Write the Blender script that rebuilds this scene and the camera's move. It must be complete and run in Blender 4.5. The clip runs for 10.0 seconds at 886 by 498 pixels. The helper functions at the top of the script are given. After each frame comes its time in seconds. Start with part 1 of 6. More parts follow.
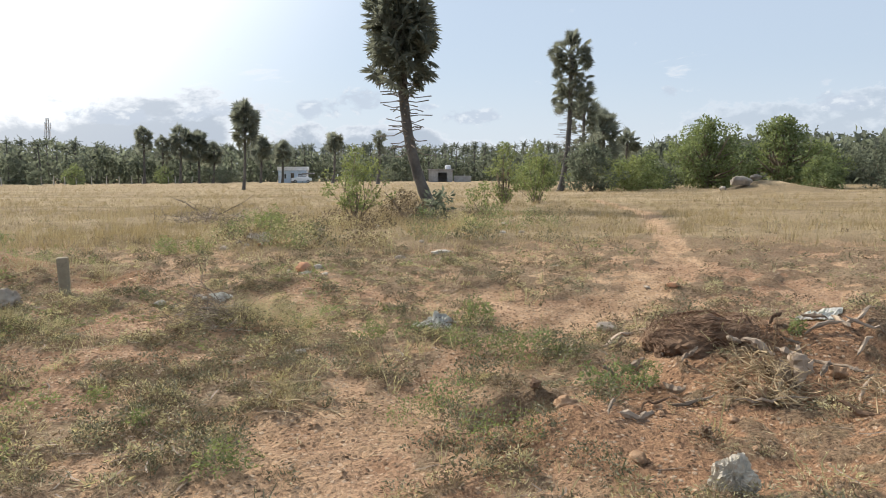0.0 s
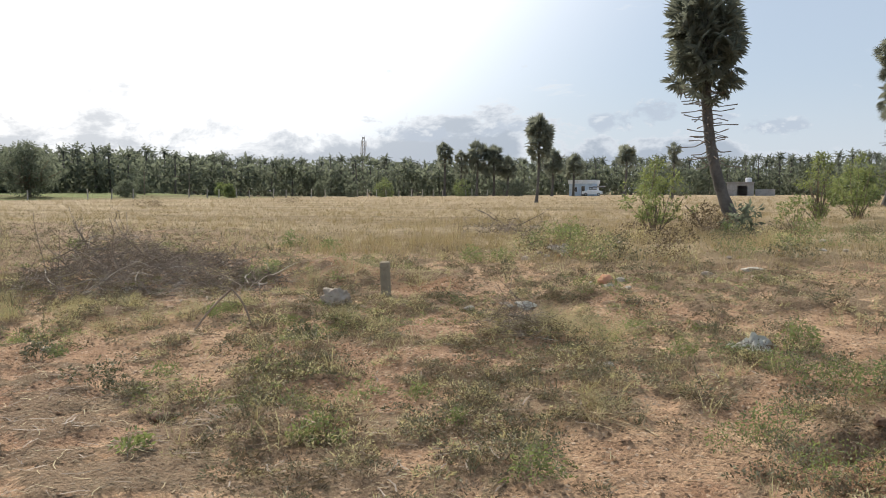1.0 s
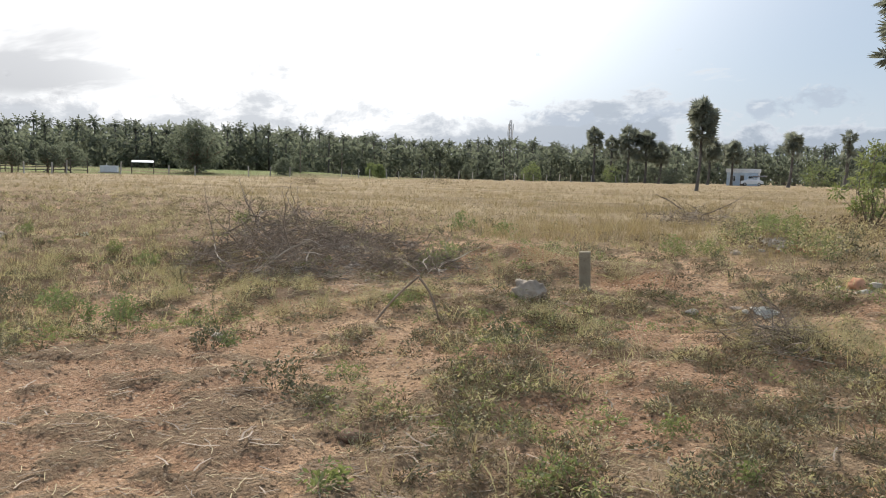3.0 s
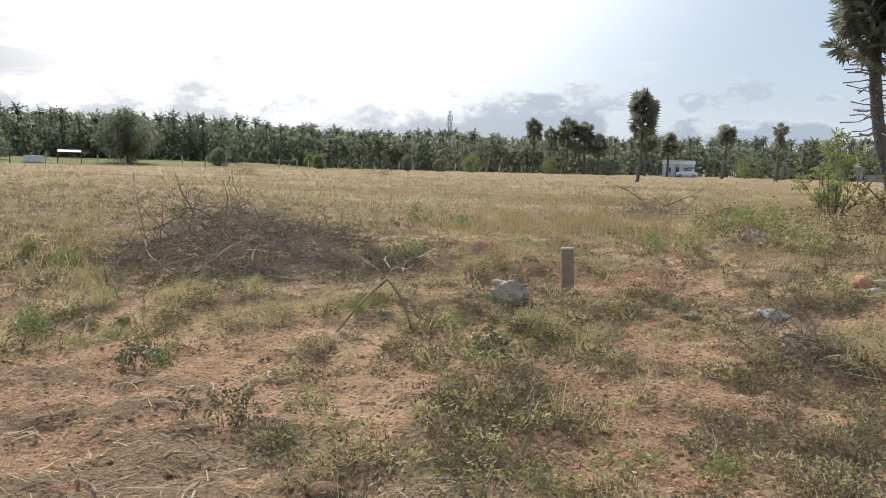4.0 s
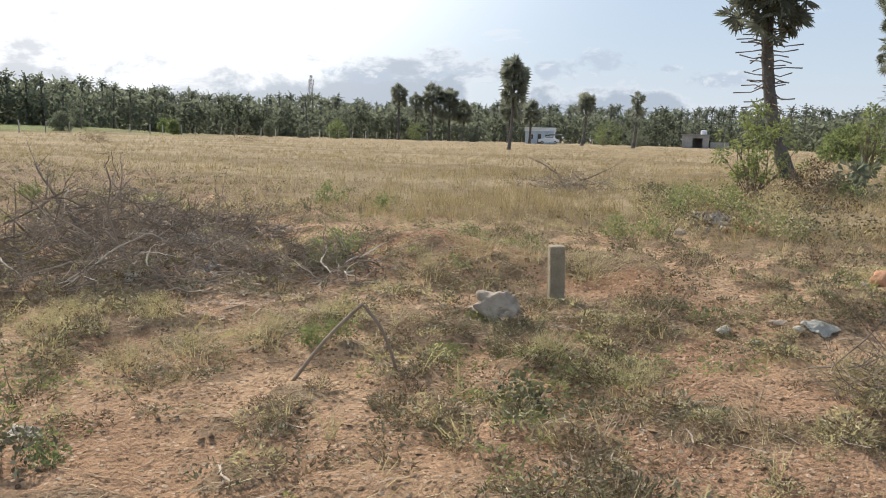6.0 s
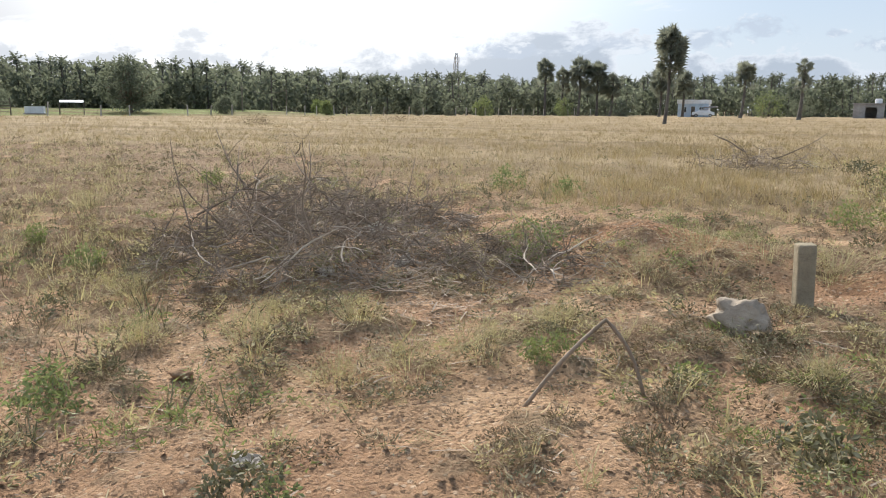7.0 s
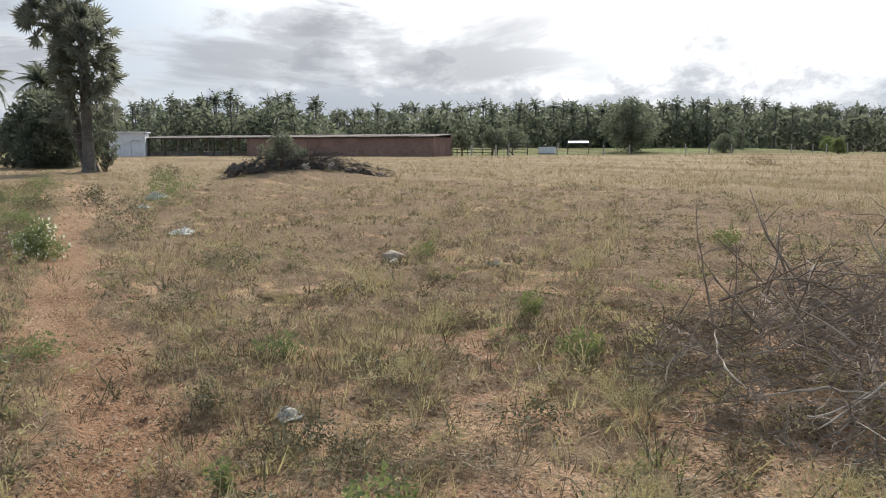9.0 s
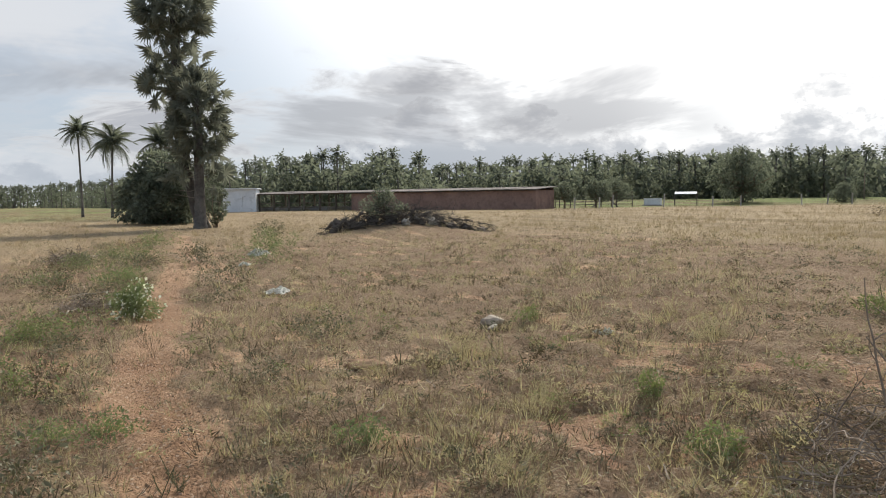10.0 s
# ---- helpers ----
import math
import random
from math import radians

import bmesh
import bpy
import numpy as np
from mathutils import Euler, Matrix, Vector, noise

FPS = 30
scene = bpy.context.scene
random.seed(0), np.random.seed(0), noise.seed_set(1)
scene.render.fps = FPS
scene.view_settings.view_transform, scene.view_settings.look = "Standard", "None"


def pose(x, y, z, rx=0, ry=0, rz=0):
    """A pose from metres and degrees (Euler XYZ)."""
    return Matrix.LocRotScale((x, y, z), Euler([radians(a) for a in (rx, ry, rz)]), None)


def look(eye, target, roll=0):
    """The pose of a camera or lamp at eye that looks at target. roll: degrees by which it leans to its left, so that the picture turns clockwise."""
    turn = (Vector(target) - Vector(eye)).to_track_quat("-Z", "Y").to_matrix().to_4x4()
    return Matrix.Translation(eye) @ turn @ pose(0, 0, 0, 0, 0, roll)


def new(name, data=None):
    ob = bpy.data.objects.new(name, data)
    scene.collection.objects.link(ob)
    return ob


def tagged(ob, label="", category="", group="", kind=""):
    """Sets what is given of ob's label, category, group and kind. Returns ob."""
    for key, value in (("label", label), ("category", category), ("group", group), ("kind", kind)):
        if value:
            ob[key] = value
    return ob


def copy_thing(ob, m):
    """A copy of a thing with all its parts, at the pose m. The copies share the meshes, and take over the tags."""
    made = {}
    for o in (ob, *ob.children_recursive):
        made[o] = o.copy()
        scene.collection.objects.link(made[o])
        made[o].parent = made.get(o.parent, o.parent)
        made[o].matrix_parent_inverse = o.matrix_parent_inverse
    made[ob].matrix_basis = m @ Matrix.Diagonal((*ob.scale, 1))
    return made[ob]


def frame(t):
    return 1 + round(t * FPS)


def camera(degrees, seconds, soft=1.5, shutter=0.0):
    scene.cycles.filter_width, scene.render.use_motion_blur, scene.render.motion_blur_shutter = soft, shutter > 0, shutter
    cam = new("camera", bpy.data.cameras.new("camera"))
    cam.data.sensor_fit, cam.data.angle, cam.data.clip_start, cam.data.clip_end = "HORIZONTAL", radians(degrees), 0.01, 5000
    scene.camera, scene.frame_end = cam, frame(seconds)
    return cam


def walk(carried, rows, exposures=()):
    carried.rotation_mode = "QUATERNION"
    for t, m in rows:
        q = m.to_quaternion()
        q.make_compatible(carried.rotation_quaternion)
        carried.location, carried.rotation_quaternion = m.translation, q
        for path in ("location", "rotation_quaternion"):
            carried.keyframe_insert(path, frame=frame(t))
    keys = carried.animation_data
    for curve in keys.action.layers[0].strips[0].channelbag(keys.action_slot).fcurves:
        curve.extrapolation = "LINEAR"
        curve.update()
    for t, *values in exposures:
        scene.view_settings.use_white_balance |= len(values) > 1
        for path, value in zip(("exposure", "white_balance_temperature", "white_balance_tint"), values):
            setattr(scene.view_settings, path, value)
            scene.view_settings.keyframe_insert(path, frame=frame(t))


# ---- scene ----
cam = camera(57.3, 10.0, soft=1.0)
METRES, EYE, TILT, LEAN, TURN = 7.177, 1.5, 2.7, 0.0, 0.0
ROWS = [
    (0.0, 0.0, 0.0, 0.0, -0.03, -7.74, 0.22),
    (0.5, -0.0106, -0.0017, -0.0008, 12.13, -7.28, 0.9),
    (1.0, -0.0242, 0.0022, -0.0025, 20.15, -6.59, 1.01),
    (1.5, -0.0459, 0.0296, -0.0031, 25.31, -6.05, 0.76),
    (2.0, -0.0764, 0.0581, -0.0063, 27.8, -6.36, 0.12),
    (2.5, -0.1194, 0.0868, -0.012, 29.2, -7.04, 0.17),
    (2.7, -0.1378, 0.0997, -0.0146, 29.89, -7.28, 0.25),
    (3.25, -0.1882, 0.1406, -0.0218, 30.4, -7.76, 0.0),
    (3.8, -0.2379, 0.1907, -0.0274, 27.81, -8.14, -0.32),
    (4.0, -0.2557, 0.2115, -0.0287, 26.01, -8.21, -0.27),
    (4.5, -0.3011, 0.2634, -0.0246, 22.36, -8.47, -0.41),
    (5.0, -0.3508, 0.297, -0.0235, 18.92, -8.71, -0.83),
    (5.2, -0.369, 0.3096, -0.0239, 17.59, -8.99, -1.14),
    (5.75, -0.4136, 0.3463, -0.0254, 15.95, -10.0, -0.95),
    (6.3, -0.4574, 0.3802, -0.026, 17.88, -11.05, -0.61),
    (6.5, -0.475, 0.3904, -0.0258, 19.74, -11.42, -0.12),
    (7.0, -0.5215, 0.4166, -0.0231, 26.25, -12.15, 0.75),
    (7.5, -0.5612, 0.4612, -0.0228, 34.55, -12.65, 1.21),
    (8.0, -0.6038, 0.4908, -0.0225, 42.77, -12.19, 1.66),
    (8.5, -0.6483, 0.5163, -0.0162, 51.53, -10.61, 2.36),
    (9.0, -0.6944, 0.5565, -0.0146, 59.89, -8.55, 2.43),
    (9.5, -0.7353, 0.582, -0.0129, 64.61, -6.68, 2.75),
    (10.0, -0.7778, 0.6027, -0.0107, 67.05, -4.5, 3.21),
]
walk(cam, [(t, pose(0, 0, EYE, TILT, LEAN, TURN) @ pose(METRES * x, METRES * y, METRES * z, 90 + pitch, roll, yaw)) for t, x, y, z, yaw, pitch, roll in ROWS],
     [(0.0, 0.20, 6500, 10), (1.0, 0.04, 6500, 10), (1.5, -0.18, 6500, 10), (2.0, -0.30, 6500, 10), (2.5, -0.08, 6480, 10), (4.0, 0.07, 6460, 10), (4.5, 0.15, 6460, 10), (5.0, 0.09, 6440, 10), (6.5, 0.17, 6440, 10),
      (7.0, 0.22, 6400, 10), (7.5, 0.25, 6350, 10), (8.0, 0.34, 6250, 10), (8.5, 0.26, 6250, 10), (9.0, -0.10, 6350, 10), (9.5, -0.10, 6450, 10), (10.0, -0.18, 6500, 10)])


# ---------------------------------------------------------------- world, sun
SUN_YAW, SUN_UP = 48.0, 37.0          # degrees left of +y, and above the horizon
SUN = Vector((-math.sin(radians(SUN_YAW)) * math.cos(radians(SUN_UP)),
              math.cos(radians(SUN_YAW)) * math.cos(radians(SUN_UP)), math.sin(radians(SUN_UP))))


class Nodes:
    """A small shorthand for building node trees."""

    def __init__(self, tree):
        self.tree = tree
        tree.nodes.clear()

    def add(self, kind, **sets):
        n = self.tree.nodes.new(kind)
        for key, value in sets.items():
            setattr(n, key, value)
        return n

    def put(self, node, slot, value):
        if isinstance(value, bpy.types.NodeSocket):
            self.tree.links.new(value, node.inputs[slot])
        else:
            node.inputs[slot].default_value = value
        return node

    def math(self, op, a, b=0.0, c=0.0, clamp=False):
        n = self.add("ShaderNodeMath", operation=op, use_clamp=clamp)
        self.put(n, 0, a), self.put(n, 1, b), self.put(n, 2, c)
        return n.outputs[0]

    def vec(self, op, a, b=(0, 0, 0)):
        n = self.add("ShaderNodeVectorMath", operation=op)
        self.put(n, 0, a), self.put(n, 1, b)
        return n

    def ramp(self, value, lo, hi, a=0.0, b=1.0):
        n = self.add("ShaderNodeMapRange", interpolation_type="SMOOTHSTEP")
        for slot, v in zip(range(5), (value, lo, hi, a, b)):
            self.put(n, slot, v)
        return n.outputs[0]

    def mix(self, factor, a, b, blend="MIX"):
        n = self.add("ShaderNodeMix", data_type="RGBA", blend_type=blend)
        self.put(n, 0, factor)
        for slot, v in ((6, a), (7, b)):
            self.put(n, slot, v if isinstance(v, bpy.types.NodeSocket) or len(v) == 4 else (*v, 1))
        return n.outputs[2]

    def noise(self, vector, scale, detail=4.0, rough=0.55, distort=0.0):
        n = self.add("ShaderNodeTexNoise")
        if vector is not None:
            self.put(n, "Vector", vector)
        self.put(n, "Scale", scale), self.put(n, "Detail", detail), self.put(n, "Roughness", rough), self.put(n, "Distortion", distort)
        return n.outputs[0]


def build_world():
    world = bpy.data.worlds.new("sky")
    scene.world = world
    world.use_nodes = True
    k = Nodes(world.node_tree)
    way = k.add("ShaderNodeTexCoord").outputs["Generated"]
    sky = k.add("ShaderNodeTexSky", sky_type="NISHITA", sun_disc=False, sun_elevation=radians(SUN_UP), sun_rotation=radians(-SUN_YAW),
                air_density=1.0, dust_density=1.0, ozone_density=1.5)
    blue = k.vec("SCALE", sky.outputs[0])
    blue.inputs["Scale"].default_value = SKY
    near = k.vec("DOT_PRODUCT", way, tuple(SUN)).outputs["Value"]
    glow = k.math("POWER", k.ramp(near, 0.59, 1.0), 1.75)
    split = k.add("ShaderNodeSeparateXYZ")
    k.put(split, 0, way)
    up = split.outputs[2]
    # a thin veil of high cloud, bright about the sun
    veil_amount = k.math("MULTIPLY_ADD", glow, 0.35, 0.62, clamp=True)
    veil = k.mix(glow, (0.64, 0.75, 0.90), (2.6, 2.52, 2.4))
    base = k.mix(veil_amount, blue.outputs[0], veil)
    west = k.vec("DOT_PRODUCT", way, (-0.94, 0.30, 0.1)).outputs["Value"]
    wisps = k.noise(k.vec("DIVIDE", way, (1, 1, 0.4)).outputs[0], 4.0, 5.0, 0.6)
    left = k.vec("DOT_PRODUCT", way, (-0.97, -0.22, 0.1)).outputs["Value"]
    base = k.mix(k.math("MULTIPLY", k.ramp(left, 0.90, 0.99), k.ramp(wisps, 0.40, 0.58, 0.15, 0.8)), base, (0.90, 0.91, 0.93))
    # low cumulus and streaks towards the horizon
    haze = k.math("MULTIPLY", k.ramp(up, 0.14, 0.0), 0.55)
    base = k.mix(haze, base, k.mix(glow, (0.66, 0.72, 0.80), (0.95, 0.94, 0.93)))
    flat = k.vec("DIVIDE", way, (1, 1, 0.55)).outputs[0]
    puffs = k.noise(flat, 10.0, 7.0, 0.62, 0.2)
    soft = k.noise(flat, 3.4, 3.0, 0.5)
    shape = k.math("MULTIPLY_ADD", soft, 0.5, k.math("MULTIPLY", puffs, 0.5))
    bank_side = k.ramp(k.vec("DOT_PRODUCT", way, (-0.64, 0.77, 0)).outputs["Value"], 0.60, 0.80)
    over = k.math("SUBTRACT", k.math("MULTIPLY_ADD", bank_side, 0.075, k.math("ADD", shape, -0.06)), k.math("MULTIPLY_ADD", up, 1.9, 0.38))
    bank_mask = k.math("MULTIPLY", k.ramp(over, 0.0, 0.022), k.ramp(up, 0.0, 0.035))
    streak = k.vec("DIVIDE", k.vec("ADD", way, (0.3, 0.1, 0)).outputs[0], (1, 1, 0.22)).outputs[0]
    sheet = k.noise(streak, 2.1, 6.0, 0.62, 0.5)
    high = k.math("MULTIPLY", k.math("MULTIPLY", k.ramp(up, 0.055, 0.085), k.ramp(up, 0.20, 0.14)), k.ramp(west, 0.86, 0.96))
    sheet_mask = k.math("MULTIPLY", k.ramp(sheet, 0.43, 0.52), high)
    lit = k.mix(glow, (0.72, 0.76, 0.82), (1.25, 1.22, 1.18))
    shade = k.mix(glow, (0.38, 0.44, 0.53), (0.66, 0.66, 0.67))
    cloud = k.mix(k.ramp(over, 0.005, 0.07), lit, shade)
    colour = k.mix(k.math("MULTIPLY", bank_mask, k.ramp(k.vec("DOT_PRODUCT", way, (-0.64, 0.77, 0)).outputs["Value"], 0.55, 0.85, 0.42, 0.78)), base, cloud)
    # single heaped clouds low over the trees: bearing left of +y, height, half width and half height in degrees
    bearing = k.math("MULTIPLY", k.math("ARCTAN2", k.math("MULTIPLY", split.outputs[0], -1.0), split.outputs[1]), 57.2958)
    raised = k.math("MULTIPLY", k.math("ARCSINE", up), 57.2958)
    spot = k.add("ShaderNodeCombineXYZ")
    k.put(spot, 0, k.math("MULTIPLY", bearing, 0.55)), k.put(spot, 1, k.math("MULTIPLY", raised, 0.85))
    billow, frayed = k.noise(spot.outputs[0], 0.9, 6.0, 0.6, 0.3), k.noise(k.vec("MULTIPLY", spot.outputs[0], (0.35, 1, 1)).outputs[0], 0.55, 6.0, 0.62, 0.6)

    def gathered(clouds):
        total = None
        for b0, r0, wide, tall in clouds:
            a = k.math("POWER", k.math("ABSOLUTE", k.math("MULTIPLY", k.math("SUBTRACT", bearing, b0), 1 / wide)), 2.0)
            b = k.math("POWER", k.math("ABSOLUTE", k.math("MULTIPLY", k.math("SUBTRACT", raised, r0), 1 / tall)), 2.0)
            one = k.math("EXPONENT", k.math("MULTIPLY", k.math("ADD", a, b), -1.0))
            total = one if total is None else k.math("MAXIMUM", total, one)
        return total

    above = k.add("ShaderNodeCombineXYZ")
    k.put(above, 0, k.math("MULTIPLY", bearing, 0.55)), k.put(above, 1, k.math("MULTIPLY_ADD", raised, 0.85, 0.34))
    billow_above = k.noise(above.outputs[0], 0.9, 6.0, 0.6, 0.3)
    heaped = k.math("MULTIPLY_ADD", k.math("SUBTRACT", billow, 0.5), 2.6, gathered(HEAPED))
    crest = k.ramp(k.math("SUBTRACT", billow, billow_above), -0.02, 0.14)
    body = k.mix(crest, k.mix(glow, (0.50, 0.57, 0.67), (0.66, 0.68, 0.72)), k.mix(glow, (0.70, 0.75, 0.81), (1.1, 1.08, 1.05)))
    colour = k.mix(k.math("MULTIPLY", k.ramp(heaped, 0.42, 0.78), 0.8), colour, body)
    layer = k.math("MULTIPLY_ADD", k.math("SUBTRACT", frayed, 0.5), 3.0, gathered(LAYERED))
    under = k.mix(k.ramp(layer, 0.40, 0.95), (0.95, 0.94, 0.93), (0.50, 0.515, 0.56))
    colour = k.mix(k.math("MULTIPLY", k.ramp(layer, 0.36, 0.80), 0.8), colour, under)
    colour = k.mix(k.math("MULTIPLY", sheet_mask, 0.75), colour, k.mix(k.ramp(sheet, 0.46, 0.58), lit, (0.46, 0.47, 0.50)))
    back = k.add("ShaderNodeBackground")
    k.put(back, 0, colour), k.put(back, 1, 1.0)
    out = k.add("ShaderNodeOutputWorld")
    k.put(out, 0, back.outputs[0])


SKY = 0.075
HEAPED = [(8.8, 4.7, 1.7, 0.85), (5.2, 5.0, 1.9, 1.1), (14.5, 4.4, 3.0, 0.7), (21.5, 3.9, 3.6, 0.7), (1.2, 4.9, 1.0, 0.4), (-15.4, 5.7, 0.8, 0.6), (-26.0, 4.6, 2.2, 0.6), (-2.0, 4.2, 2.2, 0.6)]
LAYERED = [(69.5, 8.2, 7.0, 1.4), (88.0, 5.0, 7.0, 2.2)]
build_world()
sun = new("sun", bpy.data.lights.new("sun", "SUN"))
sun.data.energy, sun.data.angle, sun.data.color = 5.0, radians(1.2), (1.0, 0.915, 0.79)
sun.matrix_world = look(tuple(SUN * 100), (0, 0, 0))


# ---------------------------------------------------------------- lattice noise and the lie of the land
def smooth(a, b, v):
    t = np.clip((np.asarray(v, float) - a) / (b - a), 0, 1)
    return t * t * (3 - 2 * t)


TABLE = np.random.default_rng(7).random((256, 256))


def value_noise(x, y):
    xi, yi = np.floor(x).astype(int), np.floor(y).astype(int)
    fx, fy = x - xi, y - yi
    fx, fy = fx * fx * (3 - 2 * fx), fy * fy * (3 - 2 * fy)
    a, b = TABLE[xi % 256, yi % 256], TABLE[(xi + 1) % 256, yi % 256]
    c, d = TABLE[xi % 256, (yi + 1) % 256], TABLE[(xi + 1) % 256, (yi + 1) % 256]
    return (a * (1 - fx) + b * fx) * (1 - fy) + (c * (1 - fx) + d * fx) * fy


def fbm(x, y, scale, octaves=4):
    total, weight = 0.0, 0.0
    for n in range(octaves):
        w = 0.5 ** n
        total = total + w * value_noise(x * scale * 2 ** n + 17.3 * n, y * scale * 2 ** n + 5.1 * n)
        weight += w
    return total / weight


# bare footpaths, as points that they wind through, with half their width
TRACKS = [([(-1.6, 1.5), (-0.34, 4.5), (0.5, 6.2), (1.36, 7.4), (2.86, 9.7), (3.9, 14.5), (5.3, 21), (6.2, 34)], 0.30),
          ([(-5.5, 2.6), (-8.2, 4.3), (-10.1, 4.65), (-12.6, 4.6), (-15.2, 4.85), (-21.3, 5.5), (-27, 6.3), (-40, 7.4)], 0.32)]
# earth heaps and hollows: x, y, height, radius
HEAPS = [(2.0, 5.6, 0.30, 0.75), (3.1, 5.9, 0.34, 0.7), (1.1, 4.3, 0.12, 0.6), (0.62, 4.2, 0.10, 0.35),
         (-4.1, 8.5, -0.07, 0.6), (-3.3, 9.0, 0.08, 0.5), (-2.3, 7.6, -0.06, 0.6), (-2.7, 12.5, 0.12, 0.6), (-5.1, 9.2, 0.24, 0.6), (-4.3, 9.0, 0.12, 0.4),
         (-6.4, 6.3, 0.05, 0.3), (17.6, 46.4, 0.5, 1.5), (19.6, 46.0, 0.75, 1.9), (-30.6, 13.6, 0.35, 2.0), (-32.5, 13.4, 0.3, 1.6),
         (-1.0, 26.6, 0.12, 1.4), (2.6, 4.0, 0.16, 0.6)]


# stretches of bare soil: x, y and half widths
BARE = [(-3.5, 8.6, 0.6, 0.3), (-2.85, 7.2, 0.32, 0.7), (-2.2, 5.85, 0.7, 0.25), (-4.9, 9.3, 0.5, 0.3), (-3.9, 9.9, 0.5, 0.3), (-2.6, 6.7, 0.5, 0.35), (-0.5, 4.4, 0.6, 0.5), (0.9, 7.4, 0.8, 0.5),
        (-5.6, 5.1, 0.6, 0.4), (-4.9, 6.35, 0.4, 0.3), (-5.4, 5.3, 0.5, 0.35), (1.0, 4.25, 0.6, 0.35), (-4.1, 5.4, 0.5, 0.3)]


# freshly turned red earth: x, y, half widths, amount
DUG = [(-5.0, 5.4, 2.0, 1.0, 0.38), (-3.2, 7.2, 0.9, 0.7, 0.35), (-7.6, 4.6, 1.2, 0.6, 0.4), (19.0, 46.0, 2.6, 1.2, 0.4), (-8.2, 4.3, 1.4, 0.45, 0.42), (-10.3, 4.7, 1.6, 0.45, 0.42), (-13.0, 4.7, 2.0, 0.45, 0.42), (-17.0, 5.0, 2.6, 0.5, 0.42), (-22.0, 5.6, 3.0, 0.6, 0.42), (-12.0, 3.4, 2.2, 0.7, 0.3), (-16.5, 3.9, 2.6, 0.7, 0.3), (-29.0, 6.5, 5.0, 0.7, 0.25), (0.9, 4.4, 0.7, 0.5, 0.9), (2.0, 4.9, 1.0, 0.8, 0.8), (3.2, 5.4, 0.8, 0.7, 1.0), (1.6, 3.9, 1.1, 0.5, 0.8), (-4.9, 9.2, 0.9, 0.35, 0.8), (-3.5, 8.7, 0.6, 0.3, 0.5), (-6.0, 9.0, 0.6, 0.3, 0.5)]


def cover_noise(x, y):
    return 0.24 * fbm(x, y, 0.8, 2) + 0.40 * fbm(x + 31, y + 7, 2.6, 2) + 0.36 * fbm(x + 3, y + 11, 7.5, 2)


def track_distance(x, y):
    best = np.full(np.shape(x), 1e9)
    for points, half in TRACKS:
        for (ax, ay), (bx, by) in zip(points, points[1:]):
            px, py, dx, dy = x - ax, y - ay, bx - ax, by - ay
            t = np.clip((px * dx + py * dy) / (dx * dx + dy * dy), 0, 1)
            best = np.minimum(best, np.hypot(px - t * dx, py - t * dy) / half)
    return best


def far_rise(x, y):
    """The land lifts a little behind the fence."""
    away, side = np.hypot(x + 3, y - 3), np.degrees(np.arctan2(-(x + 3), y - 3))
    return 0.8 * smooth(101, 132, away) * smooth(33, 41, side) * smooth(74, 66, side)


def height(x, y):
    x, y = np.asarray(x, float), np.asarray(y, float)
    bank = 0.02 + 0.53 * smooth(2.5, 13, y)
    z = bank + (0.36 - bank) * smooth(-18, -45, x) * smooth(30, 10, y)
    for hx, hy, up, r in HEAPS:
        z = z + up * np.exp(-((x - hx) ** 2 + (y - hy) ** 2) / (r * r))
    z = z - 0.36 * np.exp(-(((x - 0.44) / 0.27) ** 4 + ((y - 4.78) / 0.17) ** 4)) - 0.12 * np.exp(-(((x - 0.2) / 0.3) ** 4 + ((y - 4.25) / 0.1) ** 4))
    near = smooth(16, 9, np.hypot(x + 3, y - 4))
    z = z + near * 0.030 * (fbm(x + 12, y, 9.0, 2) - 0.5)
    close = smooth(70, 25, np.hypot(x + 3, y - 4))
    z = z + close * (0.12 * (fbm(x, y, 0.55, 3) - 0.5) + 0.085 * (fbm(x + 40, y, 2.2, 2) - 0.5) + 0.05 * (fbm(x, y + 30, 5.0, 2) - 0.5) + 0.035 * smooth(0.46, 0.54, cover_noise(x, y)))
    z = z - 0.035 * np.exp(-(track_distance(x, y) ** 2))
    return z + far_rise(x, y)


def ground_at(x, y):
    return float(height(np.array([x]), np.array([y]))[0])


def field_amount(x, y):
    """1 in the dry grass field, 0 on the trodden near ground."""
    edge = 11.2 + 0.45 * np.clip(-6 - x, 0, 10) + 0.10 * np.clip(-16 - x, 0, 30) + 2.0 * (fbm(x + 9, y, 0.35, 3) - 0.5)
    return np.maximum(smooth(-1.0, 2.0 + 3.5 * smooth(-6, -12, x), y - edge), 0.8 * smooth(-24, -36, x + 6 * (fbm(x, y, 0.2, 2) - 0.5)) * smooth(-8, -2, y))


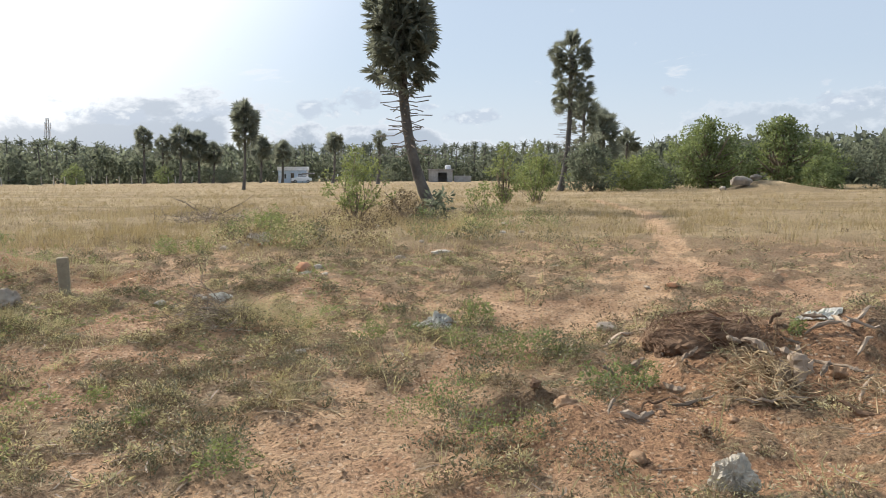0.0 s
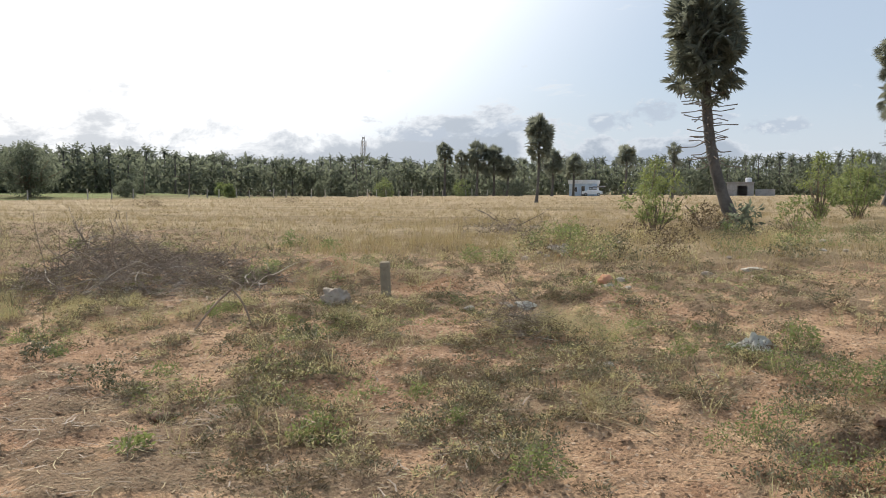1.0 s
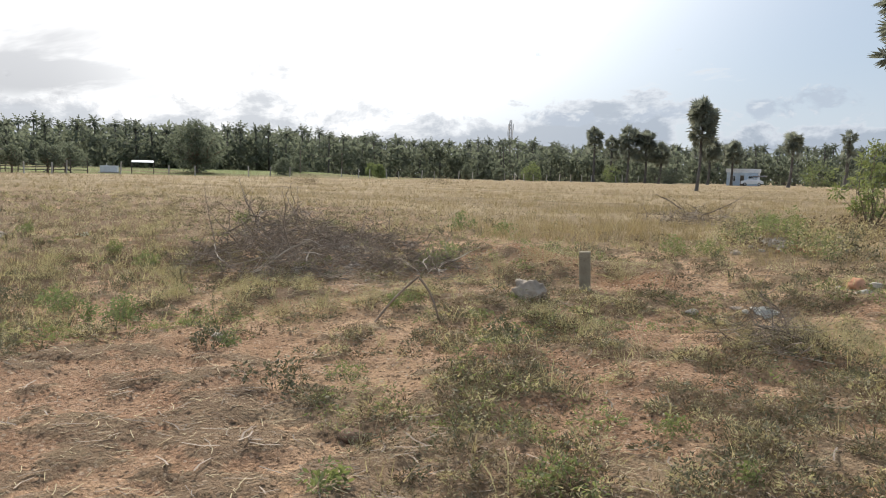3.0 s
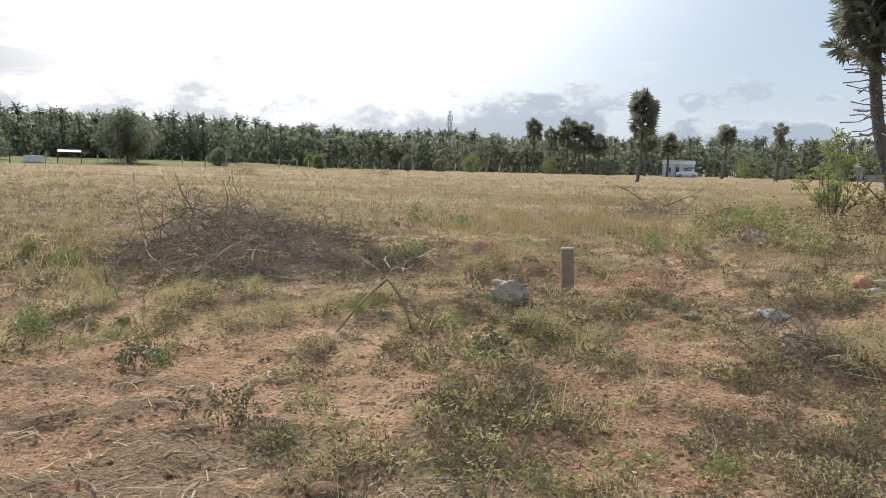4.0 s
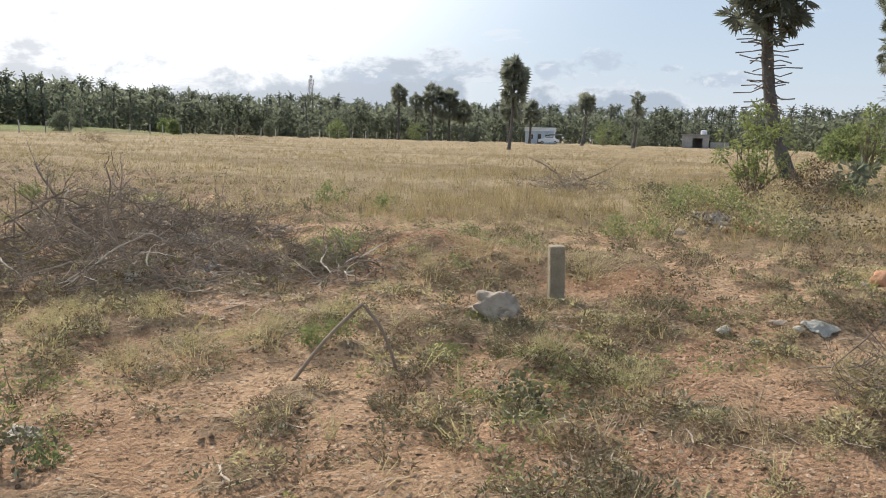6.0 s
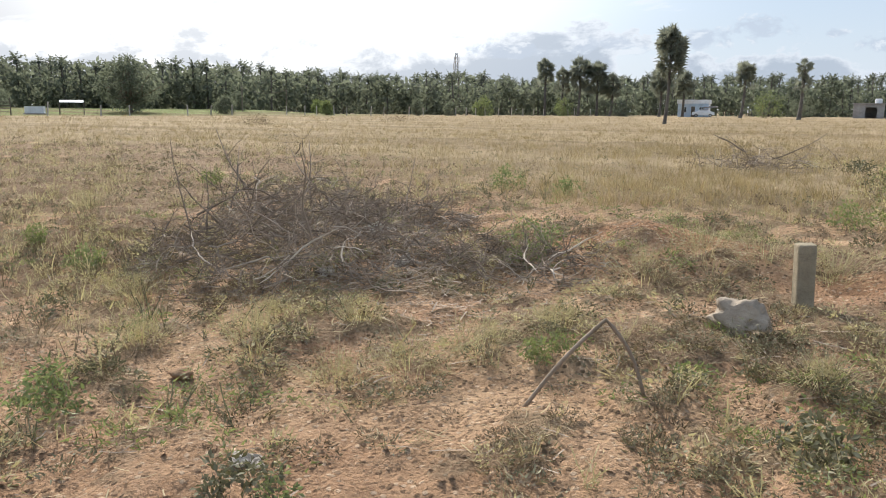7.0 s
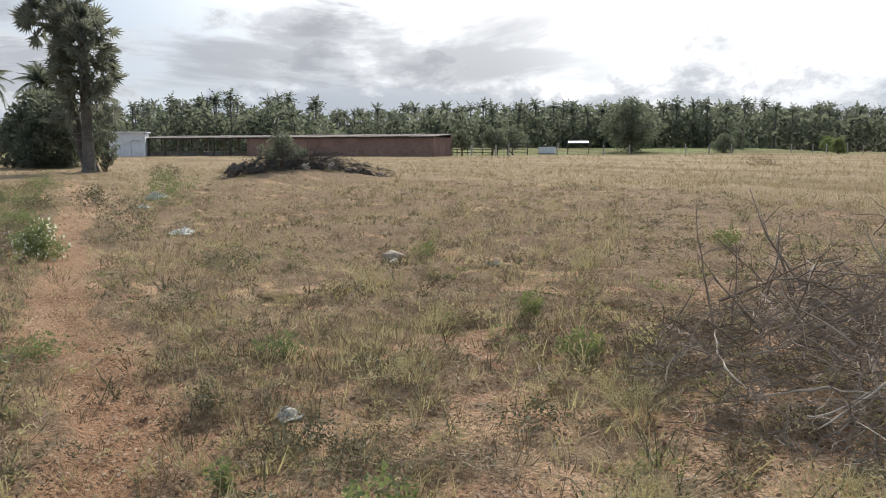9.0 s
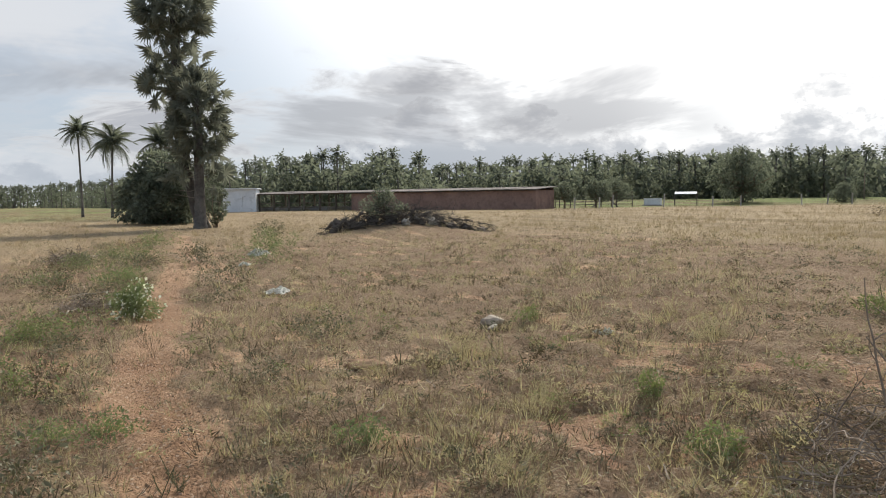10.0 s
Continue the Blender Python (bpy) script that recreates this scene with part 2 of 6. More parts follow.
def cover_amount(x, y):
    """How far low weeds and litter hide the soil."""
    c = smooth(0.485, 0.525, cover_noise(x, y) + 0.09 * smooth(-6.5, -9, x) + 0.05 * smooth(7, 10, y))
    c = c * (1 - 0.85 * np.exp(-(track_distance(x + 0.5 * (fbm(x, y, 1.3, 2) - 0.5), y + 0.5 * (fbm(x + 5, y, 1.3, 2) - 0.5)) ** 4) * 0.6))
    sand = np.exp(-((((x + 6.1) * 0.85 + (y - 10.2) * 0.5) / 1.2) ** 2 + (((y - 10.2) * 0.85 - (x + 6.1) * 0.5) / 0.38) ** 2))
    for bx, by, rx, ry in BARE:
        c = c * (1 - 0.85 * np.exp(-((((x - bx) / rx) ** 2 + ((y - by) / ry) ** 2) ** 2)))
    return np.clip(c * (1 - sand), 0, 1)


def open_soil(x, y):
    """1 where hardly anything grows: worn stretches, the sand patch and turned earth."""
    wx, wy = x + 0.35 * (fbm(x, y, 2.1, 2) - 0.5), y + 0.35 * (fbm(x + 5, y, 2.1, 2) - 0.5)
    v = np.exp(-((((wx + 6.45) * 0.85 + (wy - 10.15) * 0.5) / 1.0) ** 2 + (((wy - 10.15) * 0.85 - (wx + 6.45) * 0.5) / 0.32) ** 2) ** 2)
    for bx, by, rx, ry in BARE:
        v = np.maximum(v, np.exp(-((((wx - bx) / rx) ** 2 + ((wy - by) / ry) ** 2) ** 2)))
    for px, py, rx, ry, a in DUG:
        if a > 0.5:
            v = np.maximum(v, 0.45 * np.exp(-((((wx - px) / rx) ** 2 + ((wy - py) / ry) ** 2) ** 2)))
    return v


# ---------------------------------------------------------------- materials
def material(name, colours, scale=8.0, rough=0.85, metal=0.0, bump=0.0, bump_scale=40.0, spread=0.25, leafy=0.0, per="object", stain=None, specular=0.3, warm=0.85):
    """Noise between two colours at two scales, with relief; leafy lets light through."""
    m = bpy.data.materials.new(name)
    m.use_nodes = True
    k = Nodes(m.node_tree)
    place = k.add("ShaderNodeTexCoord").outputs["Object"]
    big, fine = k.noise(place, scale * 0.22, 3.0), k.noise(place, scale, 5.0, 0.65)
    t = k.ramp(k.math("MULTIPLY_ADD", big, 0.6, k.math("MULTIPLY", fine, 0.4)), 0.34, 0.66)
    colour = k.mix(t, colours[0], colours[1])
    if stain:
        colour = k.mix(k.math("MULTIPLY", k.ramp(k.noise(place, scale * 0.5, 6.0, 0.7, 0.6), 0.52, 0.68), stain[3]), colour, stain[:3])
    if per == "island":
        dice = k.add("ShaderNodeNewGeometry").outputs["Random Per Island"]
    else:
        dice = k.add("ShaderNodeObjectInfo").outputs["Random"]
    hsv = k.add("ShaderNodeHueSaturation")
    k.put(hsv, "Value", k.math("MULTIPLY_ADD", dice, 2 * spread, 1 - spread)), k.put(hsv, "Color", colour)
    k.put(hsv, "Hue", k.math("MULTIPLY_ADD", dice, 0.02 if leafy else 0.0, 0.49 if leafy else 0.5))
    colour = hsv.outputs[0]
    b = k.add("ShaderNodeBsdfPrincipled")
    k.put(b, "Base Color", colour), k.put(b, "Roughness", rough), k.put(b, "Metallic", metal), k.put(b, "Specular IOR Level", specular)
    if bump:
        r = k.add("ShaderNodeBump")
        k.put(r, "Strength", bump), k.put(r, "Distance", 0.02), k.put(r, "Height", k.noise(place, bump_scale, 6.0, 0.65))
        k.put(b, "Normal", r.outputs[0])
    shader = b.outputs[0]
    if leafy:
        lit = k.add("ShaderNodeBsdfTranslucent")
        k.put(lit, 0, k.mix(0.5, colour, (colours[1][0] * 1.4, colours[1][1] * 1.45, colours[1][2] * warm)))
        both = k.add("ShaderNodeMixShader")
        k.put(both, 0, leafy), k.put(both, 1, shader), k.put(both, 2, lit.outputs[0])
        shader = both.outputs[0]
    out = k.add("ShaderNodeOutputMaterial")
    k.put(out, 0, shader)
    return m


def soil_material():
    m = bpy.data.materials.new("soil")
    m.use_nodes = True
    k = Nodes(m.node_tree)
    place = k.add("ShaderNodeTexCoord").outputs["Object"]
    cover = k.add("ShaderNodeAttribute", attribute_name="cover").outputs["Fac"]
    field = k.add("ShaderNodeAttribute", attribute_name="field").outputs["Fac"]
    crop = k.add("ShaderNodeAttribute", attribute_name="crop").outputs["Fac"]
    dug = k.add("ShaderNodeAttribute", attribute_name="dug").outputs["Fac"]
    big, mid = k.noise(place, 0.45, 4.0, 0.6), k.noise(place, 3.2, 5.0, 0.65)
    fine, grit = k.noise(place, 26.0, 6.0, 0.75), k.noise(place, 80.0, 4.0, 0.75)
    soil = k.mix(k.ramp(mid, 0.3, 0.7), (0.44, 0.283, 0.172), (0.68, 0.47, 0.30))
    soil = k.mix(k.math("MULTIPLY", k.ramp(big, 0.42, 0.62), 0.5), soil, (0.30, 0.155, 0.098))
    soil = k.mix(k.math("MULTIPLY", k.ramp(fine, 0.50, 0.64), 0.62), soil, (0.14, 0.088, 0.06))
    soil = k.mix(k.math("MULTIPLY", k.ramp(grit, 0.55, 0.68), 0.85), soil, (0.64, 0.49, 0.355))
    soil = k.mix(k.math("MULTIPLY", k.ramp(k.math("MULTIPLY_ADD", mid, 0.6, dug), 0.45, 0.95), 0.85), soil, k.mix(k.ramp(fine, 0.35, 0.65), (0.23, 0.125, 0.074), (0.51, 0.305, 0.178)))
    litter = k.mix(k.ramp(fine, 0.36, 0.64), (0.085, 0.064, 0.044), (0.31, 0.24, 0.16))
    litter = k.mix(k.math("MULTIPLY", k.ramp(mid, 0.5, 0.72), 0.6), litter, (0.165, 0.16, 0.095))
    crumb = k.add("ShaderNodeTexVoronoi", feature="F1")
    k.put(crumb, "Vector", place), k.put(crumb, "Scale", 34.0), k.put(crumb, "Randomness", 1.0)
    tint = k.add("ShaderNodeSeparateColor")
    k.put(tint, 0, crumb.outputs["Color"])
    core = k.ramp(crumb.outputs["Distance"], 0.52, 0.30)
    soil = k.mix(k.math("MULTIPLY", k.math("MULTIPLY", core, k.ramp(tint.outputs[0], 0.70, 0.74)), 0.75), soil, (0.10, 0.068, 0.046))
    soil = k.mix(k.math("MULTIPLY", k.math("MULTIPLY", core, k.ramp(tint.outputs[1], 0.80, 0.84)), 0.6), soil, (0.70, 0.55, 0.41))
    edge = k.ramp(k.math("MULTIPLY_ADD", fine, 0.5, k.math("ADD", cover, -0.25)), 0.25, 0.65)
    colour = k.mix(k.math("MULTIPLY", edge, 0.62), soil, litter)
    stripes = k.noise(k.vec("MULTIPLY", place, (0.05, 0.35, 1)).outputs[0], 1.0, 5.0, 0.6)
    straw = k.mix(k.ramp(stripes, 0.36, 0.64), (0.27, 0.205, 0.122), (0.42, 0.328, 0.205))
    straw = k.mix(k.math("MULTIPLY", k.ramp(mid, 0.42, 0.7), 0.5), straw, (0.215, 0.17, 0.11))
    colour = k.mix(field, colour, straw)
    colour = k.mix(crop, colour, k.mix(k.ramp(stripes, 0.4, 0.6), (0.17, 0.15, 0.075), (0.19, 0.225, 0.085)))
    b = k.add("ShaderNodeBsdfPrincipled")
    k.put(b, "Base Color", colour), k.put(b, "Roughness", 0.95), k.put(b, "Specular IOR Level", 0.12)
    r = k.add("ShaderNodeBump")
    tall = k.math("ADD", k.math("MULTIPLY", k.noise(place, 9.0, 6.0, 0.7), 0.8), k.math("MULTIPLY", k.noise(place, 34.0, 5.0, 0.7), 0.55))
    tall = k.math("MULTIPLY_ADD", core, 0.10, tall)
    k.put(r, "Strength", 1.0), k.put(r, "Distance", 0.12), k.put(r, "Height", tall)
    k.put(b, "Normal", r.outputs[0])
    out = k.add("ShaderNodeOutputMaterial")
    k.put(out, 0, b.outputs[0])
    return m


SOIL = soil_material()
EARTH = material("loose earth", [(0.27, 0.17, 0.105), (0.40, 0.275, 0.18)], 14, 0.95, bump=0.8, bump_scale=30, specular=0.1)
STRAW = material("dry grass", [(0.275, 0.21, 0.122), (0.43, 0.338, 0.208)], 1.6, 0.85, spread=0.3, leafy=0.2, per="island")
STRAW_NEAR = material("dry weed stems", [(0.28, 0.225, 0.14), (0.50, 0.42, 0.28)], 0.8, 0.8, spread=0.4, leafy=0.3, per="island")
FEATHER = material("pale feathery weeds", [(0.31, 0.268, 0.16), (0.51, 0.445, 0.285)], 3, 0.8, spread=0.35, leafy=0.32, per="island")
VINE = material("dead vine stems", [(0.27, 0.20, 0.115), (0.46, 0.36, 0.22)], 4, 0.8, spread=0.3, per="island")
DEAD = material("dead brown weeds", [(0.095, 0.07, 0.048), (0.25, 0.19, 0.128)], 5, 0.85, spread=0.5, leafy=0.15, per="island")
WEED = material("grey green weed leaves", [(0.115, 0.112, 0.066), (0.23, 0.212, 0.135)], 5, 0.7, spread=0.5, leafy=0.12, per="island")
GREEN = material("fresh green leaves", [(0.125, 0.155, 0.065), (0.225, 0.25, 0.115)], 2.5, 0.6, spread=0.35, leafy=0.42, per="island")
SHRUB = material("shrub leaves", [(0.12, 0.15, 0.075), (0.205, 0.24, 0.12)], 1.2, 0.75, spread=0.4, leafy=0.45, per="island")
# tree leaves greyed and lightened: distance haze is put into this colour
HAZED_LEAF = material("hazed tree leaves", [(0.095, 0.11, 0.082), (0.155, 0.17, 0.13)], 0.6, 0.8, spread=0.45, leafy=0.58, specular=0.25, warm=1.25, per="island")
FAN = material("palmyra leaves", [(0.12, 0.13, 0.10), (0.20, 0.21, 0.165)], 2.0, 0.7, spread=0.45, leafy=0.45, specular=0.15, warm=1.4, per="island")
# fronds likewise: far haze painted in as a paler, greyer green
HAZED_FROND = material("hazed coconut fronds", [(0.10, 0.113, 0.088), (0.155, 0.168, 0.135)], 0.7, 0.6, spread=0.45, leafy=0.5, specular=0.3, warm=1.2, per="island")
PALM_BARK = material("palm bark", [(0.075, 0.069, 0.063), (0.155, 0.143, 0.13)], 9, 0.9, bump=0.9, bump_scale=16)
BARK = material("bark", [(0.13, 0.10, 0.075), (0.24, 0.19, 0.14)], 9, 0.9, bump=0.8)
STALK = material("dry leaf stalks", [(0.12, 0.105, 0.09), (0.22, 0.19, 0.155)], 6, 0.8, per="island")
TWIG = material("dead grey twigs", [(0.135, 0.106, 0.082), (0.34, 0.278, 0.22)], 5, 0.85, spread=0.4, per="island")
TWIG_PALE = material("bleached twigs", [(0.34, 0.29, 0.23), (0.55, 0.48, 0.40)], 5, 0.85, spread=0.3)
RUBBLE = material("dark rubble", [(0.075, 0.066, 0.058), (0.17, 0.15, 0.13)], 5, 0.95, bump=0.9, bump_scale=12, spread=0.35)
PALE_WOOD = material("bleached dead wood", [(0.19, 0.145, 0.105), (0.37, 0.295, 0.225)], 7, 0.85, bump=0.6, bump_scale=30, spread=0.3)
DARK_WOOD = material("rotting palm stump", [(0.095, 0.058, 0.038), (0.235, 0.15, 0.095)], 12, 0.95, bump=0.9, bump_scale=22)
CONCRETE = material("weathered concrete", [(0.34, 0.31, 0.26), (0.48, 0.44, 0.375)], 14, 0.9, bump=0.5, stain=(0.2, 0.17, 0.13, 0.6), spread=0.08)
POST_CEMENT = material("weathered tan cement", [(0.25, 0.215, 0.155), (0.39, 0.34, 0.25)], 14, 0.95, bump=0.6, stain=(0.16, 0.13, 0.09, 0.6), spread=0.05, specular=0.1)
POST_STONE = material("dull grey stone post", [(0.28, 0.265, 0.24), (0.42, 0.40, 0.365)], 6, 0.9, spread=0.3)
# near-black colour of the lumps lying in the small hollow
BLACK_MATTER = material("black matter", [(0.022, 0.016, 0.014), (0.06, 0.045, 0.038)], 16, 0.95, bump=0.9, bump_scale=40, specular=0.1)
CLAY = material("baked red clay", [(0.36, 0.19, 0.115), (0.52, 0.30, 0.19)], 10, 0.95, bump=0.7, bump_scale=24, specular=0.1)
ROCK = material("grey stone", [(0.29, 0.24, 0.19), (0.45, 0.385, 0.31)], 10, 0.9, bump=0.8, bump_scale=24, stain=(0.20, 0.15, 0.11, 0.5))
BAG = material("dirty grey plastic", [(0.30, 0.27, 0.23), (0.53, 0.48, 0.41)], 22, 0.5, bump=0.6, bump_scale=60, stain=(0.30, 0.21, 0.14, 0.8), leafy=0.1)
BOULDER = material("brown grey boulder", [(0.20, 0.175, 0.15), (0.33, 0.295, 0.255)], 3, 0.95, bump=0.8, bump_scale=9, stain=(0.13, 0.11, 0.085, 0.5))
WHITE_SHEET = material("white plastic", [(0.50, 0.49, 0.47), (0.70, 0.69, 0.67)], 16, 0.45, bump=0.3, stain=(0.40, 0.31, 0.24, 0.7), leafy=0.35)
LIMEWASH = material("whitewashed wall", [(0.66, 0.68, 0.72), (0.80, 0.82, 0.85)], 2.0, 0.85, bump=0.2, stain=(0.42, 0.42, 0.42, 0.5), spread=0.03)
BLUE_WALL = material("pale blue painted wall", [(0.42, 0.52, 0.66), (0.55, 0.65, 0.76)], 2.0, 0.8, stain=(0.3, 0.34, 0.4, 0.4), spread=0.03)
GREY_WALL = material("bare cement wall", [(0.26, 0.25, 0.25), (0.38, 0.37, 0.36)], 2.0, 0.9, stain=(0.16, 0.15, 0.15, 0.5), spread=0.03)
BRICK_WALL = material("red brick wall", [(0.22, 0.14, 0.115), (0.32, 0.21, 0.17)], 3.0, 0.9, stain=(0.12, 0.08, 0.07, 0.5), spread=0.12)
SHEET_ROOF = material("weathered roof sheet", [(0.13, 0.118, 0.113), (0.23, 0.21, 0.20)], 1.5, 0.95, stain=(0.22, 0.13, 0.09, 0.5), spread=0.06, specular=0.1)
POST_WOOD = material("weathered timber", [(0.10, 0.085, 0.07), (0.19, 0.16, 0.13)], 8, 0.9)
STEEL = material("galvanised steel", [(0.35, 0.36, 0.38), (0.5, 0.51, 0.53)], 4, 0.5, metal=0.6)
CAR_WHITE = material("white car paint", [(0.70, 0.72, 0.75), (0.80, 0.82, 0.84)], 3, 0.3, spread=0.02, specular=0.5)
RUBBER = material("black rubber", [(0.02, 0.02, 0.02), (0.04, 0.04, 0.04)], 20, 0.8)
GLASS_DARK = material("tinted glass", [(0.03, 0.04, 0.05), (0.05, 0.06, 0.07)], 2, 0.1, specular=0.6)
FLOWER = material("small white flowers", [(0.66, 0.66, 0.58), (0.80, 0.80, 0.72)], 10, 0.7, leafy=0.3, per="island")


# ---------------------------------------------------------------- mesh tools
def mesh_object(name, verts, faces, mat, smooth_shade=False):
    verts = np.asarray(verts, np.float32)
    me = bpy.data.meshes.new(name)
    if isinstance(faces, np.ndarray):
        n, w = faces.shape
        me.vertices.add(len(verts)), me.loops.add(n * w), me.polygons.add(n)
        me.vertices.foreach_set("co", verts.ravel())
        me.loops.foreach_set("vertex_index", faces.astype(np.int32).ravel())
        me.polygons.foreach_set("loop_start", np.arange(0, n * w, w, dtype=np.int32))
        me.update(calc_edges=True)
        me.validate()
    else:
        me.from_pydata([tuple(map(float, v)) for v in verts], [], faces)
        me.update()
    me.materials.append(mat)
    if smooth_shade:
        me.polygons.foreach_set("use_smooth", np.ones(len(me.polygons), bool))
    return new(name, me)


def child(ob, parent, label=""):
    ob.parent = parent
    return tagged(ob, label)


def part(name, bm, mat, parent, label="", smooth_shade=False):
    me = bpy.data.meshes.new(name)
    bmesh.ops.recalc_face_normals(bm, faces=bm.faces[:])
    bm.to_mesh(me)
    bm.free()
    me.materials.append(mat)
    for p in me.polygons:
        p.use_smooth = smooth_shade
    ob = new(name, me)
    if parent:
        ob.parent = parent
    return tagged(ob, label)


def box(bm, sx, sy, sz, m, bevel=0.0):
    made = bmesh.ops.create_cube(bm, size=1, matrix=m @ Matrix.Diagonal((sx, sy, sz, 1)))
    if bevel:
        edges = list({e for v in made["verts"] for e in v.link_edges})
        bmesh.ops.bevel(bm, geom=edges, offset=bevel, segments=2, affect="EDGES", profile=0.5)


def box_part(name, sx, sy, sz, m, mat, parent, label="", bevel=0.0):
    bm = bmesh.new()
    box(bm, sx, sy, sz, m, bevel)
    return part(name, bm, mat, parent, label)


def root(name, x, y, z, yaw, label, category, group=""):
    ob = new(name)
    ob.matrix_basis = pose(x, y, z, 0, 0, yaw)
    ob.empty_display_size = 0.2
    return tagged(ob, label, category, group)


def tube(points, radii, sides=8, cap=True):
    """Vertices and quads of a round bar through points."""
    points = np.asarray(points, float)
    radii = np.broadcast_to(np.asarray(radii, float), (len(points),))
    tang = np.gradient(points, axis=0)
    tang /= np.linalg.norm(tang, axis=1, keepdims=True) + 1e-9
    ref = np.where(np.abs(tang[:, 2:3]) > 0.9, [[1.0, 0, 0]], [[0, 0, 1.0]])
    a = np.cross(tang, ref)
    a /= np.linalg.norm(a, axis=1, keepdims=True) + 1e-9
    b = np.cross(tang, a)
    ang = np.linspace(0, 2 * np.pi, sides, endpoint=False)
    ring = a[:, None] * np.cos(ang)[None, :, None] + b[:, None] * np.sin(ang)[None, :, None]
    verts = (points[:, None] + ring * radii[:, None, None]).reshape(-1, 3)
    faces = []
    for i in range(len(points) - 1):
        for j in range(sides):
            p, q = i * sides + j, i * sides + (j + 1) % sides
            faces.append((p, q, q + sides, p + sides))
    if cap:
        n = len(verts)
        verts = np.vstack([verts, points[:1], points[-1:]])
        last = (len(points) - 1) * sides
        for j in range(sides):
            faces.append((n, (j + 1) % sides, j, j))
            faces.append((n + 1, last + j, last + (j + 1) % sides, last + (j + 1) % sides))
    return verts, [tuple(dict.fromkeys(f)) for f in faces]


def join(pieces):
    verts, faces, n = [], [], 0
    for v, f in pieces:
        verts.append(np.asarray(v, float))
        faces += [tuple(i + n for i in face) for face in f]
        n += len(v)
    return np.vstack(verts), faces


def spread_copies(template_v, template_f, rot, offs):
    """Many turned and shifted copies of a template, as arrays."""
    k, n = len(offs), len(template_v)
    verts = np.einsum("kij,nj->kni", rot, template_v) + offs[:, None]
    faces = template_f[None] + (np.arange(k) * n)[:, None, None]
    return verts.reshape(-1, 3), faces.reshape(-1, template_f.shape[1])


def turns(rng, k, size, tilt=0.25):
    """k random turns about z with a little tilt, times size."""
    a, b, c = rng.uniform(0, 2 * np.pi, k), rng.normal(0, tilt, k), rng.normal(0, tilt, k)
    ca, sa, cb, sb, cc, sc = np.cos(a), np.sin(a), np.cos(b), np.sin(b), np.cos(c), np.sin(c)
    z, o = np.zeros(k), np.ones(k)
    rz = np.stack([ca, -sa, z, sa, ca, z, z, z, o], 1).reshape(k, 3, 3)
    rx = np.stack([o, z, z, z, cb, -sb, z, sb, cb], 1).reshape(k, 3, 3)
    ry = np.stack([cc, z, sc, z, o, z, -sc, z, cc], 1).reshape(k, 3, 3)
    return (rz @ rx @ ry) * np.broadcast_to(size, (k,))[:, None, None]


def aim_frames(ways, rng):
    """Turns whose x axis goes along each way, with a random spin."""
    x = ways / (np.linalg.norm(ways, axis=1, keepdims=True) + 1e-9)
    r = rng.normal(size=x.shape)
    y = np.cross(r, x)
    y /= np.linalg.norm(y, axis=1, keepdims=True) + 1e-9
    return np.stack([x, y, np.cross(x, y)], 2)


LEAF_V = np.array([(0, 0, 0), (0.5, 0.22, 0.06), (1, 0, -0.05), (0.5, -0.22, 0.06)])
LEAF_F = np.array([(0, 1, 2), (0, 2, 3)])
LONG_LEAF_V = LEAF_V * (1, 0.45, 1)


def leaf_cloud(rng, centres, radii, count, size, leaf=LEAF_V, droop=0.25, shell=0.55):
    """Leaves about clump centres, mostly in their outer shells."""
    pick = rng.choice(len(centres), count, p=np.asarray(radii) ** 2 / np.sum(np.asarray(radii) ** 2))
    d = rng.normal(size=(count, 3))
    d /= np.linalg.norm(d, axis=1, keepdims=True)
    r = np.asarray(radii)[pick] * (shell + (1.08 - shell) * rng.random(count) ** 0.6)
    at = np.asarray(centres)[pick] + d * r[:, None] * (1, 1, 0.85)
    way = d + rng.normal(0, 0.6, (count, 3)) - (0, 0, droop)
    s = size * rng.uniform(0.6, 1.35, count)
    return spread_copies(leaf, LEAF_F, aim_frames(way, rng) * s[:, None, None], at)


# ---------------------------------------------------------------- ground
def axis_steps(lo, hi, core_lo, core_hi, step, grow=1.13):
    mid = np.arange(core_lo, core_hi + 1e-6, step)
    out, v, s = [], core_hi, step
    while v < hi:
        s *= grow
        v += s
        out.append(v)
    back, v, s = [], core_lo, step
    while v > lo:
        s *= grow
        v -= s
        back.append(v)
    return np.r_[back[::-1], mid, out]


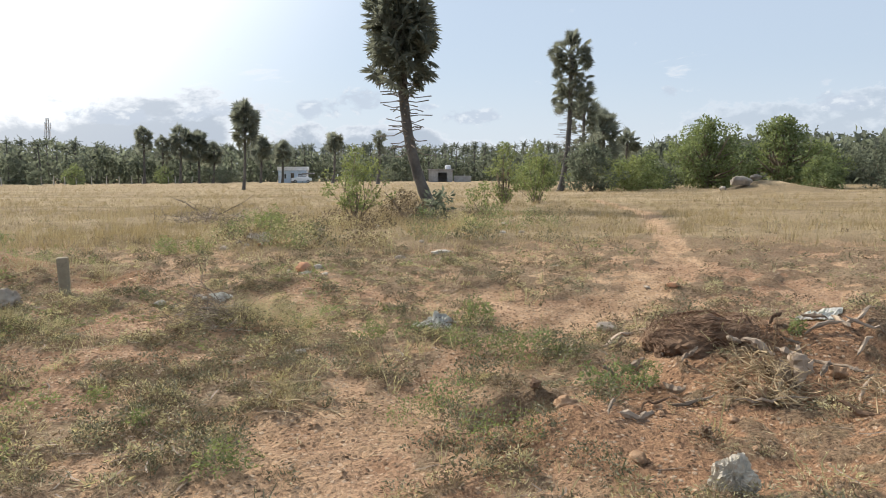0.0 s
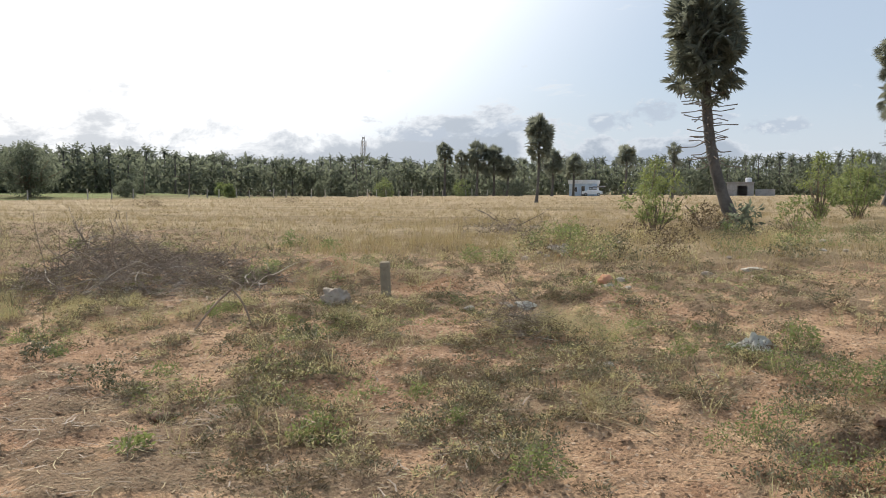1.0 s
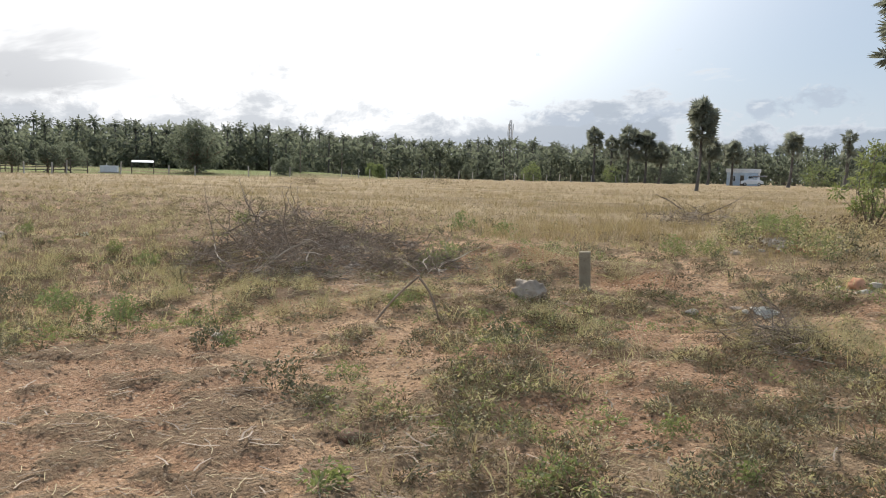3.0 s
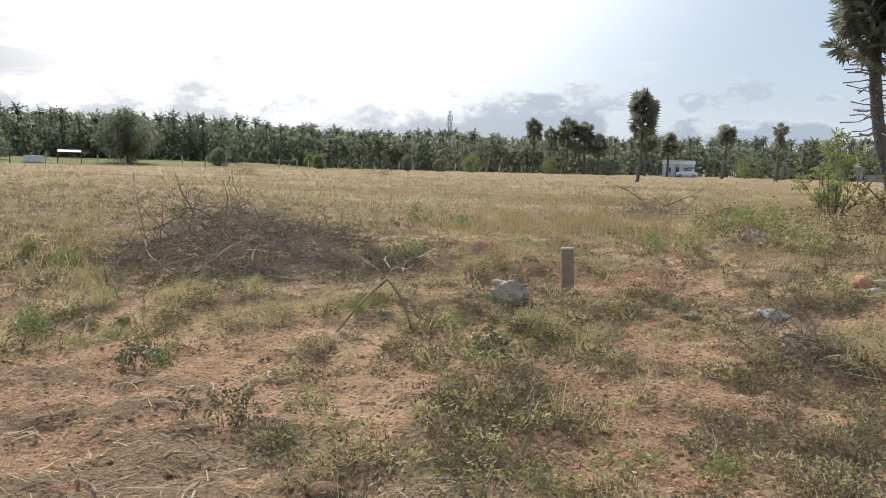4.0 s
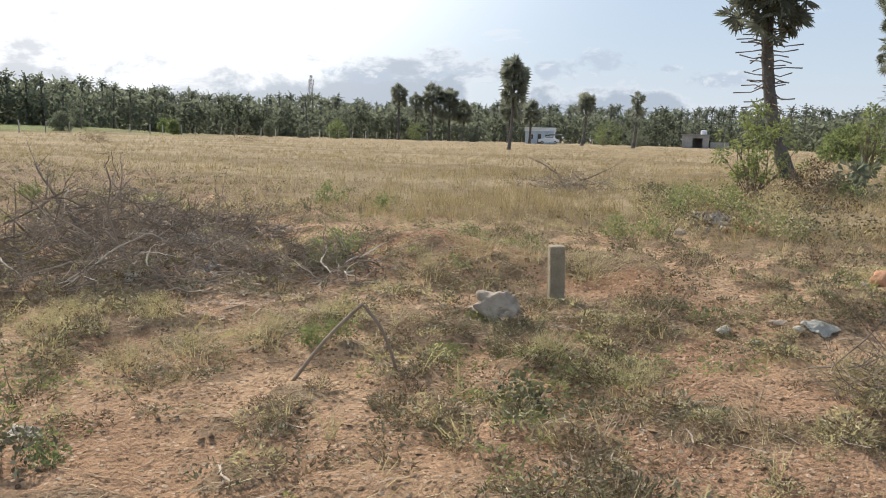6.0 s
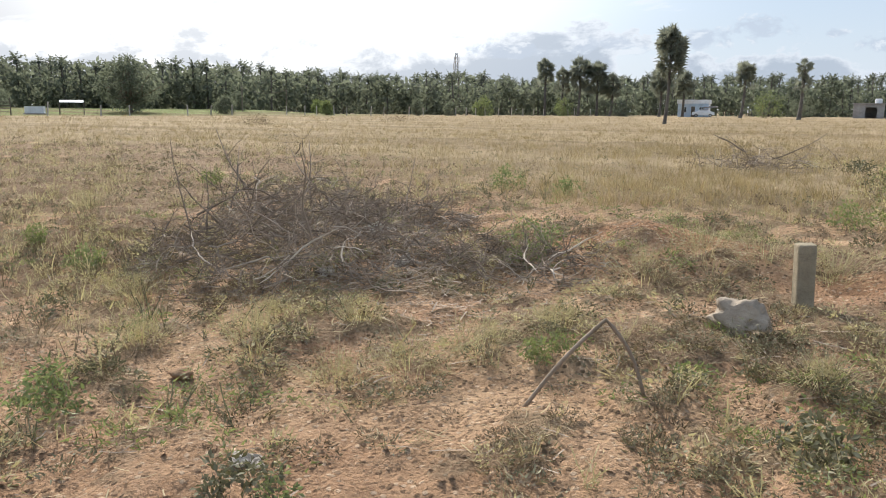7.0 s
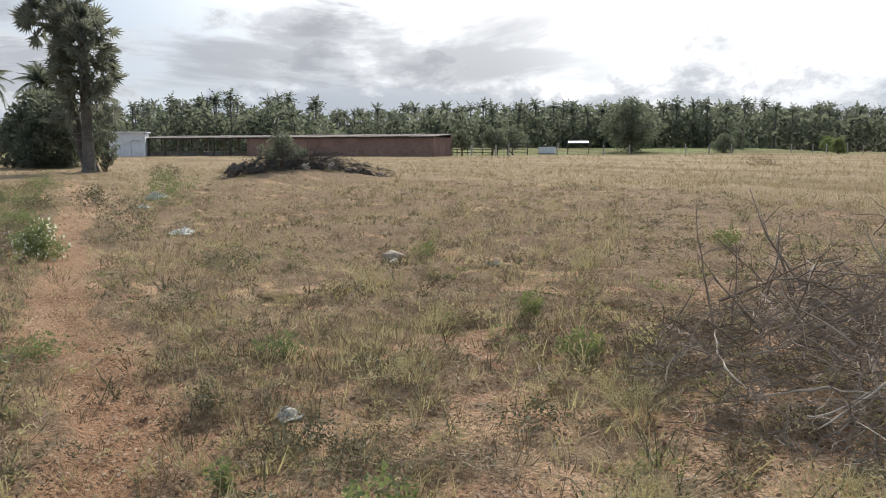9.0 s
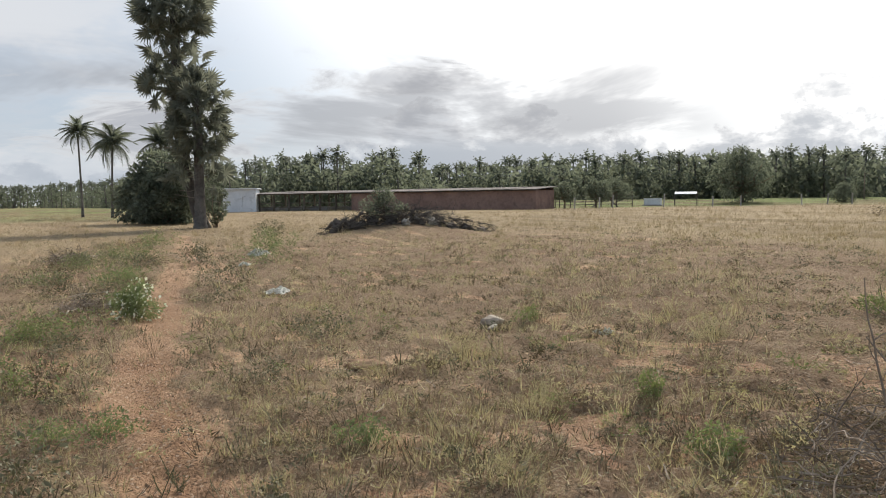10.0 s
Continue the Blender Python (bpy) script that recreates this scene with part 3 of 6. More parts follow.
def build_ground():
    xs, ys = axis_steps(-3000, 3000, -10.5, 3.6, 0.06, 1.07), axis_steps(-3000, 3000, 0.2, 10, 0.06, 1.07)
    gx, gy = np.meshgrid(xs, ys)
    gz = height(gx, gy)
    nx, ny = len(xs), len(ys)
    i = (np.arange(ny - 1)[:, None] * nx + np.arange(nx - 1)[None]).ravel()
    ob = mesh_object("ground", np.stack([gx, gy, gz], -1).reshape(-1, 3), np.stack([i, i + 1, i + nx + 1, i + nx], 1), SOIL, True)
    crop = 0.6 * smooth(-64, -82, gx) * smooth(16, 9, gy) * smooth(-170, -130, gx) + 0.45 * smooth(97, 106, np.hypot(gx + 3, gy - 3)) * smooth(180, 150, np.hypot(gx + 3, gy - 3)) * (far_rise(gx, gy) > 0) + 0.8 * smooth(-2, 4, -(gx + 82) * 0.97 + (gy - 50) * 0.2) * smooth(18, 26, gy + 0.79 * (gx + 111.5) * -1) * smooth(140, 110, gy)
    dug = sum(a * np.exp(-(((gx - px) / rx) ** 2 + ((gy - py) / ry) ** 2)) for px, py, rx, ry, a in DUG)
    for name, v in (("cover", cover_amount(gx, gy)), ("field", field_amount(gx, gy) * (1 - 0.9 * np.exp(-(track_distance(gx, gy) ** 4)))), ("crop", np.clip(crop, 0, 1)), ("dug", dug)):
        ob.data.attributes.new(name, "FLOAT", "POINT").data.foreach_set("value", v.astype(np.float32).ravel())
    return tagged(ob, "dry reddish sandy ground with trodden footpaths", "ground", kind="structure")


build_ground()


# ---------------------------------------------------------------- palms
def fan_leaf(segments=19, petiole=0.6, radius=0.65, arc=250):
    """A palmyra leaf along +x: stalk, then a pleated fan with split tips."""
    verts, faces = [(0, 0.02, 0), (0, -0.02, 0), (petiole, 0.012, 0.02), (petiole, -0.012, 0.02)], [(0, 1, 3), (0, 3, 2)]
    c = len(verts)
    verts.append((petiole, 0, 0.02))
    step = radians(arc) / segments
    for s in range(segments):
        a = -radians(arc) / 2 + s * step
        mid = a + step / 2
        r = radius * (0.86 + 0.14 * math.cos(mid)) * (0.94 + 0.12 * ((s * 7) % 5) / 5)
        fold = 0.03 if s % 2 else -0.03
        n = len(verts)
        for ang, far, z in ((a, 0.52, -fold), (a + step, 0.52, fold), (mid, 1.0, -0.10 * r)):
            verts.append((petiole + math.cos(ang) * far * r, math.sin(ang) * far * r, z - 0.06 * far))
        faces += [(c, n, n + 1), (n, n + 2, n + 1)]
    return np.array(verts), np.array(faces)


def palmyra(name, x, y, z, tall, crown_low, crown_wide, leaves, lean, label, seed, stubs=0, thick=0.17, stub_low=None, group="palmyra palms", segments=21, knots=(), loose=False):
    """Palmyra palm: bent trunk, crown of fan leaves, stubs of old stalks."""
    rng = np.random.default_rng(seed)
    tree = root(name, x, y, z, 0, label, "palm tree", group)
    top = tall - 0.5 * crown_wide
    ts = np.linspace(0, 1, 26)
    axis = np.stack([lean[0] * (1 - (1 - ts) ** 3.2), lean[1] * (1 - (1 - ts) ** 3.2), -0.25 + (top + 0.25) * ts], 1)
    rad = thick * (1.0 + 0.65 * np.exp(-ts * 14) - 0.22 * ts) * (1 + 0.05 * np.where(np.arange(26) % 2, 1, -1))
    v, f = tube(axis, rad, 12)
    child(mesh_object("trunk", v, f, PALM_BARK, True), tree, "dark ringed palm trunk")

    def spine(h):
        return np.stack([np.interp(h, axis[:, 2], axis[:, n]) for n in range(3)], 1)

    petiole, radius = (0.66 if loose else 0.52) * crown_wide / 2, (0.33 if loose else 0.48) * crown_wide / 2
    lv, lf = fan_leaf(segments, petiole, radius)
    h = crown_low + 0.12 * crown_wide + (top - crown_low - 0.12 * crown_wide) * rng.random(leaves) ** 0.85
    if knots:
        h = np.array([rng.normal(k, 0.15 * crown_wide) for k in rng.choice(knots, leaves)]).clip(crown_low + 0.15 * crown_wide, top)
    u = (h - crown_low) / max(top - crown_low, 0.1)
    az = np.arange(leaves) * 2.39996 + rng.normal(0, 0.3, leaves)
    el = np.radians(-14 + 56 * u + rng.normal(0, 30, leaves))
    if knots:
        el = np.radians(rng.normal(8, 36, leaves))
    el = np.where(rng.random(leaves) < 0.12 * (u > 0.8), np.radians(80), el)
    way = np.stack([np.cos(az) * np.cos(el), np.sin(az) * np.cos(el), np.sin(el)], 1)
    side = 0.5 * np.stack([-np.sin(az), np.cos(az), 0 * az], 1) + rng.normal(0, 1.0, (leaves, 3))
    yv = side - way * (side * way).sum(1, keepdims=True)
    yv /= np.linalg.norm(yv, axis=1, keepdims=True)
    size = rng.uniform(0.55 if loose else 0.7, 1.15, leaves)
    rot = np.stack([way, yv, np.cross(way, yv)], 2) * size[:, None, None]
    at = spine(h)
    if loose:
        ob = mesh_object("fan_leaf", lv, lf, FAN)
        for n in range(leaves):
            ob = ob if n == 0 else new("fan_leaf", ob.data)
            m = Matrix(rot[n].tolist()).to_4x4()
            m.translation = at[n]
            ob.matrix_basis = m
            ob.parent = tree
    else:
        v, f = spread_copies(lv, lf, rot, at)
        child(mesh_object("crown", v, f, FAN), tree, "dense crown of stiff fan-shaped leaves")
    if stubs:
        low = stub_low if stub_low is not None else crown_low - 1.5
        for n in range(stubs):
            hh = low + (crown_low + 0.25 - low) * (n + rng.random()) / stubs
            at = spine(np.array([hh]))[0]
            a = n * 2.39996 + rng.normal(0, 0.4)
            lift, length = rng.normal(0.02, 0.17) - 0.22 * (hh < low + 0.5), rng.uniform(0.35, 1.0) ** 0.7 * crown_wide * 0.36
            d = np.array([math.cos(a), math.sin(a), 0])
            sag = rng.normal(0, 0.05)
            pts = [at + d * thick * 0.5, at + d * length * 0.5 + (0, 0, lift * length * 0.6 + sag), at + d * length + (0, 0, lift * length * 0.8)]
            v, f = tube(pts, [0.024, 0.013, 0.018], 5)
            child(mesh_object("leaf_stalk", v, f, STALK), tree)
    return tree


def frond(leaflets=11, length=1.0, droop=0.55):
    """A coconut frond along +x that bends down, with hanging leaflets."""
    verts, faces = [], []
    ts = np.linspace(0, 1, 7)
    rx, rz = ts * (1 - 0.12 * ts), 0.18 * np.sin(ts * 2.2) - droop * ts ** 2.2
    for t, px, pz in zip(ts, rx, rz):
        w = 0.016 * (1.1 - t)
        verts += [(px, w, pz), (px, -w, pz)]
    for i in range(6):
        faces += [(2 * i, 2 * i + 1, 2 * i + 3), (2 * i, 2 * i + 3, 2 * i + 2)]
    for n in range(leaflets):
        t = 0.14 + 0.86 * n / (leaflets - 1)
        px, pz = np.interp(t, ts, rx), np.interp(t, ts, rz)
        reach = 0.27 * math.sin(math.pi * (0.16 + 0.76 * t)) + 0.05
        for s in (1, -1):
            k = len(verts)
            wide = 0.42 / leaflets
            verts += [(px - wide, 0, pz), (px + wide, 0, pz), (px + 0.12, s * reach * 0.7, pz - reach * 0.72)]
            faces.append((k, k + 1, k + 2))
    return np.array(verts) * length, np.array(faces)


def coconut_crown(rng, count, length, leaflets=11):
    out_v, out_f, n = [], [], 0
    for i in range(count):
        u = i / (count - 1)
        lv, lf = frond(leaflets, length * rng.uniform(0.82, 1.1), 0.30 + 0.55 * u)
        az, el = i * 2.39996 + rng.normal(0, 0.35), radians(74 - 104 * u + rng.normal(0, 15))
        m = np.array(Euler((rng.normal(0, 0.2), -el, az)).to_matrix())
        out_v.append(lv @ m.T), out_f.append(lf + n)
        n += len(lv)
    return np.vstack(out_v), np.vstack(out_f)


def coconut(name, x, y, z, tall, label, seed, lean=(0.4, 0.2), length=2.6, group="coconut palms"):
    rng = np.random.default_rng(seed)
    tree = root(name, x, y, z, 0, label, "palm tree", group)
    ts = np.linspace(0, 1, 14)
    axis = np.stack([lean[0] * ts ** 1.5, lean[1] * ts ** 1.5, -0.2 + (tall + 0.2) * ts], 1)
    v, f = tube(axis, 0.115 * (1 + 0.6 * np.exp(-ts * 10) - 0.3 * ts), 9)
    child(mesh_object("trunk", v, f, PALM_BARK, True), tree, "slender grey palm trunk")
    v, f = coconut_crown(rng, 36, length, 24)
    child(mesh_object("crown", v + axis[-1], f, HAZED_FROND), tree, "drooping feathery fronds")
    return tree


# the arc of plantation behind the field: degrees left of +y, distance from the middle, height of the palms
ARC = np.array([(112, 430, 10.0), (94, 400, 10.0), (88, 250, 9.0), (84, 160, 8.5), (78, 142, 9.2), (70, 142, 10.0), (67.5, 175, 9.0), (66, 185, 8.7), (62, 152, 8.3), (51, 134, 7.5), (41, 134, 7.3),
                (38, 150, 8.2), (29, 168, 8.0), (27, 160, 8.8), (22, 165, 8.0), (15, 178, 8.6), (13, 205, 9.6), (-4, 205, 9.4), (-12, 150, 7.6), (-18, 118, 6.6), (-28, 104, 6.3), (-40, 100, 6.5)])


def arc_values(yaw):
    order = np.argsort(ARC[:, 0])
    return np.interp(yaw, ARC[order, 0], ARC[order, 1]), np.interp(yaw, ARC[order, 0], ARC[order, 2])


def arc_place(yaw, distance):
    a = np.radians(yaw)
    return -3 - np.sin(a) * distance, 3 + np.cos(a) * distance


def build_plantation():
    rng = np.random.default_rng(31)
    crowns = [coconut_crown(np.random.default_rng(50 + i), 18, 1.6, 4) for i in range(3)]
    spots = []
    for row in range(6):
        yaw = -40.0
        while yaw < 112:
            d, tall = arc_values(yaw)
            spots.append((yaw + rng.normal(0, 0.25), d + 1.5 + row * 6.5 + rng.normal(0, 1.4), tall * rng.choice([rng.uniform(0.60, 0.85), rng.uniform(0.90, 1.05)], p=[0.3, 0.7]) * (1 + 0.012 * row)))
            yaw += np.degrees(3.5 / d) * rng.uniform(0.6, 1.5)
    spots = np.array(spots)
    x, y = arc_place(spots[:, 0], spots[:, 1])
    z = height(x, y)
    tops = np.stack([x + rng.normal(0, 0.4, len(x)), y + rng.normal(0, 0.4, len(x)), z + spots[:, 2] - 1.0], 1)
    vs, fs, n = [], [], 0
    pick = rng.integers(0, 3, len(x))
    for i, (cv, cf) in enumerate(crowns):
        sel = pick == i
        v, f = spread_copies(cv, cf, turns(rng, sel.sum(), rng.uniform(0.8, 1.25, sel.sum()), 0.16), tops[sel])
        vs.append(v), fs.append(f + n)
        n += len(v)
    tagged(mesh_object("coconut_plantation", np.vstack(vs), np.vstack(fs), HAZED_FROND), "dense rows of coconut palm crowns beyond the field", "plantation", kind="stuff")
    vs, fs, n = [], [], 0
    for k in range(len(x)):
        v, f = tube([(x[k], y[k], z[k] - 0.2), (*(np.array((x[k], y[k])) * 0.4 + tops[k][:2] * 0.6), z[k] + 0.5 * spots[k, 2]), tops[k]], [0.19, 0.14, 0.12], 5, cap=False)
        vs.append(v), fs.append(np.array(f) + n)
        n += len(v)
    tagged(mesh_object("plantation_trunks", np.vstack(vs), np.vstack(fs), PALM_BARK), "grey trunks of the coconut rows", "plantation", kind="stuff")
    # scrub and young palms that fill the space under the crowns
    count = 7500
    yaw = rng.uniform(-38, 110, count)
    d, tall = arc_values(yaw)
    d = d - 2 + 40 * rng.random(count) ** 1.8
    cx, cy = arc_place(yaw, d)
    top = tall * np.where(np.abs(yaw - 67) < 1.5, 0.40, 0.68 + 0.12 * np.sin(yaw * 1.7) * np.sin(yaw * 0.63 + 1))
    cz = height(cx, cy) + 0.3 + rng.random(count) ** 1.15 * top
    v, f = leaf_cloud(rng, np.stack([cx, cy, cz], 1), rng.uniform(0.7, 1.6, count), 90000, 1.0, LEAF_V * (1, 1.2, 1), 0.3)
    tagged(mesh_object("plantation_scrub", v, f, HAZED_LEAF), "dark scrub and young palms under the plantation", "scrub", kind="stuff")
    # the closed wood behind the rows
    count = 2600
    yaw = rng.uniform(-45, 118, count)
    d, tall = arc_values(yaw)
    d = d + 48 + 14 * rng.random(count)
    cx, cy = arc_place(yaw, d)
    cz = height(cx, cy) + 0.5 + rng.random(count) * tall * 0.82
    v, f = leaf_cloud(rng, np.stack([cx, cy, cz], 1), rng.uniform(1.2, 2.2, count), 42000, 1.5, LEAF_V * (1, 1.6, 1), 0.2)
    tagged(mesh_object("far_wood", v, f, HAZED_LEAF), "closed dark green wood behind the plantation", "wood", kind="stuff")


# ---------------------------------------------------------------- bushes and trees
def bush(name, x, y, tall, wide, leaves, leaf, mat, label, seed, category="shrub", stems=5, stem_mat=None, clumps=14, low=0.12, long_leaf=False, group="", trunk=0.0, flowers=0, ragged=0.35, sink=0.0, puff=1.0):
    """A leafy shrub or tree: stems that fork into clumps of leaves."""
    rng = np.random.default_rng(seed)
    tree = root(name, x, y, ground_at(x, y) - sink, 0, label, category, group)
    centres, radii = [], []
    for i in range(clumps):
        a, u = i * 2.39996 + rng.normal(0, 0.3), rng.random()
        zc = tall * (low + (0.93 - low) * (i + 0.5) / clumps + rng.normal(0, 0.04))
        girth = math.sin(math.pi * min(max((zc / tall - low + 0.18) / (1.18 - low), 0.05), 0.97))
        r = wide / 2 * girth * (0.25 + 0.75 * math.sqrt(u)) * (1 + rng.normal(0, ragged * 0.4))
        centres.append((math.cos(a) * r, math.sin(a) * r, zc))
        radii.append(wide * puff * rng.uniform(0.10, 0.25) * (1 - 0.25 * zc / tall))
    for i, c in enumerate(centres):
        foot = np.array((rng.normal(0, 0.04 * wide), rng.normal(0, 0.04 * wide), -0.08)) if not trunk else np.array((0, 0, trunk * rng.uniform(0.6, 1)))
        if trunk or i % max(1, clumps // (stems * 2)) == 0:
            c = np.array(c)
            mid = foot * 0.5 + c * 0.5 + rng.normal(0, 0.05 * wide, 3)
            thick = 0.008 * tall if not trunk else 0.018 * tall
            v, f = tube([foot, mid, c], [thick, thick * 0.7, thick * 0.3], 5, cap=False)
            child(mesh_object("limb" if trunk else "stem", v, f, stem_mat or BARK, True), tree)
    if trunk:
        v, f = tube([(0, 0, -0.15), (0.03 * tall, 0, trunk * 0.6), (0, 0, trunk * 1.1)], [0.045 * tall, 0.034 * tall, 0.025 * tall], 8, cap=False)
        child(mesh_object("trunk", v, f, stem_mat or BARK, True), tree)
    v, f = leaf_cloud(rng, np.array(centres), np.array(radii), leaves, leaf, LONG_LEAF_V if long_leaf else LEAF_V, shell=0.25)
    v[:, 2] = np.maximum(v[:, 2], 0.01)
    child(mesh_object("crown" if trunk else "foliage", v, f, mat), tree)
    if flowers:
        v, f = leaf_cloud(rng, np.array(centres), np.array(radii) * 1.05, flowers, leaf * 1.1, LEAF_V * (1, 1.8, 1), shell=0.95)
        child(mesh_object("flowers", v, f, FLOWER), tree, "tiny white flower heads")
    return tree


def tuft(rng, blades, tall, wide, spread=0.35, flare=0.6, plain=False):
    """A tuft of bent blades; each blade is a narrow strip."""
    verts, faces = [], []
    for n in range(blades):
        a, r = rng.uniform(0, 2 * math.pi), spread * rng.random() ** 0.7
        h, out = tall * rng.uniform(0.45, 1.1), rng.uniform(0.1, flare) * tall
        d, s = np.array((math.cos(a), math.sin(a), 0)), np.array((-math.sin(a), math.cos(a), 0)) * wide / 2
        p0 = d * r
        p1, p2 = p0 + d * out * 0.35 + (0, 0, h * 0.6), p0 + d * out + (0, 0, h)
        k = len(verts)
        if plain:
            verts += [p0 - s, p0 + s, p2]
            faces.append((k, k + 1, k + 2))
        else:
            verts += [p0 - s, p0 + s, p1 + s * 0.8, p1 - s * 0.8, p2]
            faces += [(k, k + 1, k + 2), (k, k + 2, k + 3), (k + 3, k + 2, k + 4)]
    return np.array(verts), np.array(faces)


def build_trees():
    g = ground_at
    # the two palmyras that stand out on the open ground, and the stand behind
    palmyra("palmyra_palm", -0.25, 25.1, g(-0.25, 25.1), 7.3, 3.75, 2.5, 380, (-1.0, 0.0), "tall palmyra palm with bare old leaf stalks below its crown", 3, 64, 0.165, 1.75, segments=17, loose=True)
    palmyra("palmyra_palm", 7.9, 55, g(7.9, 55), 10.75, 5.2, 3.3, 190, (0.7, 0), "palmyra palm with a shaggy stalk-covered trunk among shrubs", 4, 80, 0.18, 2.0, loose=True, knots=(9.7, 9.3, 7.9, 7.2, 6.5))
    palmyra("palmyra_palm", 10.4, 62, g(10.4, 62), 7.8, 3.9, 2.8, 50, (0.3, 0), "palmyra palm with a thin bare trunk in a stand", 5, 8, 0.13, 3.0)
    palmyra("palmyra_palm", 12.6, 66, g(12.6, 66), 6.9, 2.0, 3.6, 80, (0.4, 0), "broad palmyra palm with a low dense crown", 6, 14, 0.17, 1.2)
    palmyra("palmyra_palm", 16.4, 74, g(16.4, 74), 5.6, 3.0, 2.8, 50, (0.3, 0), "short palmyra palm at the back of a stand", 7, 6, 0.16, 2.0)
    # the old pair by the footpath, crowns stacked one above the other
    palmyra("palmyra_palm", -48.8, 9.25, g(-48.8, 9.25), 13.0, 5.2, 4.4, 260, (-0.1, -1.15), "tall dark old palmyra palm leaning beside the path", 8, 16, 0.27, 3.0, knots=(7.2, 7.7, 10.0, 10.6, 11.5, 12.2), loose=True, segments=17)
    palmyra("palmyra_palm", -47.4, 8.9, g(-47.4, 8.9), 8.3, 2.2, 3.8, 230, (0.1, 0.0), "shorter palmyra palm with a ragged hanging crown", 9, 8, 0.27, 1.0, knots=(3.5, 4.5, 4.9, 6.2, 6.6), loose=True, segments=17)
    far = [(-16.2, 66.0, 7.4, 3.6, 2.7, 100), (-35.4, 158, 9.6, 4.0, 5.0, 70), (-31.5, 160, 8.6, 3.6, 4.6, 60), (-19.6, 144.5, 9.4, 5.2, 3.8, 60), (-9.6, 120, 8.1, 4.0, 2.6, 46),
           (-56.8, 155, 11.2, 6.2, 4.2, 60), (-54.0, 156, 9.5, 4.2, 3.6, 50), (-50.7, 157, 11.6, 5.0, 5.2, 80), (-47.3, 158, 10.6, 4.4, 5.0, 80), (-45.0, 159, 8.4, 3.4, 4.4, 60)]
    for n, (x, y, tall, low, wide, leaves) in enumerate(far):
        palmyra("palmyra_palm", x, y, g(x, y), tall, low, wide, int(1.4 * leaves), ((0.5 - 0.2 * (n % 3)) if n else 0.25, 0), "palmyra palm with a rounded crown at the field edge", 20 + n, 0, 0.24 if n else 0.12, group="palmyra palms at the field edge", segments=11, knots=(tall - 0.45 * wide, tall - 0.6 * wide, low + 0.25 * wide))
    coconut("coconut_palm", -95.8, 2.7, g(-95.8, 2.7), 8.5, "lone slender coconut palm beside a green plot", 61, (0.2, -0.2), 1.95)
    coconut("coconut_palm", -88, 5.4, g(-88, 5.4), 6.9, "coconut palm with wind-swept fronds above a thicket", 62, (-0.5, 0.2), 2.4)
    coconut("coconut_palm", -80, 9.0, g(-80, 9), 6.2, "short coconut palm behind a thicket", 63, (0.3, 0.3), 2.3)
    # thickets and trees
    bush("thicket", -60.6, 7.8, 4.6, 4.6, 9000, 0.30, HAZED_LEAF, "dark dense thicket beside the old palm", 71, "thicket", 6, clumps=40, low=0.05)
    bush("thicket", -57.3, 8.3, 4.0, 3.8, 6000, 0.30, HAZED_LEAF, "dark thicket at the foot of the old palm", 72, "thicket", 6, clumps=34, low=0.05)
    bush("shrub", -48.4, 9.75, 2.7, 1.4, 2200, 0.13, HAZED_LEAF, "dull green shrub beside the old palm trunk", 73, clumps=14)
    bush("field_tree", 21.3, 66, 5.6, 6.0, 9000, 0.26, SHRUB, "bushy green tree with a rounded leafy crown", 74, "tree", clumps=60, low=0.06, trunk=0.8, ragged=0.8, puff=0.75)
    bush("field_tree", 26.9, 64.5, 5.9, 4.6, 7000, 0.26, SHRUB, "upright green tree among shrubs", 75, "tree", clumps=50, low=0.15, trunk=1.2, ragged=0.8, puff=0.75)
    rng = np.random.default_rng(80)
    for n, (x, y, tall, wide) in enumerate([(6.6, 58, 2.2, 3.0), (9.4, 52, 3.0, 3.4), (12.4, 55, 2.4, 3.6), (15.4, 62, 2.6, 4.2), (18.0, 68, 2.0, 3.6), (24.0, 70, 3.0, 4.0), (30.4, 66, 3.4, 4.6), (34.2, 63, 3.6, 5.0), (38.0, 60, 4.0, 5.0), (28.0, 60, 2.2, 3.6), (33.0, 57, 1.9, 4.0)]):
        bush("shrub", x, y, tall, wide, 3200, 0.22, (SHRUB, HAZED_LEAF, GREEN)[n % 3], "leafy shrub in the hedge beyond the dry grass", 81 + n, clumps=24, low=0.06, group="hedge shrubs", ragged=0.7, puff=0.85)
    # young trees and shrubs on the near ground
    bush("shrub", -1.88, 17.6, 1.6, 1.2, 1900, 0.075, GREEN, "young leafy shrub with bare lower stems", 95, stems=10, clumps=40, low=0.16, ragged=0.8, puff=0.62)
    bush("shrub", 2.2, 29.4, 2.2, 1.4, 1500, 0.10, GREEN, "slim green sapling with several stems", 96, stems=8, clumps=30, low=0.1, ragged=0.8, puff=0.65, group="saplings")
    bush("shrub", 3.5, 30.4, 2.1, 1.7, 1700, 0.10, GREEN, "green sapling with several stems", 97, stems=8, clumps=32, low=0.1, ragged=0.8, puff=0.65, group="saplings")
    bush("shrub", -0.85, 17.9, 0.60, 1.0, 1500, 0.05, DEAD, "round dry tumbled bush near the palm", 98, clumps=16, low=0.05)
    bush("shrub", -0.15, 18.4, 0.62, 0.9, 260, 0.16, HAZED_LEAF, "dark broad-leaved shrub at the foot of the palm", 149, clumps=14, low=0.1)
    bush("shrub", 1.0, 19.5, 0.8, 0.9, 500, 0.07, GREEN, "yellow-green weed bush beside the palm", 148, clumps=18, low=0.1, ragged=0.8, puff=0.7)
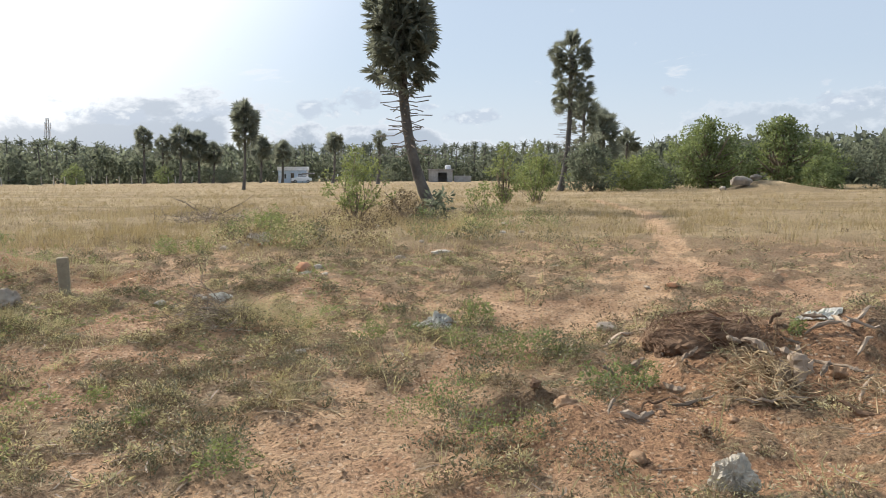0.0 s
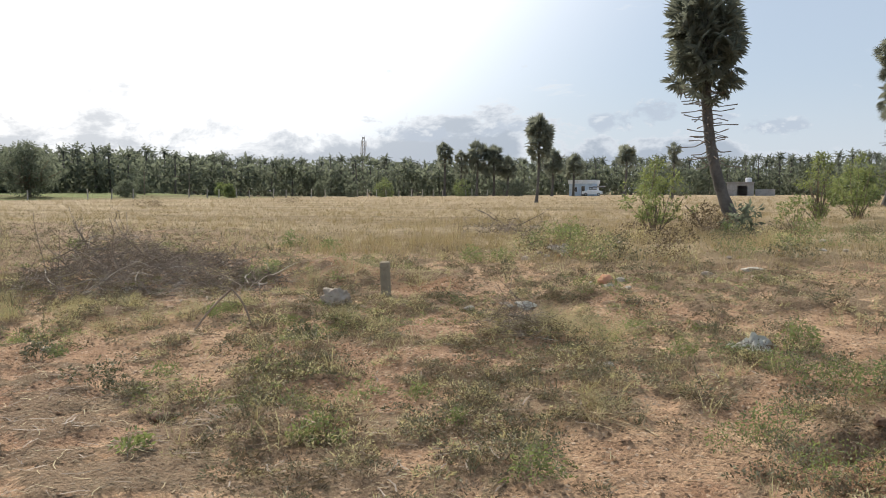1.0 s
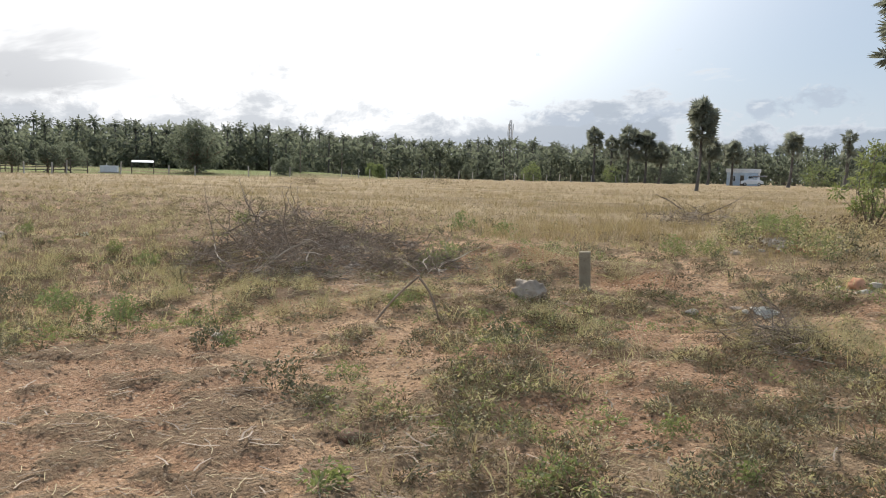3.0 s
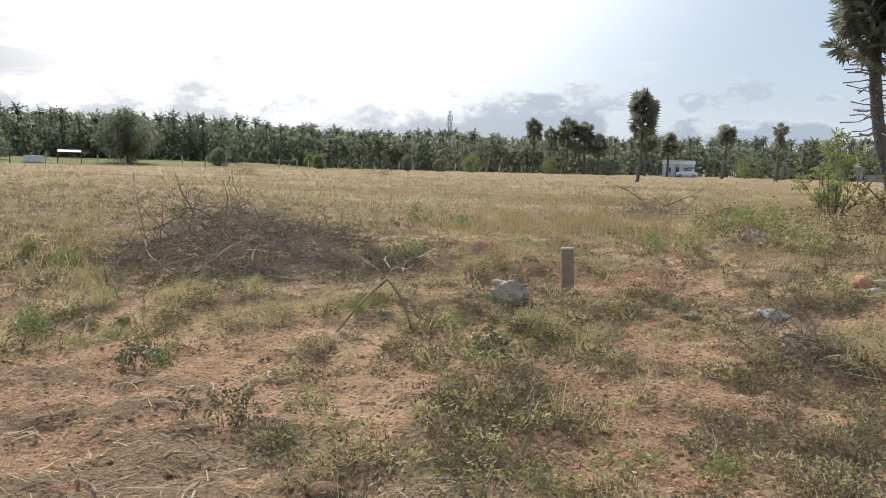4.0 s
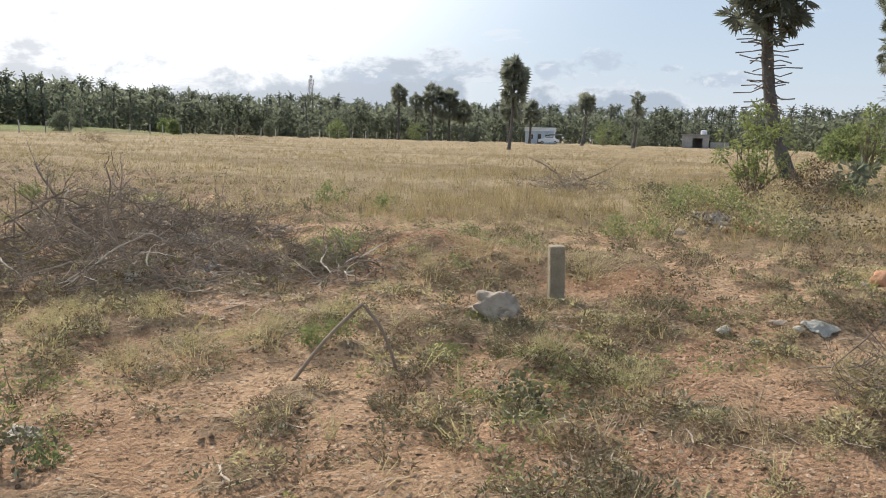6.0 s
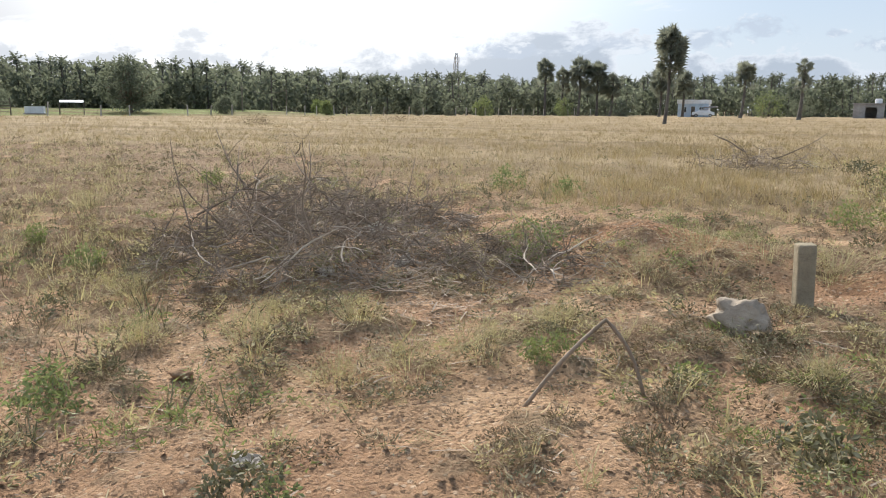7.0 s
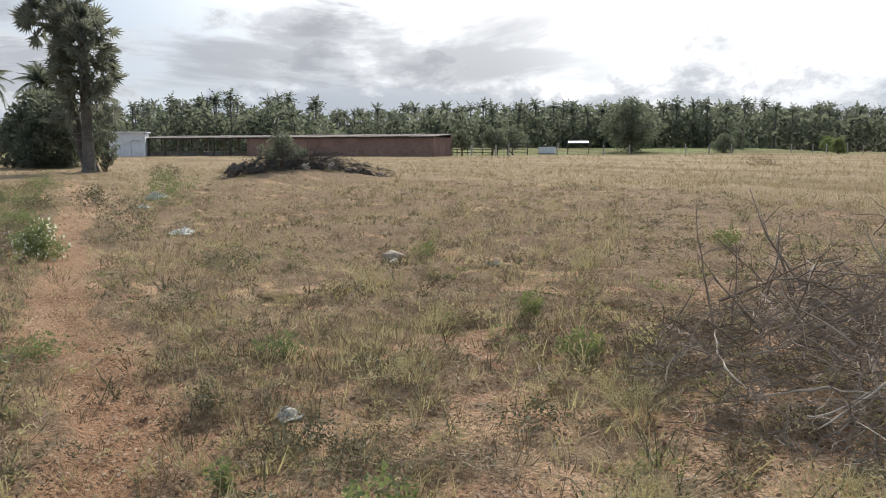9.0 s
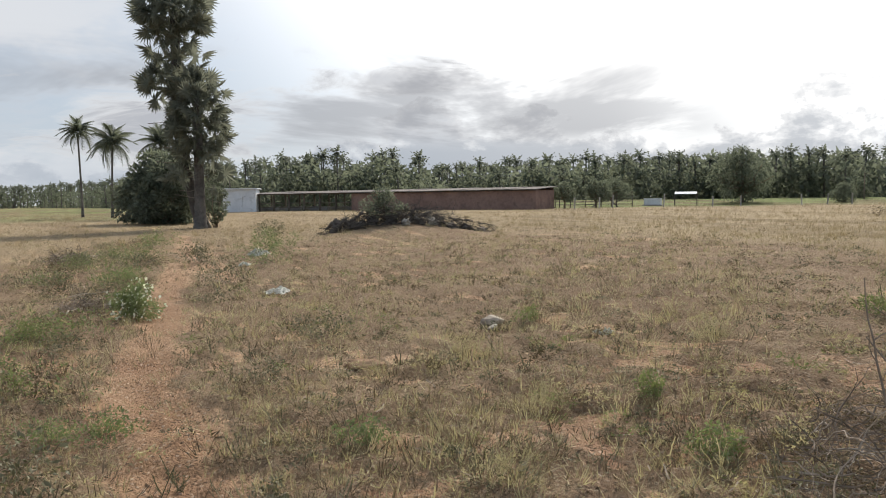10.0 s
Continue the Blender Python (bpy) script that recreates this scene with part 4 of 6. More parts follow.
    bush("dry_bush", -33.3, 39.6, 0.55, 1.7, 700, 0.07, DEAD, "dry brown bush standing alone in the field", 150, clumps=14, low=0.05)
    bush("dry_bush", -36.0, 60.0, 0.5, 2.6, 600, 0.08, DEAD, "low dry brown bush in the field", 151, clumps=12, low=0.05)
    bush("field_tree", -86.5, 80.0, 6.6, 7.4, 6500, 0.34, HAZED_LEAF, "rounded leafy tree behind the fence", 152, "tree", clumps=40, low=0.2, trunk=1.6)
    bush("field_tree", -82.0, 55.0, 3.1, 3.4, 2200, 0.24, HAZED_LEAF, "small spreading thorn tree on the field edge", 153, "tree", clumps=18, low=0.4, trunk=1.1)
    bush("field_tree", -82.0, 51.0, 2.8, 2.4, 1600, 0.24, HAZED_LEAF, "small thorn tree beside the long shed", 154, "tree", clumps=14, low=0.4, trunk=1.1)
    bush("field_tree", -89.0, 62.0, 3.4, 4.4, 2600, 0.26, HAZED_LEAF, "spreading thorn tree on the field edge", 155, "tree", clumps=20, low=0.35, trunk=1.2)
    for n, (x, y, tall, wide) in enumerate([(-84, 98, 2.6, 2.6), (-70, 100, 1.9, 1.8), (-64, 116, 2.8, 2.2), (-58, 128, 3.2, 3.0), (-61, 122, 2.0, 2.2), (-50, 146, 3.4, 3.6), (-41, 152, 3.0, 3.4), (-17, 160, 4.6, 6.0), (-11, 158, 3.6, 5.0), (-80, 112, 2.2, 2.2)]):
        bush("shrub", x, y, tall, wide, 1300, 0.26, (HAZED_LEAF, SHRUB)[n % 2], "leafy shrub growing along the far field edge", 160 + n, clumps=14, low=0.05, group="shrubs along the field edge")
    bush("shrub", -77.0, 87.0, 2.4, 2.7, 2600, 0.22, HAZED_LEAF, "clipped dark bush standing on the field edge", 99, clumps=20, low=0.03)


build_plantation()
build_trees()


# ---------------------------------------------------------------- buildings and things at the field edge
def house():
    h = root("house", -30.4, 166, ground_at(-30.4, 166), 4, "small flat-roofed whitewashed house with a pale blue front", "house")
    h.scale = (0.70, 0.70, 0.95)
    t = 0.22
    # walls: front in pieces round a doorway and two windows
    for name, x0, x1, z0, z1 in (("wall", -4, -2.9, 0, 2.6), ("wall", -2.9, -1.7, 0, 0.9), ("wall", -2.9, -1.7, 1.9, 2.6), ("wall", -1.7, -0.5, 0, 2.6), ("wall", -0.5, 0.5, 2.05, 2.6),
                                 ("wall", 0.5, 1.6, 0, 2.6), ("wall", 1.6, 2.8, 0, 0.9), ("wall", 1.6, 2.8, 1.9, 2.6), ("wall", 2.8, 4, 0, 2.6)):
        box_part(name, x1 - x0, t, z1 - z0, pose((x0 + x1) / 2, -3, (z0 + z1) / 2), BLUE_WALL, h)
    box_part("wall", 8, t, 2.6, pose(0, 3, 1.3), LIMEWASH, h)
    for s in (-1, 1):
        box_part("wall", t, 5.78, 2.6, pose(s * 3.89, 0, 1.3), LIMEWASH, h)
    box_part("roof", 8.5, 6.6, 0.16, pose(0, -0.1, 2.69), LIMEWASH, h, bevel=0.02)
    for x, y, sx, sy in ((0, -3.28, 8.5, 0.14), (0, 3.08, 8.5, 0.14), (-4.18, -0.1, 0.14, 6.2), (4.18, -0.1, 0.14, 6.2)):
        box_part("parapet", sx, sy, 0.62, pose(x, y, 3.08), LIMEWASH, h)
    door = box_part("door", 0.96, 0.06, 2.03, pose(0, -2.98, 1.02), POST_WOOD, h, "closed dark wooden door")
    box_part("handle", 0.03, 0.05, 0.14, pose(0.36, -3.03, 1.0), STEEL, door)
    for x in (-2.3, 2.2):
        w = box_part("window", 1.2, 0.05, 1.0, pose(x, -2.97, 1.4), GLASS_DARK, h, "dark glazed window")
        for dx in (-0.57, 0, 0.57):
            box_part("frame", 0.06, 0.06, 0.98, pose(x + dx, -3.01, 1.4), LIMEWASH, w)
        box_part("sill", 1.4, 0.22, 0.06, pose(x, -3.14, 0.87), LIMEWASH, w)
    box_part("porch_roof", 3.6, 2.0, 0.10, pose(4.6, -3.4, 1.95, 6), SHEET_ROOF, h, "low lean-to roof of sheet")
    for x in (3.0, 6.2):
        box_part("post", 0.1, 0.1, 1.9, pose(x, -4.25, 0.95), POST_WOOD, h)
    return h


def car(x, y, yaw, label):
    c = root("car", x, y, ground_at(x, y), yaw, label, "car")
    bm = bmesh.new()
    prof = [(-2.0, 0.35), (-2.0, 0.85), (-1.9, 0.95), (-1.1, 1.02), (-0.55, 1.46), (0.75, 1.48), (1.5, 1.02), (1.95, 0.9), (2.0, 0.4)]
    rings = []
    for s, inset in ((-0.80, 0), (-0.76, 0), (0.76, 0), (0.80, 0)):
        k = 0.94 if abs(s) == 0.80 else 1.0
        rings.append([bm.verts.new((px * k, s * (0.86 if pz > 1.1 else 1), 0.35 + (pz - 0.35) * (k if pz > 0.4 else 1))) for px, pz in prof])
    for a, b in zip(rings, rings[1:]):
        for i in range(len(prof)):
            j = (i + 1) % len(prof)
            bm.faces.new((a[i], a[j], b[j], b[i]))
    bm.faces.new(rings[0]), bm.faces.new(rings[-1][::-1])
    body = part("body", bm, CAR_WHITE, c)
    for s in (-1, 1):
        box_part("side_window", 1.5, 0.03, 0.34, pose(0.1, s * 0.715, 1.22), GLASS_DARK, c)
        for wx in (-1.25, 1.25):
            v, f = tube([(wx, s * 0.62, 0.31), (wx, s * 0.83, 0.31)], 0.31, 14)
            w = child(mesh_object("wheel", v, f, RUBBER), c)
            v, f = tube([(wx, s * 0.80, 0.31), (wx, s * 0.845, 0.31)], 0.18, 10)
            child(mesh_object("rim", v, f, STEEL), w)
    return c


def ruin():
    h = root("house", 0.2, 175, ground_at(0.2, 175), 0, "unfinished grey cement house behind shrubs", "house")
    box_part("wall", 2.0, 0.2, 2.6, pose(-2.2, -2, 1.3), GREY_WALL, h)
    box_part("wall", 1.2, 0.2, 2.6, pose(1.3, -2, 1.3), GREY_WALL, h)
    box_part("wall", 1.9, 0.2, 0.6, pose(-0.25, -2, 2.3), GREY_WALL, h)
    box_part("wall", 5.1, 0.2, 2.6, pose(-0.65, 2, 1.3), GREY_WALL, h)
    for x in (-3.1, 1.8):
        box_part("wall", 0.2, 3.8, 2.6, pose(x, 0, 1.3), GREY_WALL, h)
    box_part("roof", 5.6, 4.6, 0.15, pose(-0.65, 0, 2.68), GREY_WALL, h)
    box_part("lean_to", 3.6, 3.0, 1.3, pose(4.0, 0, 0.65), GREY_WALL, h)
    v, f = tube([(0.9, 0, 2.75), (0.9, 0, 3.5), (0.9, 0, 3.6)], [0.62, 0.62, 0.4], 16)
    child(mesh_object("water_tank", v, f, LIMEWASH), h, "white round water tank on the roof")


def shed():
    a, b = Vector((-111.5, 23.0, 0)), Vector((-80.3, 47.6, 0))
    mid, way = (a + b) / 2, (b - a)
    length, yaw = way.length, math.degrees(math.atan2(way.y, way.x))
    s = root("shed", mid.x, mid.y, ground_at(mid.x, mid.y), yaw, "long low shed with brick wall and open post-and-roof part", "shed")
    half, deep, tall = length / 2, 5.0, 2.15
    split = half - 23.0
    box_part("front_wall", half - split, 0.22, 1.95, pose((half + split) / 2, -deep / 2, 0.975), BRICK_WALL, s, "dull red brick wall")
    box_part("back_wall", half - split, 0.22, 2.2, pose((half + split) / 2, deep / 2, 1.1), BRICK_WALL, s)
    for x in (split + 0.11, half - 0.11):
        box_part("end_wall", 0.22, deep - 0.24, 2.0, pose(x, 0, 1.0), BRICK_WALL, s)
    n = 13
    step = (length + 0.6) / n
    for i in range(n):
        box_part("roof_sheet", step * 0.985, deep + 1.1, 0.06, pose(-half - 0.3 + (i + 0.5) * step, 0, tall + 0.09 + 0.02 * (i % 2), 3), SHEET_ROOF, s)
    box_part("eaves_beam", length, 0.1, 0.14, pose(0, -deep / 2, tall - 0.12), POST_WOOD, s)
    box_part("eaves_beam", length, 0.1, 0.14, pose(0, deep / 2, tall + 0.12), POST_WOOD, s)
    for i in range(7):
        x = -half + 0.3 + i * (split + half - 0.3) / 7
        for y, h in ((-deep / 2, tall - 0.16), (deep / 2, tall + 0.1)):
            v, f = tube([(x, y, -0.1), (x + 0.03, y, h * 0.5), (x, y, h)], [0.14, 0.13, 0.12], 7)
            child(mesh_object("post", v, f, POST_WOOD), s)
    for x in (-half + 2.5, -half + 6.5, -half + 10.5):
        box_part("trough", 2.6, 0.7, 0.5, pose(x, -0.4, 0.25), GREY_WALL, s, "low cement feeding trough", bevel=0.03)
    box_part("half_wall", split + half, 0.2, 0.5, pose((split - half) / 2, deep / 2 - 0.3, 0.25), GREY_WALL, s)
    for z in (0.45, 0.95):
        box_part("rail", split + half, 0.07, 0.09, pose((split - half) / 2, -deep / 2 + 0.12, z), POST_WOOD, s)


def pump_house(x, y, yaw, wide, tall, wall, label):
    k = root("pump_house", x, y, ground_at(x, y), yaw, label, "outbuilding")
    for name, sx, sy, px, py in (("wall", wide, 0.2, 0, 1.6), ("wall", 0.2, 3.0, -wide / 2 + 0.1, 0), ("wall", 0.2, 3.0, wide / 2 - 0.1, 0), ("wall", wide * 0.6, 0.2, -wide * 0.2, -1.6), ("wall", wide * 0.12, 0.2, wide * 0.44, -1.6)):
        box_part(name, sx, sy, tall, pose(px, py, tall / 2), wall, k)
    box_part("lintel", wide * 0.28, 0.2, tall - 1.9, pose(wide * 0.24, -1.6, (tall + 1.9) / 2), wall, k)
    box_part("door", wide * 0.27, 0.06, 1.88, pose(wide * 0.24, -1.58, 0.94), LIMEWASH, k, "pale sheet door")
    box_part("roof", wide + 0.5, 3.9, 0.12, pose(0, 0, tall + 0.06), LIMEWASH, k, bevel=0.02)


def cistern(x, y, yaw):
    """A low whitewashed water tank of masonry, open on top."""
    k = root("water_cistern", x, y, ground_at(x, y), yaw, "low whitewashed masonry water cistern behind the fence", "water tank")
    for sx, sy, px, py in ((2.0, 0.18, 0, 0.71), (2.0, 0.18, 0, -0.71), (0.18, 1.24, -0.91, 0), (0.18, 1.24, 0.91, 0)):
        box_part("wall", sx, sy, 0.9, pose(px, py, 0.45), LIMEWASH, k, bevel=0.015)
    box_part("plinth", 2.3, 1.9, 0.12, pose(0, 0, 0.06), GREY_WALL, k)
    box_part("water", 1.64, 1.24, 0.02, pose(0, 0, 0.72), GLASS_DARK, k, "dark still water")


def tower():
    x, y = -130.8, 271.0
    t = root("cell_tower", x, y, ground_at(x, y), 10, "slim lattice phone mast with antennas above the trees", "mast")
    tall = 21.0
    for a in (45, 135, 225, 315):
        c, s = math.cos(radians(a)), math.sin(radians(a))
        v, f = tube([(1.1 * c, 1.1 * s, -0.2), (0.45 * c, 0.45 * s, tall)], 0.09, 5)
        child(mesh_object("leg", v, f, STEEL), t)
    pieces = []
    for n in range(16):
        z0, z1 = n * tall / 16, (n + 1) * tall / 16
        r0, r1 = 1.1 - 0.65 * z0 / tall, 1.1 - 0.65 * z1 / tall
        for a in (45, 135, 225, 315):
            p = (r0 * math.cos(radians(a)), r0 * math.sin(radians(a)), z0)
            q = (r1 * math.cos(radians(a + 90)), r1 * math.sin(radians(a + 90)), z1)
            pieces.append(tube([p, q], 0.05, 4, cap=False))
    v, f = join(pieces)
    child(mesh_object("bracing", v, f, STEEL), t)
    for a, z in ((0, 18.5), (120, 18.5), (240, 18.5), (60, 16.2), (180, 16.2)):
        box_part("antenna", 0.35, 0.22, 2.2, pose(0.95 * math.cos(radians(a)), 0.95 * math.sin(radians(a)), z, 0, 0, a), LIMEWASH, t)


def fence_posts():
    first = None
    line = [(-79.5, 50), (-77, 70), (-72, 90), (-63, 112), (-54, 134), (-44, 150)]
    spots = []
    for (ax, ay), (bx, by) in zip(line, line[1:]):
        n = int(math.hypot(bx - ax, by - ay) / 2.6)
        spots += [(ax + (bx - ax) * i / n, ay + (by - ay) * i / n) for i in range(n)]
    rng = random.Random(5)
    for x, y in spots:
        if rng.random() < 0.22:
            continue
        m = pose(x + rng.uniform(-0.8, 0.8), y + rng.uniform(-0.8, 0.8), ground_at(x, y) - rng.uniform(0, 0.35), rng.uniform(-4, 4), rng.uniform(-4, 4), rng.uniform(0, 90))
        if first is None:
            bm = bmesh.new()
            box(bm, 0.12, 0.12, 1.7, pose(0, 0, 0.65), 0.015)
            first = part("fence_post", bm, POST_STONE, None)
            first.matrix_basis = m
            tagged(first, "squared concrete fence post on the field edge", "fence post", "fence posts")
        else:
            copy_thing(first, m)


def rail_fence(x, y, yaw, length, label):
    """Posts with four rails of split timber, one strut leaning."""
    k = root("rail_fence", x, y, ground_at(x, y), yaw, label, "fence")
    count = int(length / 1.8) + 1
    turn = radians(yaw)
    for n in range(count):
        u = -length / 2 + n * length / (count - 1)
        low = ground_at(x + u * math.cos(turn), y + u * math.sin(turn)) - ground_at(x, y)
        v, f = tube([(u, 0, low - 0.2), (u + 0.02, 0, low + 0.8), (u + 0.04 * (-1) ** n, 0, low + 1.65 + 0.12 * (n % 3))], [0.07, 0.065, 0.055], 6)
        child(mesh_object("post", v, f, POST_WOOD), k)
    for z in (0.35, 0.70, 1.05, 1.40):
        v, f = tube([(-length / 2, 0.07, z), (-length / 6, 0.08, z - 0.04), (length / 6, 0.07, z + 0.03), (length / 2, 0.08, z)], 0.045, 5)
        child(mesh_object("rail", v, f, POST_WOOD), k)
    for u, s in ((length * 0.15, -1), (length * 0.15, 1)):
        v, f = tube([(u + s * 1.6, -0.3, -0.1), (u, -0.1, 1.5)], [0.08, 0.06], 6)
        child(mesh_object("strut", v, f, POST_WOOD), k)


def shelter(x, y, yaw):
    """A low open shelter: four posts and a pale sheet roof."""
    k = root("shelter", x, y, ground_at(x, y), yaw, "low open shelter with a pale sheet roof", "shelter")
    for px in (-1.3, 1.3):
        for py, tall in ((-0.9, 1.35), (0.9, 1.6)):
            v, f = tube([(px, py, -0.2), (px, py, tall)], 0.06, 6)
            child(mesh_object("post", v, f, POST_WOOD), k)
    box_part("roof_sheet", 2.6, 1.9, 0.05, pose(0, 0, 1.52, 8), LIMEWASH, k, "pale sheet roof")


def cable_poles():
    """Two timber poles with a cable that sags between them."""
    a, b = (-80.4, 94.5), (-75.6, 98.3)
    k = root("cable_poles", *a, ground_at(*a), 0, "two timber poles with a sagging cable between", "pole")
    rise = ground_at(*b) - ground_at(*a)
    d = (b[0] - a[0], b[1] - a[1])
    for px, py, z in ((0, 0, 0), (*d, rise)):
        v, f = tube([(px, py, z - 0.3), (px, py, z + 3.4)], [0.09, 0.07], 7)
        child(mesh_object("pole", v, f, POST_WOOD), k)
    ts = np.linspace(0, 1, 11)
    v, f = tube(np.stack([d[0] * ts, d[1] * ts, rise * ts + 3.3 - 2.6 * ts * (1 - ts)], 1), 0.03, 4, cap=False)
    child(mesh_object("cable", v, f, POST_WOOD), k)


rail_fence(-87.6, 58.4, 57, 9.0, "weathered split-rail fence at the end of the field")
rail_fence(-90.5, 52.0, 60, 6.0, "grey split-rail fence beside the long shed")
shelter(-85.6, 70.4, 50)
cable_poles()
house()
car(-27.9, 161.0, 8, "white car parked beside the small house")
ruin()
shed()
pump_house(-108.6, 20.6, 72, 4.0, 2.8, LIMEWASH, "whitewashed cement outbuilding beside the long shed")
cistern(-88.2, 67.5, 45)
tower()
fence_posts()


# ---------------------------------------------------------------- things on the near ground
def lump(name, x, y, size, mat, label, category, seed, flat=0.7, sink=0.25, group="", yaw=0.0, ragged=0.22, faces=0):
    """A stone or clod, knocked out of round; faces: how many flat broken sides it has."""
    dice = random.Random(seed)
    cuts = [(Vector((dice.gauss(0, 1), dice.gauss(0, 1), dice.gauss(0.2, 0.8))).normalized(), dice.uniform(0.60, 0.86)) for _ in range(faces)]
    bm = bmesh.new()
    bmesh.ops.create_icosphere(bm, subdivisions=4 if size[0] > 0.25 else 3, radius=0.5)
    for v in bm.verts:
        p = v.co.normalized()
        d = 1 + ragged * 2 * (noise.noise(p * 1.6 + Vector((seed * 3.1, 0, 0)))) + ragged * 0.8 * noise.noise(p * 2.6 + Vector((0, seed * 2.3, 0))) + ragged * 0.6 * noise.noise(p * 7) + ragged * 0.3 * noise.noise(p * 17)
        q = p * d
        for way, far in cuts:
            over = q.dot(way) - far
            if over > 0:
                q = q - way * over * 0.93
        v.co = Vector((q.x * size[0], q.y * size[1], q.z * size[2])) * 0.5
        v.co.z = max(v.co.z, -0.35 * size[2])
    ob = part(name, bm, mat, None, smooth_shade=True)
    ob.matrix_basis = pose(x, y, ground_at(x, y) + size[2] * (0.5 - sink), 0, 0, yaw)
    return tagged(ob, label, category, group)


def crumpled(name, x, y, size, label, seed, yaw=0.0, mat=None, lift=0.0, group="plastic rubbish", category="plastic sheet"):
    """A crumpled plastic bag or sheet with folds and thickness."""
    rng = np.random.default_rng(seed)
    n = 22
    u, w = np.meshgrid(np.linspace(-1, 1, n), np.linspace(-1, 1, n))
    r = np.sqrt(u * u + w * w)
    px = u * size[0] / 2 * (1 + 0.25 * np.sin(3 * w + seed)) + 0.10 * size[0] * (fbm(u * 2 + seed, w * 2, 1.6, 3) - 0.5)
    py = w * size[1] / 2 * (1 + 0.25 * np.sin(2.5 * u + seed)) + 0.10 * size[1] * (fbm(u * 2, w * 2 + seed, 1.6, 3) - 0.5)
    ridge = np.abs(fbm(u * 3 + seed, w * 3 - seed, 1.1, 4) - 0.5) * 2
    pz = size[2] * np.clip(1 - r, 0, 1) ** 0.7 * (0.25 + 1.3 * ridge) + 0.012
    ux, uy = x + px * math.cos(radians(yaw)) - py * math.sin(radians(yaw)), y + px * math.sin(radians(yaw)) + py * math.cos(radians(yaw))
    top = np.stack([ux, uy, height(ux, uy) + pz + lift], -1).reshape(-1, 3)
    low = top - (0, 0, 0.006)
    keep = []
    edge = 1.0 + 0.25 * (fbm(u * 2 + 3 * seed, w * 2, 1.3, 3) - 0.5)
    for i in range(n - 1):
        for j in range(n - 1):
            if r[i, j] < edge[i, j]:
                keep.append((i * n + j, i * n + j + 1, (i + 1) * n + j + 1, (i + 1) * n + j))
    faces = keep + [tuple(k + n * n for k in f[::-1]) for f in keep]
    ob = mesh_object(name, np.vstack([top, low]), faces, mat or WHITE_SHEET)
    bm = bmesh.new()
    bm.from_mesh(ob.data)
    bmesh.ops.delete(bm, geom=[v for v in bm.verts if not v.link_faces], context="VERTS")
    bm.to_mesh(ob.data)
    bm.free()
    return tagged(ob, label, category, group)


def bag(x, y, size, label, seed, yaw=0.0):
    """A half-filled plastic bag, creased all over."""
    bm = bmesh.new()
    bmesh.ops.create_icosphere(bm, subdivisions=5, radius=0.5)
    shift = Vector((seed * 1.7, seed * 0.6, 0))
    for v in bm.verts:
        q = v.co.normalized()
        crease = abs(noise.noise(Vector((q.x * 3.4, q.y * 3.4, q.z * 1.3)) + shift)) * 0.5 + abs(noise.noise(Vector((q.x * 9, q.y * 9, q.z * 1.5)) + shift)) * 0.24
        d = 1.12 + 0.35 * noise.noise(q * 1.2 + shift) - crease
        v.co = Vector((q.x * size[0], q.y * size[1], max(q.z, -0.55) * size[2])) * 0.5 * d
    ob = part("plastic_bag", bm, BAG, None)
    ob.matrix_basis = pose(x, y, ground_at(x, y) + 0.22 * size[2], 6, -8, yaw)
    return tagged(ob, label, "plastic bag", "plastic rubbish")


def twig_path(rng, start, way, length, bend, steps=6, fall=0.0):
    pts, d = [np.array(start, float)], np.array(way, float)
    d /= np.linalg.norm(d)
    for _ in range(steps):
        d = d + rng.normal(0, bend, 3) - (0, 0, fall)
        d /= np.linalg.norm(d)
        pts.append(pts[-1] + d * length / steps)
    return np.array(pts)


